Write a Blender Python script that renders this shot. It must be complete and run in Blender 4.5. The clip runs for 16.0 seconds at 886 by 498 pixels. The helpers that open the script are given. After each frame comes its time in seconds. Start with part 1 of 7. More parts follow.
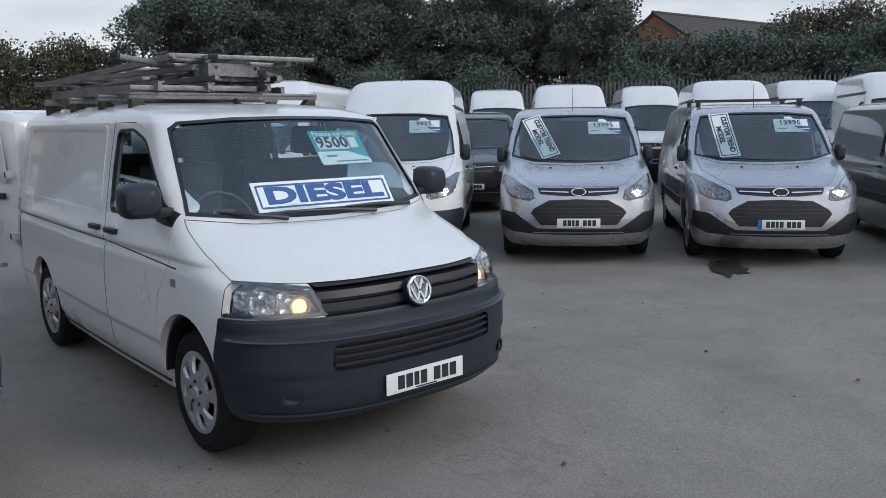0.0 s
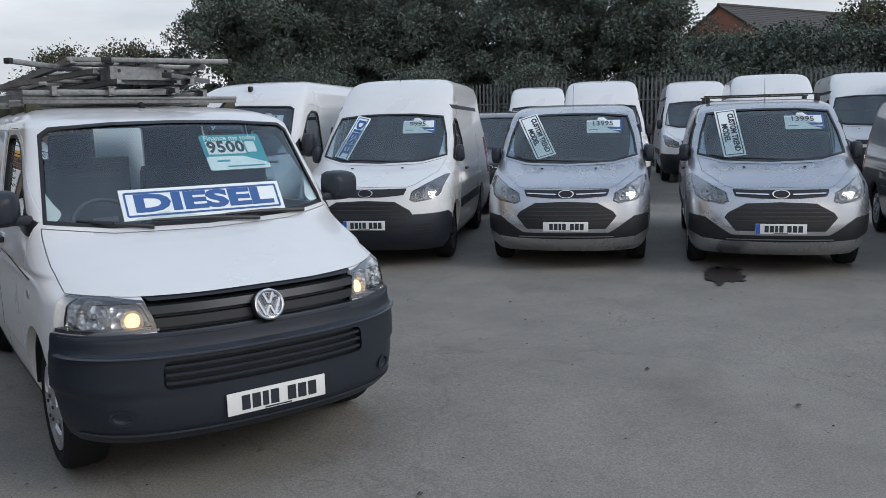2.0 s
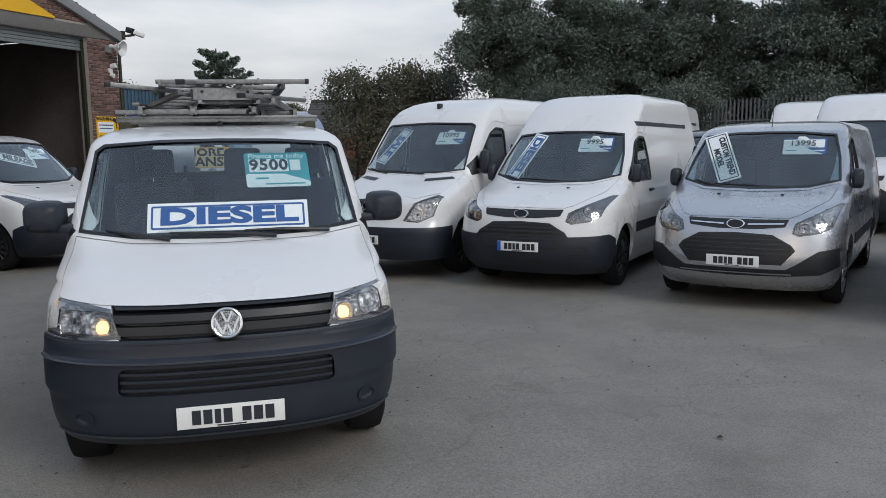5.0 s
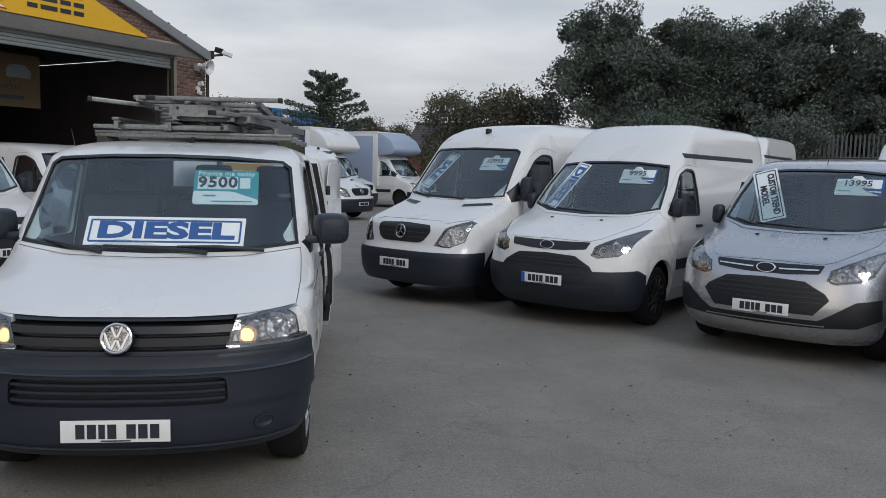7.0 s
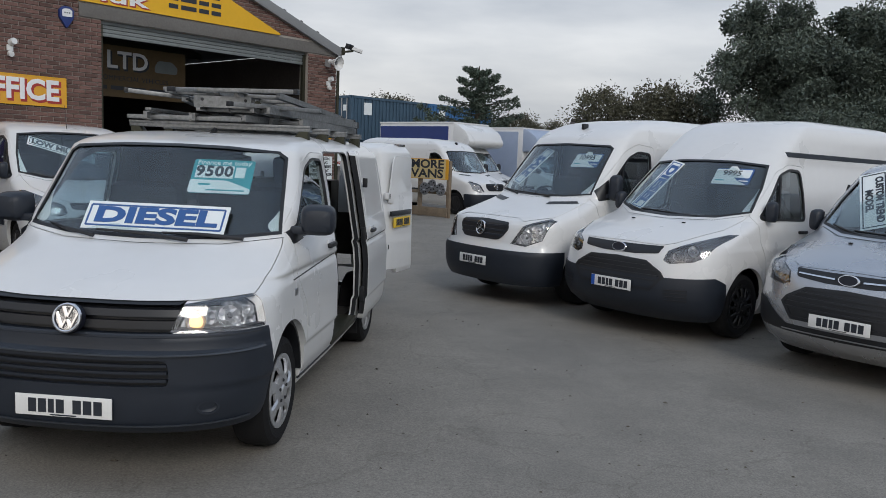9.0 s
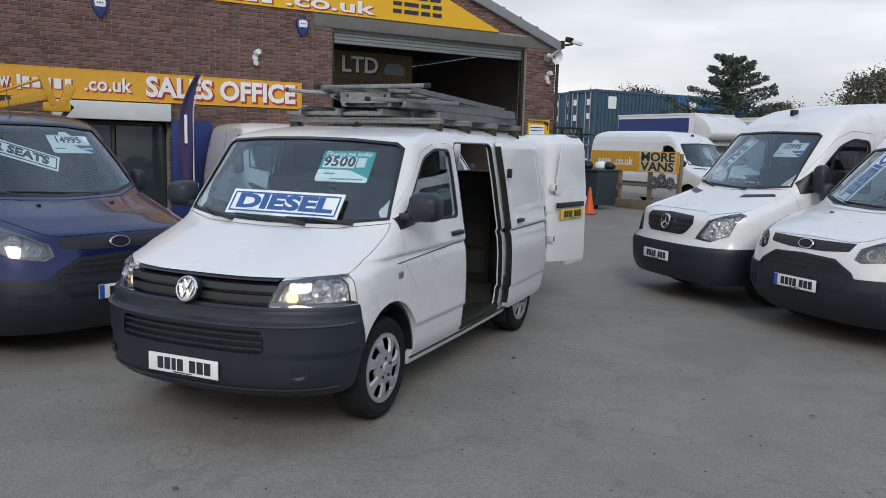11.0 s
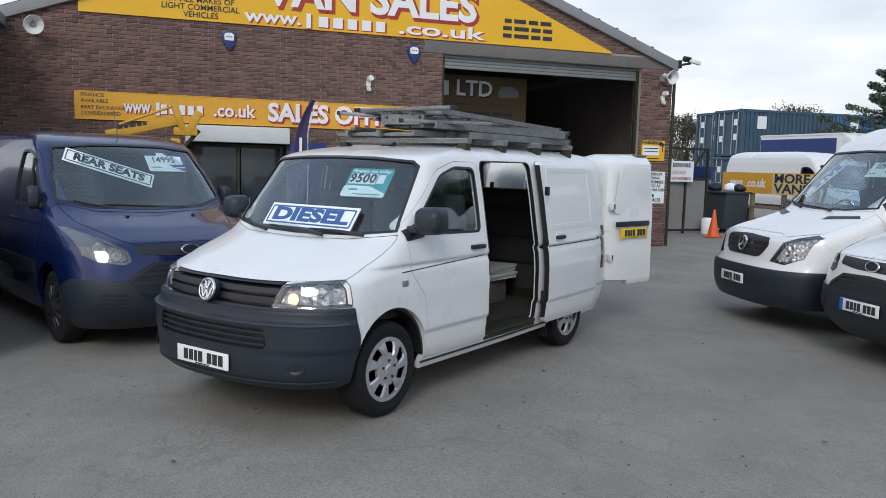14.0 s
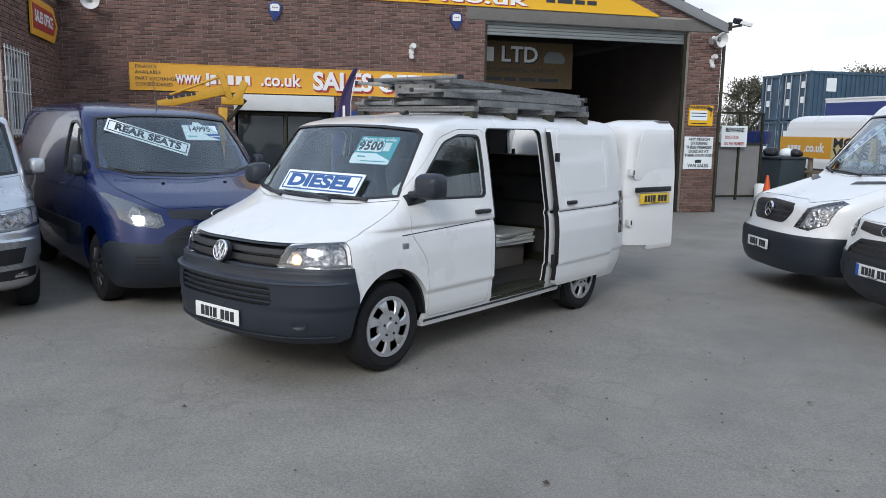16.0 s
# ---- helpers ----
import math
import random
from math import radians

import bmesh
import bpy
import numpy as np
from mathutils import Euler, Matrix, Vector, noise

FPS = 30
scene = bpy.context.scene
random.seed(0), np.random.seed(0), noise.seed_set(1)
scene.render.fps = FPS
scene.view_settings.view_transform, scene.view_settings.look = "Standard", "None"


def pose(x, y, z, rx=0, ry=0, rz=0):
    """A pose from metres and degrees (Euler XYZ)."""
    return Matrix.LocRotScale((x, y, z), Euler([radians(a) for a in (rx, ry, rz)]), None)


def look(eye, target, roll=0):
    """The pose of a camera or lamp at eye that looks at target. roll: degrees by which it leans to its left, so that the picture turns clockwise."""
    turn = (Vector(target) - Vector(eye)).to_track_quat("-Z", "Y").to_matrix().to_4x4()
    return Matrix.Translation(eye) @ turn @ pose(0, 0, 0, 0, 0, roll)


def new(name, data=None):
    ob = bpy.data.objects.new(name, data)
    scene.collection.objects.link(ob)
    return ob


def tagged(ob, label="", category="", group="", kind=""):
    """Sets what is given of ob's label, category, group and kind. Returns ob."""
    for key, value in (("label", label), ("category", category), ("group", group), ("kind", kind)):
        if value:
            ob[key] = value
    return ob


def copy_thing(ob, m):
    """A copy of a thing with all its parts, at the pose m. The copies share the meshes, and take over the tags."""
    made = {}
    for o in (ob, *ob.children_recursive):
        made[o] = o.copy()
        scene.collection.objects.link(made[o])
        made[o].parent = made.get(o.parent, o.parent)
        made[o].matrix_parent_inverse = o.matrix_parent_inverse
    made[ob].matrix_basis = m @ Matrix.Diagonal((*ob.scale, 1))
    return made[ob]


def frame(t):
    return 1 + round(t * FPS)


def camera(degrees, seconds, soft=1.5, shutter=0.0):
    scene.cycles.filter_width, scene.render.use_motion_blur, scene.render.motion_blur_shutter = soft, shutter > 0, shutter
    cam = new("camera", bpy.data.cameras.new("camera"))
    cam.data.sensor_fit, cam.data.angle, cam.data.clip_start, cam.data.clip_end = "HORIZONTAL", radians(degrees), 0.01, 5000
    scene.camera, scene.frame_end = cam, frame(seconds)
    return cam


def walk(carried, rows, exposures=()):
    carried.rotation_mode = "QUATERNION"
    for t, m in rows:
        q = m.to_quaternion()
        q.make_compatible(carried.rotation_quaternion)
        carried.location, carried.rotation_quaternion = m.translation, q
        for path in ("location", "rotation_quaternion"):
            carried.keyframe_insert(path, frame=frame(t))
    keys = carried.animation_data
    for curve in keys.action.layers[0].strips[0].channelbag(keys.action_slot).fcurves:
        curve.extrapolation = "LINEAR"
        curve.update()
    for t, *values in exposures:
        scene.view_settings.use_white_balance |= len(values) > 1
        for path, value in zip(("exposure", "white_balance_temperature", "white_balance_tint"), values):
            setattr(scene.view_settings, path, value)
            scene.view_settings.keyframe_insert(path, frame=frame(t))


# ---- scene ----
cam = camera(58.0, 16.0, soft=0.75)
PATH = [
    (0, (-2.579, -3.164, 1.76), (-1.29, -1.668, 1.448), -0.8),
    (0.5, (-2.332, -3.23, 1.759), (-1.047, -1.729, 1.451), -1.4),
    (1, (-2.076, -3.457, 1.77), (-0.826, -1.931, 1.442), -1.9),
    (1.5, (-1.819, -3.545, 1.745), (-0.596, -1.997, 1.418), -1.6),
    (2, (-1.527, -3.615, 1.76), (-0.383, -2.005, 1.448), -1.4),
    (2.5, (-1.25, -3.822, 1.776), (-0.266, -2.109, 1.466), -0.8),
    (3, (-1.039, -3.861, 1.762), (-0.116, -2.109, 1.479), -0.6),
    (3.5, (-0.789, -3.791, 1.776), (0.074, -2.007, 1.51), -0.8),
    (4, (-0.534, -3.833, 1.746), (0.163, -1.977, 1.483), -1.6),
    (4.5, (-0.246, -3.958, 1.76), (0.352, -2.069, 1.489), -1.4),
    (6.8, (1.026, -4.023, 1.765), (1.263, -2.048, 1.557), 1.1),
    (7, (1.133, -3.986, 1.77), (1.364, -2.01, 1.567), 1.3),
    (7.5, (1.433, -3.958, 1.762), (1.532, -1.973, 1.542), 1.4),
    (8, (1.756, -3.993, 1.78), (1.734, -2.009, 1.536), 1.7),
    (8.5, (2.01, -3.919, 1.765), (1.918, -1.935, 1.533), 2.1),
    (9, (2.275, -3.798, 1.783), (2.09, -1.82, 1.559), 2.3),
    (9.5, (2.623, -3.715, 1.777), (2.24, -1.771, 1.501), 2.7),
    (10, (2.854, -3.624, 1.773), (2.289, -1.726, 1.491), 2.3),
    (10.2, (2.927, -3.567, 1.762), (2.306, -1.686, 1.492), 2.2),
    (12.3, (3.806, -3.709, 1.788), (2.829, -1.983, 1.529), 1.3),
    (12.5, (3.897, -3.696, 1.788), (2.898, -1.983, 1.532), 1.6),
    (13, (4.119, -3.619, 1.79), (3.049, -1.95, 1.529), 1.8),
    (13.5, (4.23, -3.549, 1.779), (3.121, -1.904, 1.527), 1.4),
    (14, (4.288, -3.406, 1.763), (3.153, -1.773, 1.553), 1.5),
    (14.5, (4.404, -3.268, 1.764), (3.202, -1.682, 1.563), 1.1),
    (15, (4.641, -3.195, 1.761), (3.376, -1.664, 1.523), 1.0),
    (15.5, (4.782, -3.25, 1.769), (3.507, -1.73, 1.515), 1.2),
    (16, (4.834, -3.341, 1.785), (3.578, -1.813, 1.489), 1.1),
]
walk(cam, [(t, look(eye, target, roll)) for t, eye, target, roll in PATH],
     [(0, 0.23, 6330, 10), (0.5, 0.03, 6360, 10), (1, 0.13, 6380, 10), (1.5, 0.37, 6400, 10), (2, 0.21, 6430, 10), (2.5, 0.13, 6460, 10), (3, 0.17, 6480, 10), (3.5, 0.08, 6500, 10), (4, 0.03, 6530, 10), (4.5, 0.16, 6580, 10), (7, -0.03, 6570, 10), (8, 0.11, 6570, 10), (8.5, 0.23, 6580, 10), (9, 0.03, 6600, 10), (9.5, 0.09, 6600, 10), (10, 0.23, 6580, 10), (12.5, 0.29, 6500, 10), (13, 0.27, 6460, 10), (13.5, 0.39, 6440, 10), (14, 0.45, 6430, 10), (14.5, 0.47, 6430, 10), (15, 0.51, 6430, 10), (15.5, 0.55, 6420, 10), (16, 0.63, 6420, 10)])

# ---- light ----
world = bpy.data.worlds.new("sky")
scene.world = world
world.use_nodes = True
wn, wl = world.node_tree.nodes, world.node_tree.links
sky = wn.new("ShaderNodeTexSky")
sky.sky_type = "NISHITA"
sky.sun_disc = False
sky.sun_elevation, sky.sun_rotation = radians(24), radians(205)
sky.dust_density, sky.ozone_density = 4.0, 1.0
# a layer of thin cloud that greys the blue of the sky
coord, stretch = wn.new("ShaderNodeTexCoord"), wn.new("ShaderNodeMapping")
stretch.inputs["Scale"].default_value = (1.2, 1.2, 5.0)
cloud = wn.new("ShaderNodeTexNoise")
cloud.inputs["Scale"].default_value, cloud.inputs["Detail"].default_value = 2.2, 7.0
ramp = wn.new("ShaderNodeValToRGB")
ramp.color_ramp.elements[0].position, ramp.color_ramp.elements[1].position = 0.34, 0.68
ramp.color_ramp.elements[0].color = (0.58, 0.61, 0.66, 1)
ramp.color_ramp.elements[1].color = (1.0, 1.0, 1.0, 1)
# whiter towards the horizon, bluer overhead
split, height = wn.new("ShaderNodeSeparateXYZ"), wn.new("ShaderNodeValToRGB")
height.color_ramp.elements[0].position, height.color_ramp.elements[1].position = 0.08, 0.65
height.color_ramp.elements[0].color = (8.5, 8.6, 8.7, 1)
height.color_ramp.elements[1].color = (5.8, 7.0, 8.8, 1)
layer = wn.new("ShaderNodeMixRGB")
layer.blend_type = "MULTIPLY"
layer.inputs[0].default_value = 1.0
wl.new(coord.outputs["Generated"], split.inputs["Vector"])
wl.new(split.outputs["Z"], height.inputs["Fac"])
wl.new(ramp.outputs["Color"], layer.inputs[1])
wl.new(height.outputs["Color"], layer.inputs[2])
blend = wn.new("ShaderNodeMixRGB")
blend.inputs[0].default_value = 0.88
wl.new(coord.outputs["Generated"], stretch.inputs["Vector"])
wl.new(stretch.outputs["Vector"], cloud.inputs["Vector"])
wl.new(cloud.outputs["Fac"], ramp.inputs["Fac"])
wl.new(sky.outputs["Color"], blend.inputs[1])
wl.new(layer.outputs["Color"], blend.inputs[2])
wl.new(blend.outputs["Color"], wn["Background"].inputs["Color"])
wn["Background"].inputs["Strength"].default_value = 0.105
sun = new("sun", bpy.data.lights.new("sun", "SUN"))
sun.data.energy, sun.data.angle, sun.data.color = 1.05, radians(22), (1.0, 0.96, 0.9)
sun.matrix_world = look((6, -12, 9), (0, 0, 0))


# ---- materials ----
def material(name, base, rough=0.5, metal=0.0, vary=0.12, scale=3.0, fine=60.0, bump=0.0, coat=0.0, glow=None, island=0.0, alt=None, spec=0.5):
    """A surface with its colour varied by a coarse and a fine noise, and a fine relief."""
    m = bpy.data.materials.new(name)
    m.use_nodes = True
    n, l = m.node_tree.nodes, m.node_tree.links
    b = n["Principled BSDF"]
    b.inputs["Metallic"].default_value = metal
    b.inputs["Specular IOR Level"].default_value = spec
    if coat:
        b.inputs["Coat Weight"].default_value, b.inputs["Coat Roughness"].default_value = coat, 0.03
    tc = n.new("ShaderNodeTexCoord")
    coarse, grain = n.new("ShaderNodeTexNoise"), n.new("ShaderNodeTexNoise")
    coarse.inputs["Scale"].default_value, coarse.inputs["Detail"].default_value = scale, 5.0
    grain.inputs["Scale"].default_value, grain.inputs["Detail"].default_value = fine, 4.0
    for t in (coarse, grain):
        l.new(tc.outputs["Object"], t.inputs["Vector"])
    add = n.new("ShaderNodeMath")
    add.operation = "ADD"
    l.new(coarse.outputs["Fac"], add.inputs[0])
    l.new(grain.outputs["Fac"], add.inputs[1])
    r = n.new("ShaderNodeMapRange")
    r.inputs["From Min"].default_value, r.inputs["From Max"].default_value = 0.55, 1.45
    l.new(add.outputs[0], r.inputs["Value"])
    mix = n.new("ShaderNodeMixRGB")
    dark = alt or tuple(c * (1 - vary) for c in base)
    light = base if alt else tuple(min(1, c * (1 + vary * 0.6)) for c in base)
    mix.inputs[1].default_value, mix.inputs[2].default_value = (*dark, 1), (*light, 1)
    l.new(r.outputs["Result"], mix.inputs[0])
    colour = mix.outputs[0]
    if island:
        geo, info = n.new("ShaderNodeNewGeometry"), n.new("ShaderNodeObjectInfo")
        both = n.new("ShaderNodeMath")
        both.operation = "ADD"
        l.new(geo.outputs["Random Per Island"], both.inputs[0])
        l.new(info.outputs["Random"], both.inputs[1])
        wrap = n.new("ShaderNodeMath")
        wrap.operation = "FRACT"
        l.new(both.outputs[0], wrap.inputs[0])
        tone = n.new("ShaderNodeMapRange")
        tone.inputs["To Min"].default_value, tone.inputs["To Max"].default_value = 1 - island, 1 + island * 0.6
        l.new(wrap.outputs[0], tone.inputs["Value"])
        hsv = n.new("ShaderNodeHueSaturation")
        l.new(tone.outputs["Result"], hsv.inputs["Value"])
        l.new(colour, hsv.inputs["Color"])
        colour = hsv.outputs[0]
    l.new(colour, b.inputs["Base Color"])
    rr = n.new("ShaderNodeMapRange")
    rr.inputs["To Min"].default_value, rr.inputs["To Max"].default_value = max(0.02, rough * 0.85), min(1, rough * 1.2)
    l.new(coarse.outputs["Fac"], rr.inputs["Value"])
    l.new(rr.outputs["Result"], b.inputs["Roughness"])
    if bump:
        bp = n.new("ShaderNodeBump")
        bp.inputs["Strength"].default_value, bp.inputs["Distance"].default_value = bump, 0.01
        l.new(grain.outputs["Fac"], bp.inputs["Height"])
        l.new(bp.outputs["Normal"], b.inputs["Normal"])
    if glow:
        b.inputs["Emission Color"].default_value = (*glow[:3], 1)
        b.inputs["Emission Strength"].default_value = glow[3]
    return m


def clear(name, tint, rough=0.0):
    """Clear glass with a tint."""
    m = bpy.data.materials.new(name)
    m.use_nodes = True
    b = m.node_tree.nodes["Principled BSDF"]
    b.inputs["Base Color"].default_value = (*tint, 1)
    b.inputs["Transmission Weight"].default_value, b.inputs["Roughness"].default_value = 1.0, rough
    b.inputs["IOR"].default_value = 1.52
    b.inputs["Coat Weight"].default_value, b.inputs["Coat Roughness"].default_value = 0.45, 0.0
    return m


WHITE = material("white_paint", (0.71, 0.71, 0.705), 0.28, vary=0.03, scale=1.5, fine=9, coat=0.6)
SILVER = material("silver_paint", (0.47, 0.48, 0.505), 0.27, 0.85, vary=0.05, scale=2, fine=900, coat=0.7)
T6SILVER = material("pale_silver_paint", (0.52, 0.53, 0.55), 0.28, 0.8, vary=0.05, scale=2, fine=900, coat=0.7)
BLUE = material("blue_paint", (0.0025, 0.011, 0.075), 0.25, 0.3, vary=0.1, scale=2, fine=900, coat=0.5)
GREY = material("dark_grey_paint", (0.14, 0.145, 0.155), 0.3, 0.6, vary=0.06, scale=2, fine=900, coat=0.8)
BLACKP = material("black_paint", (0.012, 0.012, 0.014), 0.25, 0.2, vary=0.1, coat=0.8)
PLASTIC = material("dark_plastic", (0.016, 0.021, 0.031), 0.44, vary=0.2, scale=6, fine=400, bump=0.1, spec=0.45)
# bumper plastic made lighter, to paint the highlight along its raised edges
EDGE = material("plastic_edge_highlight", (0.045, 0.052, 0.064), 0.34, vary=0.25, scale=9, fine=200)
GRILLE = material("black_plastic", (0.012, 0.013, 0.016), 0.42, vary=0.2, scale=8, fine=300)
RUBBER = material("tyre_rubber", (0.012, 0.012, 0.013), 0.9, vary=0.35, scale=9, fine=120, bump=0.3, spec=0.25)
CHROME = material("chrome", (0.72, 0.73, 0.75), 0.12, 1.0, vary=0.05, scale=12, fine=80)
TRIM = material("silver_trim", (0.42, 0.43, 0.45), 0.33, 0.8, vary=0.15, scale=14, fine=150)
DARKRIM = material("dark_wheel", (0.035, 0.035, 0.038), 0.5, 0.5, vary=0.3, scale=14, fine=100)
HOUSING = material("lamp_reflector", (0.42, 0.43, 0.45), 0.40, 0.75, vary=0.1, scale=30, fine=90)
facet, dent = HOUSING.node_tree.nodes.new("ShaderNodeTexVoronoi"), HOUSING.node_tree.nodes.new("ShaderNodeBump")
facet.inputs["Scale"].default_value, dent.inputs["Strength"].default_value, dent.inputs["Distance"].default_value = 26.0, 1.0, 0.03
HOUSING.node_tree.links.new(facet.outputs["Distance"], dent.inputs["Height"])
HOUSING.node_tree.links.new(dent.outputs["Normal"], HOUSING.node_tree.nodes["Principled BSDF"].inputs["Normal"])
facet_at = HOUSING.node_tree.nodes.new("ShaderNodeTexCoord")
HOUSING.node_tree.links.new(facet_at.outputs["Object"], facet.inputs["Vector"])
BEZEL = material("dark_lamp_bezel", (0.07, 0.072, 0.078), 0.35, 0.3, vary=0.3, scale=30, fine=90)
LINING = material("dark_lining", (0.045, 0.045, 0.048), 0.8, vary=0.3, scale=5, fine=60)
SEAT = material("seat_cloth", (0.035, 0.037, 0.045), 0.9, vary=0.3, scale=12, fine=200, bump=0.3)
PLY = material("plywood_lining", (0.16, 0.15, 0.14), 0.75, vary=0.35, scale=3, fine=50)
GLASS = clear("window_glass", (0.58, 0.70, 0.75))
COVERS = material("silver_wheel_cover", (0.50, 0.51, 0.53), 0.33, 0.6, vary=0.2, scale=20, fine=90, coat=0.3)
TINT = clear("tinted_glass", (0.18, 0.20, 0.21))
LENS = clear("lamp_lens", (0.97, 0.98, 1.0))
SMOKE = material("smoked_lamp", (0.10, 0.09, 0.09), 0.12, vary=0.2, coat=1.0)
REDLAMP = material("red_lamp", (0.30, 0.015, 0.012), 0.15, coat=1.0)
AMBER = material("orange_lamp", (0.75, 0.28, 0.05), 0.2, coat=1.0)
BULB = material("lit_bulb", (0.9, 0.6, 0.3), 0.3, glow=(1.0, 0.56, 0.22, 1.5))
SIGNW = material("sign_white", (0.78, 0.83, 0.84), 0.45, vary=0.04, scale=4, fine=30)
SIGNB = material("sign_blue", (0.028, 0.10, 0.30), 0.45, vary=0.05)
INK = material("dark_ink", (0.02, 0.025, 0.035), 0.5, vary=0.1)
TEAL = material("teal_card", (0.03, 0.33, 0.38), 0.45, vary=0.1, scale=6, fine=30)
PLATEW = material("plate_white", (0.80, 0.80, 0.78), 0.35, vary=0.05, scale=9, fine=60)
PLATEY = material("plate_yellow", (0.75, 0.50, 0.03), 0.35, vary=0.05, scale=9, fine=60)
EUBLUE = material("plate_blue_band", (0.02, 0.10, 0.45), 0.4)
ALU = material("weathered_aluminium", (0.27, 0.275, 0.275), 0.48, 0.7, vary=0.5, scale=5, fine=45, bump=0.1)
STEEL = material("dark_steel", (0.05, 0.05, 0.034), 0.5, 0.6, vary=0.3, scale=8, fine=60)
# dark of seams and rail, and of the painted shade under the door crease
GAP_SHADE = material("dark_seam_and_shade", (0.03, 0.03, 0.032), 0.7, vary=0.2, scale=5)
BADGE = material("badge_dark", (0.008, 0.010, 0.02), 0.5, vary=0.2)


# ---- mesh helpers ----
def mesh_of(name, verts, faces, mats=(), index=None, smooth=None):
    me = bpy.data.meshes.new(name)
    me.from_pydata([tuple(v) for v in verts], [], [tuple(f) for f in faces])
    for m in mats:
        me.materials.append(m)
    if index is not None:
        me.polygons.foreach_set("material_index", index)
    if smooth:
        me.polygons.foreach_set("use_smooth", [True] * len(me.polygons))
        me.update()
        me.set_sharp_from_angle(angle=radians(smooth))
    me.update()
    return me


def put(name, me, parent=None, label="", material_=None, m=None):
    ob = new(name, me)
    if material_:
        me.materials.clear()
        me.materials.append(material_)
    if parent:
        ob.parent = parent
    if m is not None:
        ob.matrix_basis = m
    if label:
        tagged(ob, label)
    return ob


def part(name, bm, material_, parent, label="", smooth=35, m=None):
    """Links a bmesh as one mesh object under a thing or a part."""
    me = bpy.data.meshes.new(name)
    bm.to_mesh(me)
    bm.free()
    me.materials.append(material_)
    if smooth:
        me.polygons.foreach_set("use_smooth", [True] * len(me.polygons))
        me.set_sharp_from_angle(angle=radians(smooth))
    return put(name, me, parent, label, m=m)


def thing(name, m, label, category, group="", kind=""):
    ob = new(name)
    ob.matrix_basis = m
    return tagged(ob, label, category, group, kind)


def boxes(items, bevel=0.0):
    """A bmesh of boxes, each given as (centre, size[, turn in degrees about x, y, z])."""
    bm = bmesh.new()
    for it in items:
        c, s = it[0], it[1]
        r = it[2] if len(it) > 2 else (0, 0, 0)
        bmesh.ops.create_cube(bm, size=1, matrix=pose(*c, *r) @ Matrix.Diagonal((*s, 1)))
    if bevel:
        bmesh.ops.bevel(bm, geom=bm.edges[:], offset=bevel, segments=2, affect="EDGES", profile=0.6)
    return bm


def rods(items, seg=10):
    """A bmesh of round bars, each given as (start, end, radius[, end radius])."""
    bm = bmesh.new()
    for it in items:
        a, b = Vector(it[0]), Vector(it[1])
        r2 = it[3] if len(it) > 3 else it[2]
        d = b - a
        m = Matrix.Translation((a + b) / 2) @ d.to_track_quat("Z", "Y").to_matrix().to_4x4()
        bmesh.ops.create_cone(bm, cap_ends=True, segments=seg, radius1=it[2], radius2=r2, depth=d.length, matrix=m)
    return bm


def lathe(profile, seg=32, axis="x"):
    """A bmesh turned about an axis, from (along, radius) pairs."""
    bm = bmesh.new()
    rings = []
    for a, r in profile:
        ring = []
        for k in range(seg):
            t = 2 * math.pi * k / seg
            p = (a, r * math.cos(t), r * math.sin(t)) if axis == "x" else (r * math.cos(t), r * math.sin(t), a) if axis == "z" else (r * math.cos(t), a, r * math.sin(t))
            ring.append(bm.verts.new(p))
        rings.append(ring)
    for p, q in zip(rings, rings[1:]):
        for k in range(seg):
            bm.faces.new((p[k], p[(k + 1) % seg], q[(k + 1) % seg], q[k]))
    for ring in (rings[0], rings[-1]):
        bm.faces.new(ring)
    bmesh.ops.recalc_face_normals(bm, faces=bm.faces[:])
    return bm


def slab(poly, depth, bevel=0.0, axis="y"):
    """A flat plate from a polygon; axis y: polygon in x and z, thickness along y."""
    bm = bmesh.new()
    turn = {"y": lambda a, b, d: (a, d, b), "x": lambda a, b, d: (d, a, b), "z": lambda a, b, d: (a, b, d)}[axis]
    lo = [bm.verts.new(turn(a, b, 0)) for a, b in poly]
    hi = [bm.verts.new(turn(a, b, depth)) for a, b in poly]
    n = len(poly)
    bm.faces.new(lo)
    bm.faces.new(hi[::-1])
    for k in range(n):
        bm.faces.new((lo[k], hi[k], hi[(k + 1) % n], lo[(k + 1) % n]))
    bmesh.ops.recalc_face_normals(bm, faces=bm.faces[:])
    if bevel:
        bmesh.ops.bevel(bm, geom=bm.edges[:], offset=bevel, segments=2, affect="EDGES", profile=0.6)
    return bm


def rounded(poly, r, seg=4):
    """A polygon with its corners rounded."""
    out = []
    n = len(poly)
    for k in range(n):
        p, a, b = (Vector((*poly[j % n], 0)) for j in (k, k - 1, k + 1))
        u, v = (a - p), (b - p)
        rr = min(r, u.length * 0.45, v.length * 0.45)
        s, e = p + u.normalized() * rr, p + v.normalized() * rr
        for i in range(seg + 1):
            t = i / seg
            q = s * (1 - t) ** 2 + p * 2 * t * (1 - t) + e * t ** 2
            out.append((q.x, q.y))
    return out


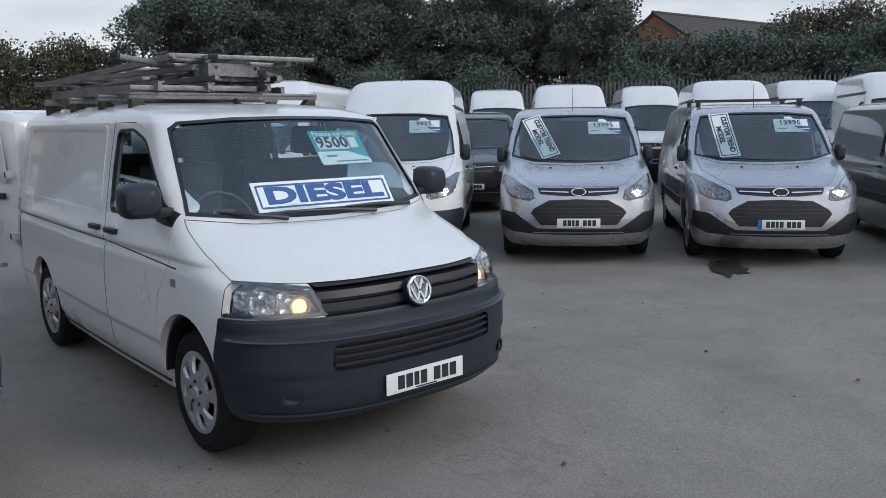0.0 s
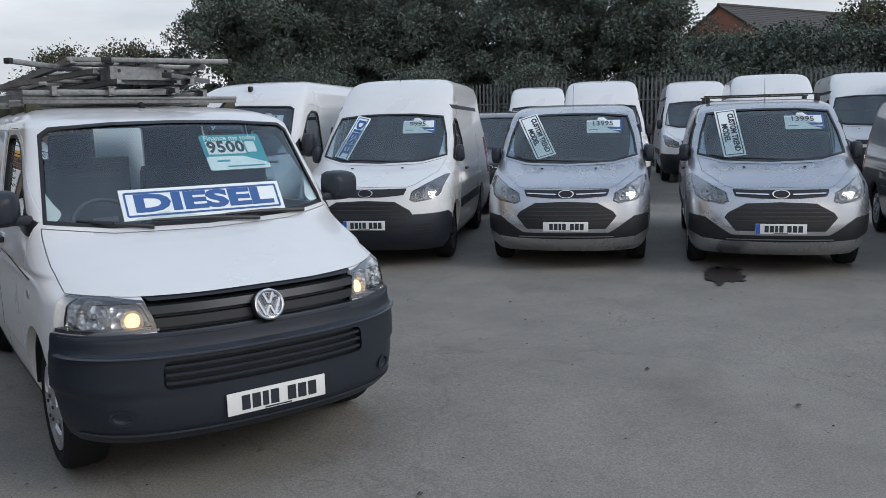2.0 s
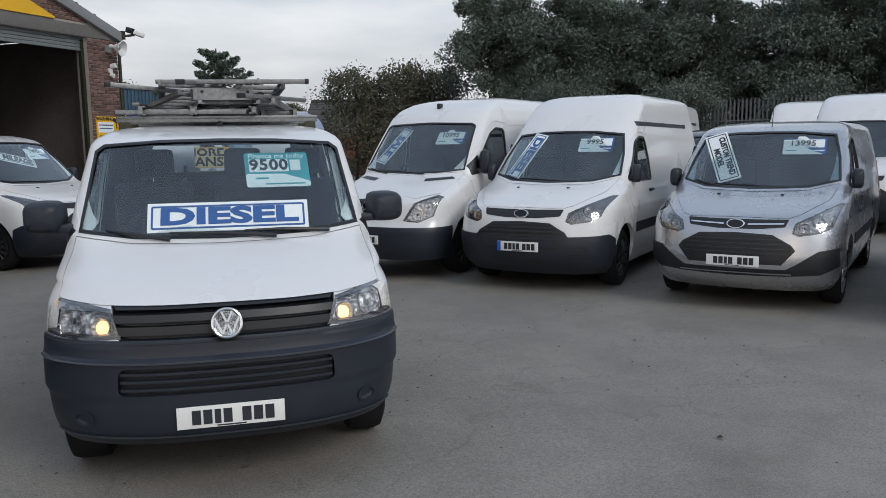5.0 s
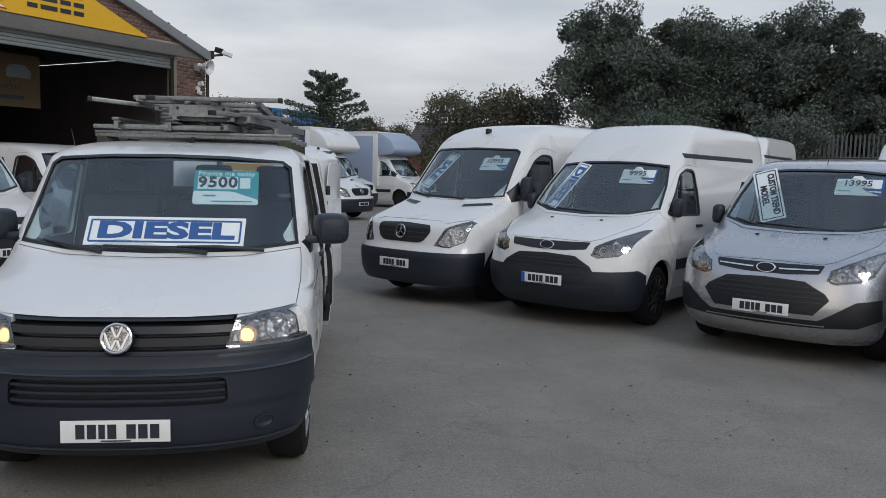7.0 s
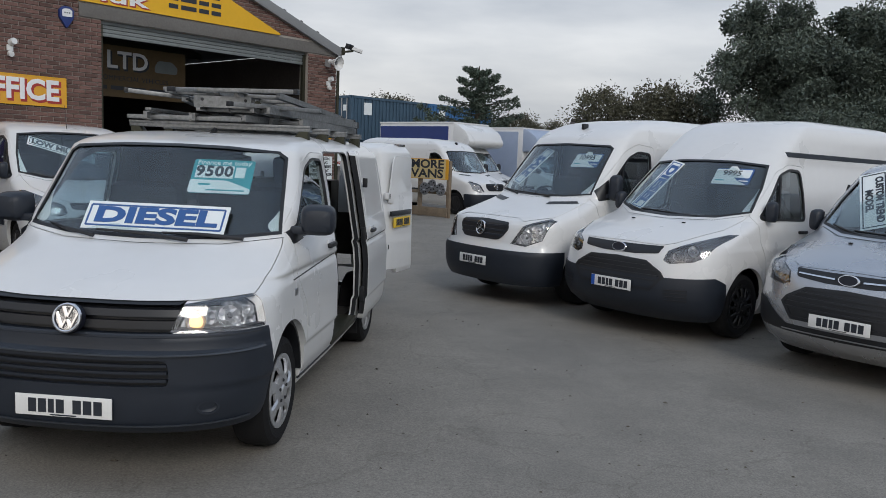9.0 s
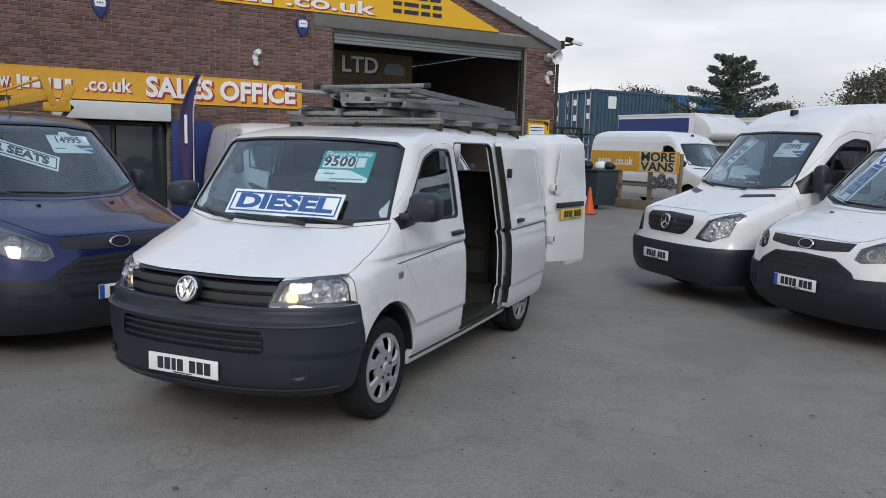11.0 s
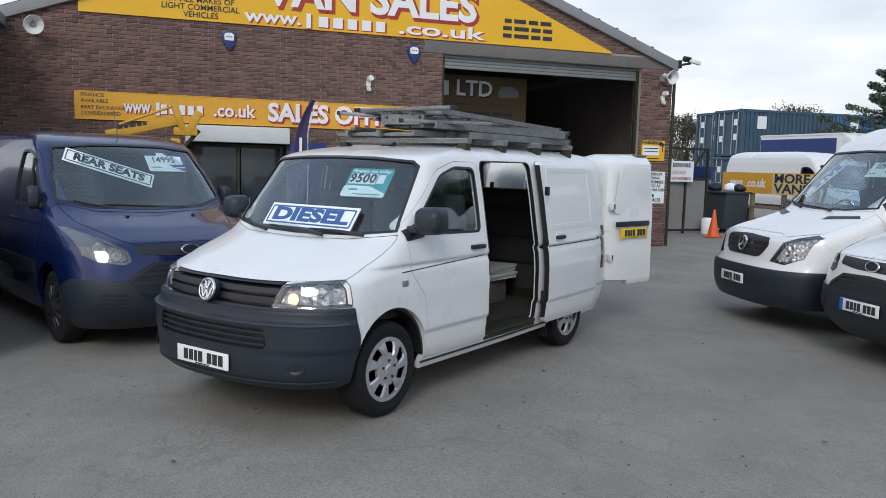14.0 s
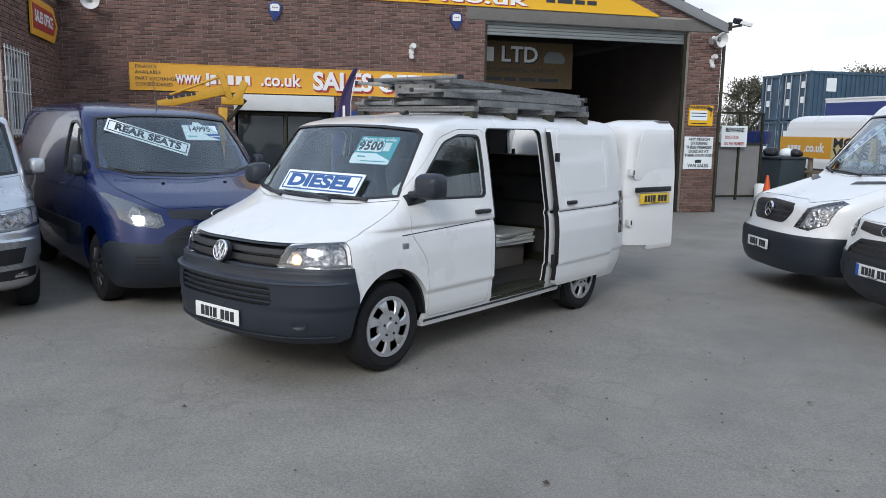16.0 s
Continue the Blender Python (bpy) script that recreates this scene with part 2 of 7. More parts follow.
def lettering(text, size, material_, parent=None, m=None, name="lettering", depth=0.002, align="CENTER", width=None, label="", bold=0.0, space=1.0):
    """Words in the built-in font as a thin mesh, in the x-z plane of m, read from -y."""
    c = bpy.data.curves.new(name, "FONT")
    c.body, c.size, c.align_x, c.align_y, c.extrude, c.offset = text, size, align, "CENTER", depth, bold * size
    c.space_character = space
    c.resolution_u = 3
    o = bpy.data.objects.new(name, c)
    scene.collection.objects.link(o)
    bpy.context.view_layer.update()
    me = bpy.data.meshes.new_from_object(o.evaluated_get(bpy.context.evaluated_depsgraph_get()))
    bpy.data.objects.remove(o)
    bpy.data.curves.remove(c)
    me.transform(pose(0, 0, 0, 90, 0, 0))
    if width:
        xs = [v.co.x for v in me.vertices]
        me.transform(Matrix.Diagonal((width / (max(xs) - min(xs)), 1, 1, 1)))
    ob = put(name, me, parent, label, material_, m)
    return ob


def bars(widths, height, gap, material_, parent, m, name="writing_bar", depth=0.003):
    """Writing that is not spelt out, as plain bars side by side."""
    x = -(sum(widths) + gap * (len(widths) - 1)) / 2
    for w in widths:
        part(name, boxes([((x + w / 2, 0, 0), (w, depth, height))]), material_, parent, smooth=None, m=m)
        x += w + gap


# ---- vans: a skin of level slices, from which every panel is cut ----
class Skin:
    """The outer skin of a van: nose towards -y, ground at z = 0, nose at y = 0."""

    def __init__(self, front, half, bow, rear, levels, n=2.7, tail=0.12, taper=0.0):
        self.front, self.half, self.bow, self.rear, self.n, self.tail, self.taper = front, half, bow, rear, n, tail, taper
        self.levels = levels
        self.grid = self.slices()

    def at(self, tab, z):
        return float(np.interp(z, [p[0] for p in tab], [p[1] for p in tab]))

    def slices(self):
        NF, NS, NR = 20, 22, 6
        rows = []
        for z in self.levels:
            yf, hw, d, yr = self.at(self.front, z), self.at(self.half, z), self.at(self.bow, z), self.at(self.rear, z)
            pts = []
            for k in range(NF + 1):
                t = math.pi / 2 * (k / NF) ** 1.25
                pts.append((hw * math.sin(t) ** (2 / self.n), yf + d * (1 - math.cos(t) ** (2 / self.n))))
            a, b = yf + d, yr - self.tail
            pts += [(hw, a + (b - a) * k / NS) for k in range(1, NS)]
            for k in range(NR + 1):
                t = math.pi / 2 * k / NR
                pts.append((hw * (math.cos(t) ** (2 / 4.0)), b + self.tail * math.sin(t) ** (2 / 2.5)))
            # the sides draw in a little towards the tail
            pts = [(x * (1 - self.taper * min(1.0, max(0.0, (y - 2.0) / 2.6)) ** 1.5), y) for x, y in pts]
            loop = pts + [(-x, y) for x, y in pts[-2:0:-1]]
            rows.append([(x, y, z) for x, y in loop])
        return np.array(rows)

    def offset(self, d):
        g = self.grid
        if not d:
            return g
        du = np.roll(g, -1, axis=1) - np.roll(g, 1, axis=1)
        dv = np.empty_like(g)
        dv[1:-1], dv[0], dv[-1] = g[2:] - g[:-2], g[1] - g[0], g[-1] - g[-2]
        nrm = np.cross(du, dv)
        nrm /= np.maximum(np.linalg.norm(nrm, axis=2, keepdims=True), 1e-9)
        mid = g.mean(axis=1, keepdims=True)
        sign = np.sign(((g - mid) * nrm)[:, :, :2].sum())
        nrm *= sign
        # even normals carry sharp pressings through the thickness without folding
        for _ in range(8):
            nrm[1:-1] = (nrm[:-2] + nrm[1:-1] + nrm[2:]) / 3
        nrm /= np.maximum(np.linalg.norm(nrm, axis=2, keepdims=True), 1e-9)
        # the top slice goes straight up, so that the roof keeps its crown
        out = g + d * nrm
        out[0, :, 2] = g[0, :, 2] - d
        out[-1, :, 2] = g[-1, :, 2] + d
        return out

    def depth(self, x, z):
        """Where the nose stands at x and z."""
        yf, hw, d = self.at(self.front, z), self.at(self.half, z), self.at(self.bow, z)
        s = min(1.0, abs(x) / hw) ** (self.n / 2)
        return yf + d * (1 - math.sqrt(max(0.0, 1 - s * s)) ** (2 / self.n))

    def shell(self, outer, inner, lo=None, hi=None):
        """Outer and inner skin as closed meshes, or only the stretch between two heights."""
        verts, faces, index = [], [], []
        lv = np.array(self.levels)
        i0 = 0 if lo is None else max(0, int(np.searchsorted(lv, lo - 0.1)) - 1)
        i1 = len(lv) if hi is None else min(len(lv), int(np.searchsorted(lv, hi + 0.1)) + 2)
        for d, flip, mi, reach in ((outer, False, 0, 0.2), (inner, True, 1, 0.1)):
            g = self.offset(d)[i0:i1]
            if i0 > 0:
                end = g[:1].copy()
                end[:, :, 2] = lv[i0] - reach
                g = np.concatenate([end, g])
            if i1 < len(lv):
                end = g[-1:].copy()
                end[:, :, 2] = lv[i1 - 1] + reach
                g = np.concatenate([g, end])
            nz, nk = g.shape[:2]
            base = len(verts)
            verts += [tuple(p) for p in g.reshape(-1, 3)]
            quads = [(base + i * nk + k, base + i * nk + (k + 1) % nk, base + (i + 1) * nk + (k + 1) % nk, base + (i + 1) * nk + k)
                     for i in range(nz - 1) for k in range(nk)]
            caps = [tuple(base + k for k in range(nk))[::-1], tuple(base + (nz - 1) * nk + k for k in range(nk))]
            for f in quads + caps:
                faces.append(f[::-1] if flip else f)
                index.append(mi)
        return verts, faces, index


def carve(verts, faces, index, mats, ops, name, smooth=32):
    """Cuts a closed skin with prisms: ops are (operation, bmesh)."""
    me = mesh_of(name, verts, faces, mats, index)
    ob = new("work", me)
    extra = []
    for op, bm in ops:
        cm = bpy.data.meshes.new("cutter")
        bm.to_mesh(cm)
        bm.free()
        for m in mats:
            cm.materials.append(m)
        cm.polygons.foreach_set("material_index", [0] * len(cm.polygons))
        c = new("cutter", cm)
        extra.append(c)
        mod = ob.modifiers.new("cut", "BOOLEAN")
        mod.operation, mod.object, mod.solver = op, c, "EXACT"
    bpy.context.view_layer.update()
    res = bpy.data.meshes.new_from_object(ob.evaluated_get(bpy.context.evaluated_depsgraph_get()))
    for o in (ob, *extra):
        data = o.data
        bpy.data.objects.remove(o)
        bpy.data.meshes.remove(data)
    res.name = name
    res.polygons.foreach_set("use_smooth", [True] * len(res.polygons))
    res.set_sharp_from_angle(angle=radians(smooth))
    return res


def prism(axis, poly, lo, hi):
    """A closed prism: axis y takes (x, z), axis x takes (y, z), axis z takes (x, y)."""
    bm = slab(poly, hi - lo, axis=axis)
    shift = {"x": (lo, 0, 0), "y": (0, lo, 0), "z": (0, 0, lo)}[axis]
    bmesh.ops.translate(bm, verts=bm.verts[:], vec=shift)
    return bm


def mirrored(poly):
    return [(-x, z) for x, z in poly][::-1]


def panel(skin, axis, poly, lo, hi, outer, inner, mats, name, extra=()):
    zs = [p[1] for p in poly]
    return carve(*skin.shell(outer, inner, min(zs), max(zs)), mats, [("INTERSECT", prism(axis, poly, lo, hi)), *extra], name)


def wheel(parent, x, y, radius, side, cover, style, name="wheel"):
    """A wheel with its tyre and cover; side is +1 or -1, the way the cover faces."""
    w = new(name)
    w.parent = parent
    w.matrix_basis = pose(x, y, radius, 0, 0, 0 if side > 0 else 180)
    r, rim = radius, radius * 0.66
    part("tyre", lathe([(-0.11, rim), (-0.115, r * 0.85), (-0.095, r * 0.965), (-0.06, r), (0.06, r), (0.095, r * 0.965), (0.112, r * 0.85), (0.10, rim + 0.012), (0.085, rim)], 40), RUBBER, w)
    bm = lathe([(0.05, 0.02), (0.05, rim * 0.97), (0.095, rim * 0.99), (0.102, rim * 1.02), (0.085, rim * 1.0), (0.02, rim * 0.96), (0.02, 0.02)], 40)
    part("rim", bm, DARKRIM, w)
    count = {"cover": 7, "alloy": 5, "steel": 12}[style]
    swirl = 0.16 if style == "cover" else 0.0
    bm = bmesh.new()
    for k in range(count):
        a = 2 * math.pi * k / count
        wide = {"cover": 0.62, "alloy": 0.42, "steel": 0.55}[style] * 2 * math.pi / count
        rows = [(0.09 * r / 0.33, 0.108), (rim * 0.55, 0.120), (rim * 0.80, 0.113), (rim * 0.97, 0.100)]
        grid = []
        for j, (rr, xx) in enumerate(rows):
            hw = wide * ((0.62, 0.36, 0.40, 0.56) if style == "cover" else (0.55, 0.48, 0.43, 0.40))[j]
            tw = a + swirl * j / 3
            grid.append([bm.verts.new((xx - (0.014 if abs(s) == 1 else 0), rr * math.cos(tw + s * hw), rr * math.sin(tw + s * hw))) for s in (-1, -0.7, 0.7, 1)])
        for p, q in zip(grid, grid[1:]):
            for j in range(3):
                bm.faces.new((p[j], p[j + 1], q[j + 1], q[j]))
    bmesh.ops.recalc_face_normals(bm, faces=bm.faces[:])
    bmesh.ops.solidify(bm, geom=bm.faces[:], thickness=0.006)
    part("spokes", bm, cover, w)
    part("hub_cap", lathe([(0.085, 0.0), (0.124, 0.0), (0.123, 0.030), (0.114, 0.040), (0.114, 0.085), (0.108, 0.115 * r / 0.33), (0.09, 0.118 * r / 0.33)], 32), cover, w)
    for k in range(5):
        a = 2 * math.pi * k / 5 + 0.3
        part("wheel_bolt", rods([((0.106, 0.065 * math.cos(a), 0.065 * math.sin(a)), (0.122, 0.065 * math.cos(a), 0.065 * math.sin(a)), 0.012, 0.010)], 6), DARKRIM, w)
    part("outer_ring", lathe([(0.088, rim * 0.90), (0.104, rim * 0.90), (0.108, rim * 0.96), (0.104, rim * 1.03), (0.088, rim * 1.03)], 40), cover, w)
    return w


def mirror_case(size):
    """A mirror housing with a domed front and soft corners."""
    w, d, h = size
    bm = bmesh.new()
    rings = []
    for y, k in ((d / 2, 0.90), (d / 2 - 0.012, 1.0), (0.0, 0.98), (-d * 0.3, 0.88), (-d * 0.45, 0.68), (-d * 0.5, 0.3)):
        ring = []
        for j in range(24):
            a = 2 * math.pi * j / 24
            c, s = math.cos(a), math.sin(a)
            ring.append(bm.verts.new((w / 2 * k * math.copysign(abs(c) ** 0.55, c), y, h / 2 * k * math.copysign(abs(s) ** 0.55, s))))
        rings.append(ring)
    for p, q in zip(rings, rings[1:]):
        for j in range(24):
            bm.faces.new((p[j], p[(j + 1) % 24], q[(j + 1) % 24], q[j]))
    bm.faces.new(rings[0])
    bm.faces.new(rings[-1])
    bmesh.ops.recalc_face_normals(bm, faces=bm.faces[:])
    return bm


def door_mirror(parent, x, y, z, side, mat, size=(0.24, 0.13, 0.27)):
    h = part("door_mirror", mirror_case(size), mat, parent, m=pose(x + side * size[0] * 0.5, y, z, 0, 0, side * 12))
    part("mirror_glass", boxes([((0, size[1] / 2 + 0.001, 0.0), (size[0] * 0.84, 0.006, size[2] * 0.82))]), CHROME, h)
    part("mirror_arm", boxes([((-side * size[0] * 0.5, 0.01, -size[2] * 0.33), (0.12, 0.07, 0.05))], 0.015), PLASTIC, h)
    return h


def number_plate(parent, m, eu=False, mat=None, marks=(0.055, 0.055, 0.05, 0.05, 0.0, 0.055, 0.055, 0.055)):
    p = part("number_plate", boxes([((0, 0, 0), (0.52, 0.008, 0.111))], 0.003), mat or PLATEW, parent, m=m)
    widths = [0.042, 0.042, 0.03, 0.042]
    bars(widths, 0.072, 0.012, INK, p, pose(-0.092 + (0.02 if eu else 0), -0.0055, 0), "registration_bar")
    bars([0.044] * 3, 0.072, 0.012, INK, p, pose(0.13 + (0.01 if eu else 0), -0.0055, 0), "registration_bar")
    bars([0.14], 0.006, 0, INK, p, pose(0.0, -0.0055, -0.047), "maker_bar")
    if eu:
        part("blue_band", boxes([((-0.236, -0.0035, 0), (0.044, 0.006, 0.107))]), EUBLUE, p)
    return p


def board(name, words, size, m, label, ink, parts_size, frame_=True, wide=None, category="sign"):
    """A small sign that stands behind a windscreen, in the x-z plane of m."""
    w, h = size
    t = thing(name, m, label, category, "signs behind windscreens")
    part("panel", boxes([((0, 0, 0), (w, 0.006, h))]), SIGNW, t, smooth=None)
    if frame_:
        b, e = 0.011 * min(1, h / 0.2), 0.026 * min(1, h / 0.2)
        bm = boxes([((0, -0.004, h / 2 - e), (w - 2 * e, 0.004, b)), ((0, -0.004, -h / 2 + e), (w - 2 * e, 0.004, b)),
                    ((-w / 2 + e, -0.004, 0), (b, 0.004, h - 2 * e)), ((w / 2 - e, -0.004, 0), (b, 0.004, h - 2 * e))])
        part("border", bm, ink, t, smooth=None)
    lines = words if isinstance(words, (list, tuple)) else [words]
    for k, line in enumerate(lines):
        z = (len(lines) - 1) / 2 * parts_size * 1.25 - k * parts_size * 1.25
        lettering(line, parts_size * 1.25, ink, t, pose(0, -0.005, z), width=None if wide is None else wide[k], bold=0.045)
    return t


def price_card(words, size, m, label, dark):
    """A price card: figures on white slips over a coloured card."""
    w, h = size
    t = thing("price_card", m, label, "price card", "price cards behind windscreens")
    part("card", slab(rounded([(-w / 2, -h / 2), (w / 2, -h / 2), (w / 2, h / 2), (-w / 2, h / 2)], 0.02), 0.004), TEAL if dark else SIGNB, t, smooth=None)
    if dark:
        lettering("Finance me today", 0.05, SIGNW, t, pose(0, -0.002, h * 0.40))
        n = len(words)
        for k, ch in enumerate(words):
            x = -w * 0.44 + w * 0.62 / n * (k + 0.5)
            s = part("figure_slip", boxes([((0, 0, 0), (w * 0.60 / n, 0.004, h * 0.36))]), SIGNW, t, smooth=None, m=pose(x, -0.004, h * 0.12))
            lettering(ch, h * 0.42, INK, s, pose(0, -0.003, 0), name="figure", bold=0.03)
        part("small_slip", boxes([((w * 0.29, -0.004, h * 0.12), (w * 0.16, 0.004, h * 0.30))]), SIGNW, t, smooth=None)
        part("lower_slip", slab(rounded([(-w / 2, -h / 2), (w / 2, -h / 2), (w / 2, -h * 0.36), (w * 0.1, -h * 0.13), (-w / 2, -h * 0.12)], 0.02), 0.003), SIGNW, t, smooth=None, m=pose(0, -0.005, 0))
        bars([w * 0.2], 0.012, 0, TEAL, t, pose(-w * 0.25, -0.008, -h * 0.26))
        bars([w * 0.62], 0.008, 0, TEAL, t, pose(w * 0.1, -0.008, -h * 0.42))
    else:
        part("figure_slip", slab(rounded([(-w / 2, -h * 0.08), (w / 2 - 0.02, -h * 0.08), (w / 2 - 0.02, h * 0.42), (-w / 2, h * 0.42)], 0.01), 0.003), SIGNW, t, smooth=None, m=pose(0, -0.004, 0))
        lettering(words, h * 0.47, INK, t, pose(-0.02, -0.006, h * 0.17), name="figures", bold=0.01)
        part("lower_slip", slab(rounded([(-w / 2, -h / 2), (w * 0.45, -h / 2), (w * 0.2, -h * 0.3), (w * 0.05, -h * 0.08), (-w / 2, -h * 0.08)], 0.02), 0.003), SIGNW, t, smooth=None, m=pose(0, -0.004, 0))
        part("upper_slip", slab([(-w * 0.2, h * 0.42), (w * 0.1, h * 0.42), (0, h * 0.62), (-w * 0.16, h * 0.62)], 0.003), SIGNW, t, smooth=None, m=pose(0, -0.004, 0))
        bars([w * 0.25], 0.012, 0, TEAL, t, pose(-w * 0.3, -0.007, -h * 0.28))
        bars([w * 0.25], 0.012, 0, SIGNW, t, pose(w * 0.34, -0.007, -h * 0.28))
    return t


def van_frame(x, y, fx, fy):
    """The pose of a van whose nose stands at x, y and points along fx, fy."""
    return pose(x, y, 0, 0, 0, math.degrees(math.atan2(fx, -fy)))


def steps(*runs):
    """Levels: (from, to, count) runs joined."""
    out = []
    for a, b, n in runs:
        out += list(np.linspace(a, b, n, endpoint=False))
    return out + [runs[-1][1]]


def inset(poly, d):
    """A polygon shrunk by d (grown where d is negative)."""
    n = len(poly)
    area = sum(poly[k][0] * poly[(k + 1) % n][1] - poly[(k + 1) % n][0] * poly[k][1] for k in range(n))
    s = 1 if area > 0 else -1
    out = []
    for k in range(n):
        p, a, b = (Vector(poly[j % n]) for j in (k, k - 1, k + 1))
        u, v = (p - a).normalized(), (b - p).normalized()
        n1, n2 = Vector((-u.y, u.x)) * s, Vector((-v.y, v.x)) * s
        h = (n1 + n2)
        h = h / max(0.35, h.length_squared / 2) if h.length > 1e-6 else n1
        out.append(tuple(p + h * d))
    return out


def both(parent, skin, name, poly, lo, hi, outer, inner, mat, extra=None, label=""):
    """The same front panel on either side of the nose."""
    made = []
    for q in (poly, mirrored(poly)):
        ex = extra() if extra else ()
        made.append(put(name, panel(skin, "y", q, lo, hi, outer, inner, (mat, mat), name, ex), parent, label))
    return made


def arch(y, r, z):
    """A prism for a wheel arch, through the whole van."""
    pts = [(y + r * math.cos(a), z + r * math.sin(a)) for a in np.linspace(0, math.pi, 22)] + [(y - r, -0.3), (y + r, -0.3)]
    return pts


def head_lamp(parent, skin, poly, lo, hi, bowls, lit=None, rim=0.012, back=None):
    """Two head lamps: a clear lens over a faceted reflector with bowls (x, z, radius); lit: the bowl that shines."""
    for side, q in ((1, poly), (-1, mirrored(poly))):
        lamp = put("headlight", panel(skin, "y", q, lo, hi, 0.004, -0.003, (LENS, LENS), "headlight"), parent, "clear headlight")
        lamp.visible_shadow = False
        put("reflector", panel(skin, "y", inset(q, 0.004), lo, hi, -0.05, -0.075, (back or HOUSING, back or HOUSING), "reflector"), lamp)
        put("surround", panel(skin, "y", q, lo, hi, -0.006, -0.055, (GRILLE, GRILLE), "surround", [("DIFFERENCE", prism("y", inset(q, rim), lo - 1, hi + 1))]), lamp)
        for k, (x, z, r) in enumerate(bowls):
            y = skin.depth(x, z)
            turn = math.degrees(math.atan2(skin.depth(x + 0.04, z) - skin.depth(x - 0.04, z), 0.08))
            lean = math.degrees(math.atan2(skin.depth(x, z + 0.03) - skin.depth(x, z - 0.03), 0.06))
            m = pose(side * x, y, z, -lean * 0.8, 0, side * turn * 0.85) @ pose(0, 0.052, 0)
            bm = lathe([(0.034, 0.006), (0.026, r * 0.30), (0.010, r * 0.66), (-0.014, r * 0.95), (-0.022, r * 1.0), (-0.018, r * 1.05), (0.03, r * 0.98)], 24, "y")
            part("lamp_bowl", bm, HOUSING, lamp, m=m)
            w = 0.75 if k == lit else 0.24
            bm = lathe([(-0.012, 0.002), (-0.010, r * w * 0.7), (0.0, r * w), (0.025, r * w * 1.1)], 16, "y")
            part("bulb", bm, BULB if k == lit else BEZEL, lamp, "lit warm bulb" if k == lit else "", m=m)


def wipers(parent, pts):
    for k, (a, b, c) in enumerate(pts):
        part("wiper", rods([(a, b, 0.014, 0.011), (b, c, 0.011, 0.007)], 8), GRILLE, parent)


def cabin(parent, base, back, hw, dash_z, seats, seat_y, wheel_x):
    """What shows through the windows: dash, steering wheel and seats."""
    prof = [(base - 0.05, dash_z - 0.02), (base + 0.25, dash_z + 0.03), (base + 0.42, dash_z), (base + 0.48, dash_z - 0.18), (base + 0.40, dash_z - 0.5), (base - 0.05, dash_z - 0.5)]
    bm = slab(rounded(prof, 0.06), 2 * hw, axis="x")
    bmesh.ops.translate(bm, verts=bm.verts[:], vec=(-hw, 0, 0))
    part("dashboard", bm, GRILLE, parent)
    ring = bmesh.new()
    R = 0.19
    rings = []
    for k in range(24):
        a = 2 * math.pi * k / 24
        rings.append([ring.verts.new(((R + 0.014 * math.cos(b)) * math.cos(a), 0.014 * math.sin(b), (R + 0.014 * math.cos(b)) * math.sin(a))) for b in np.linspace(0, 2 * math.pi, 6, endpoint=False)])
    for k in range(24):
        p, q = rings[k], rings[(k + 1) % 24]
        for j in range(6):
            ring.faces.new((p[j], p[(j + 1) % 6], q[(j + 1) % 6], q[j]))
    bmesh.ops.create_cube(ring, size=1, matrix=Matrix.Diagonal((0.36, 0.03, 0.05, 1)))
    bmesh.ops.create_cube(ring, size=1, matrix=Matrix.Diagonal((0.14, 0.05, 0.12, 1)))
    part("steering_wheel", ring, GRILLE, parent, m=pose(wheel_x, base + 0.52, dash_z + 0.02, -32, 0, 0))
    for x, w in seats:
        s = part("seat", boxes([((0, 0, 0.42), (w, 0.5, 0.2))], 0.05), SEAT, parent, m=pose(x, seat_y, 0.35))
        part("backrest", boxes([((0, 0.30, 0.85), (w, 0.15, 0.66), (12, 0, 0))], 0.05), SEAT, s)
        heads = [0] if w < 0.6 else [-w / 4, w / 4]
        for hx in heads:
            part("headrest", boxes([((hx, 0.40, 1.30), (0.26, 0.10, 0.2), (10, 0, 0))], 0.04), SEAT, s)


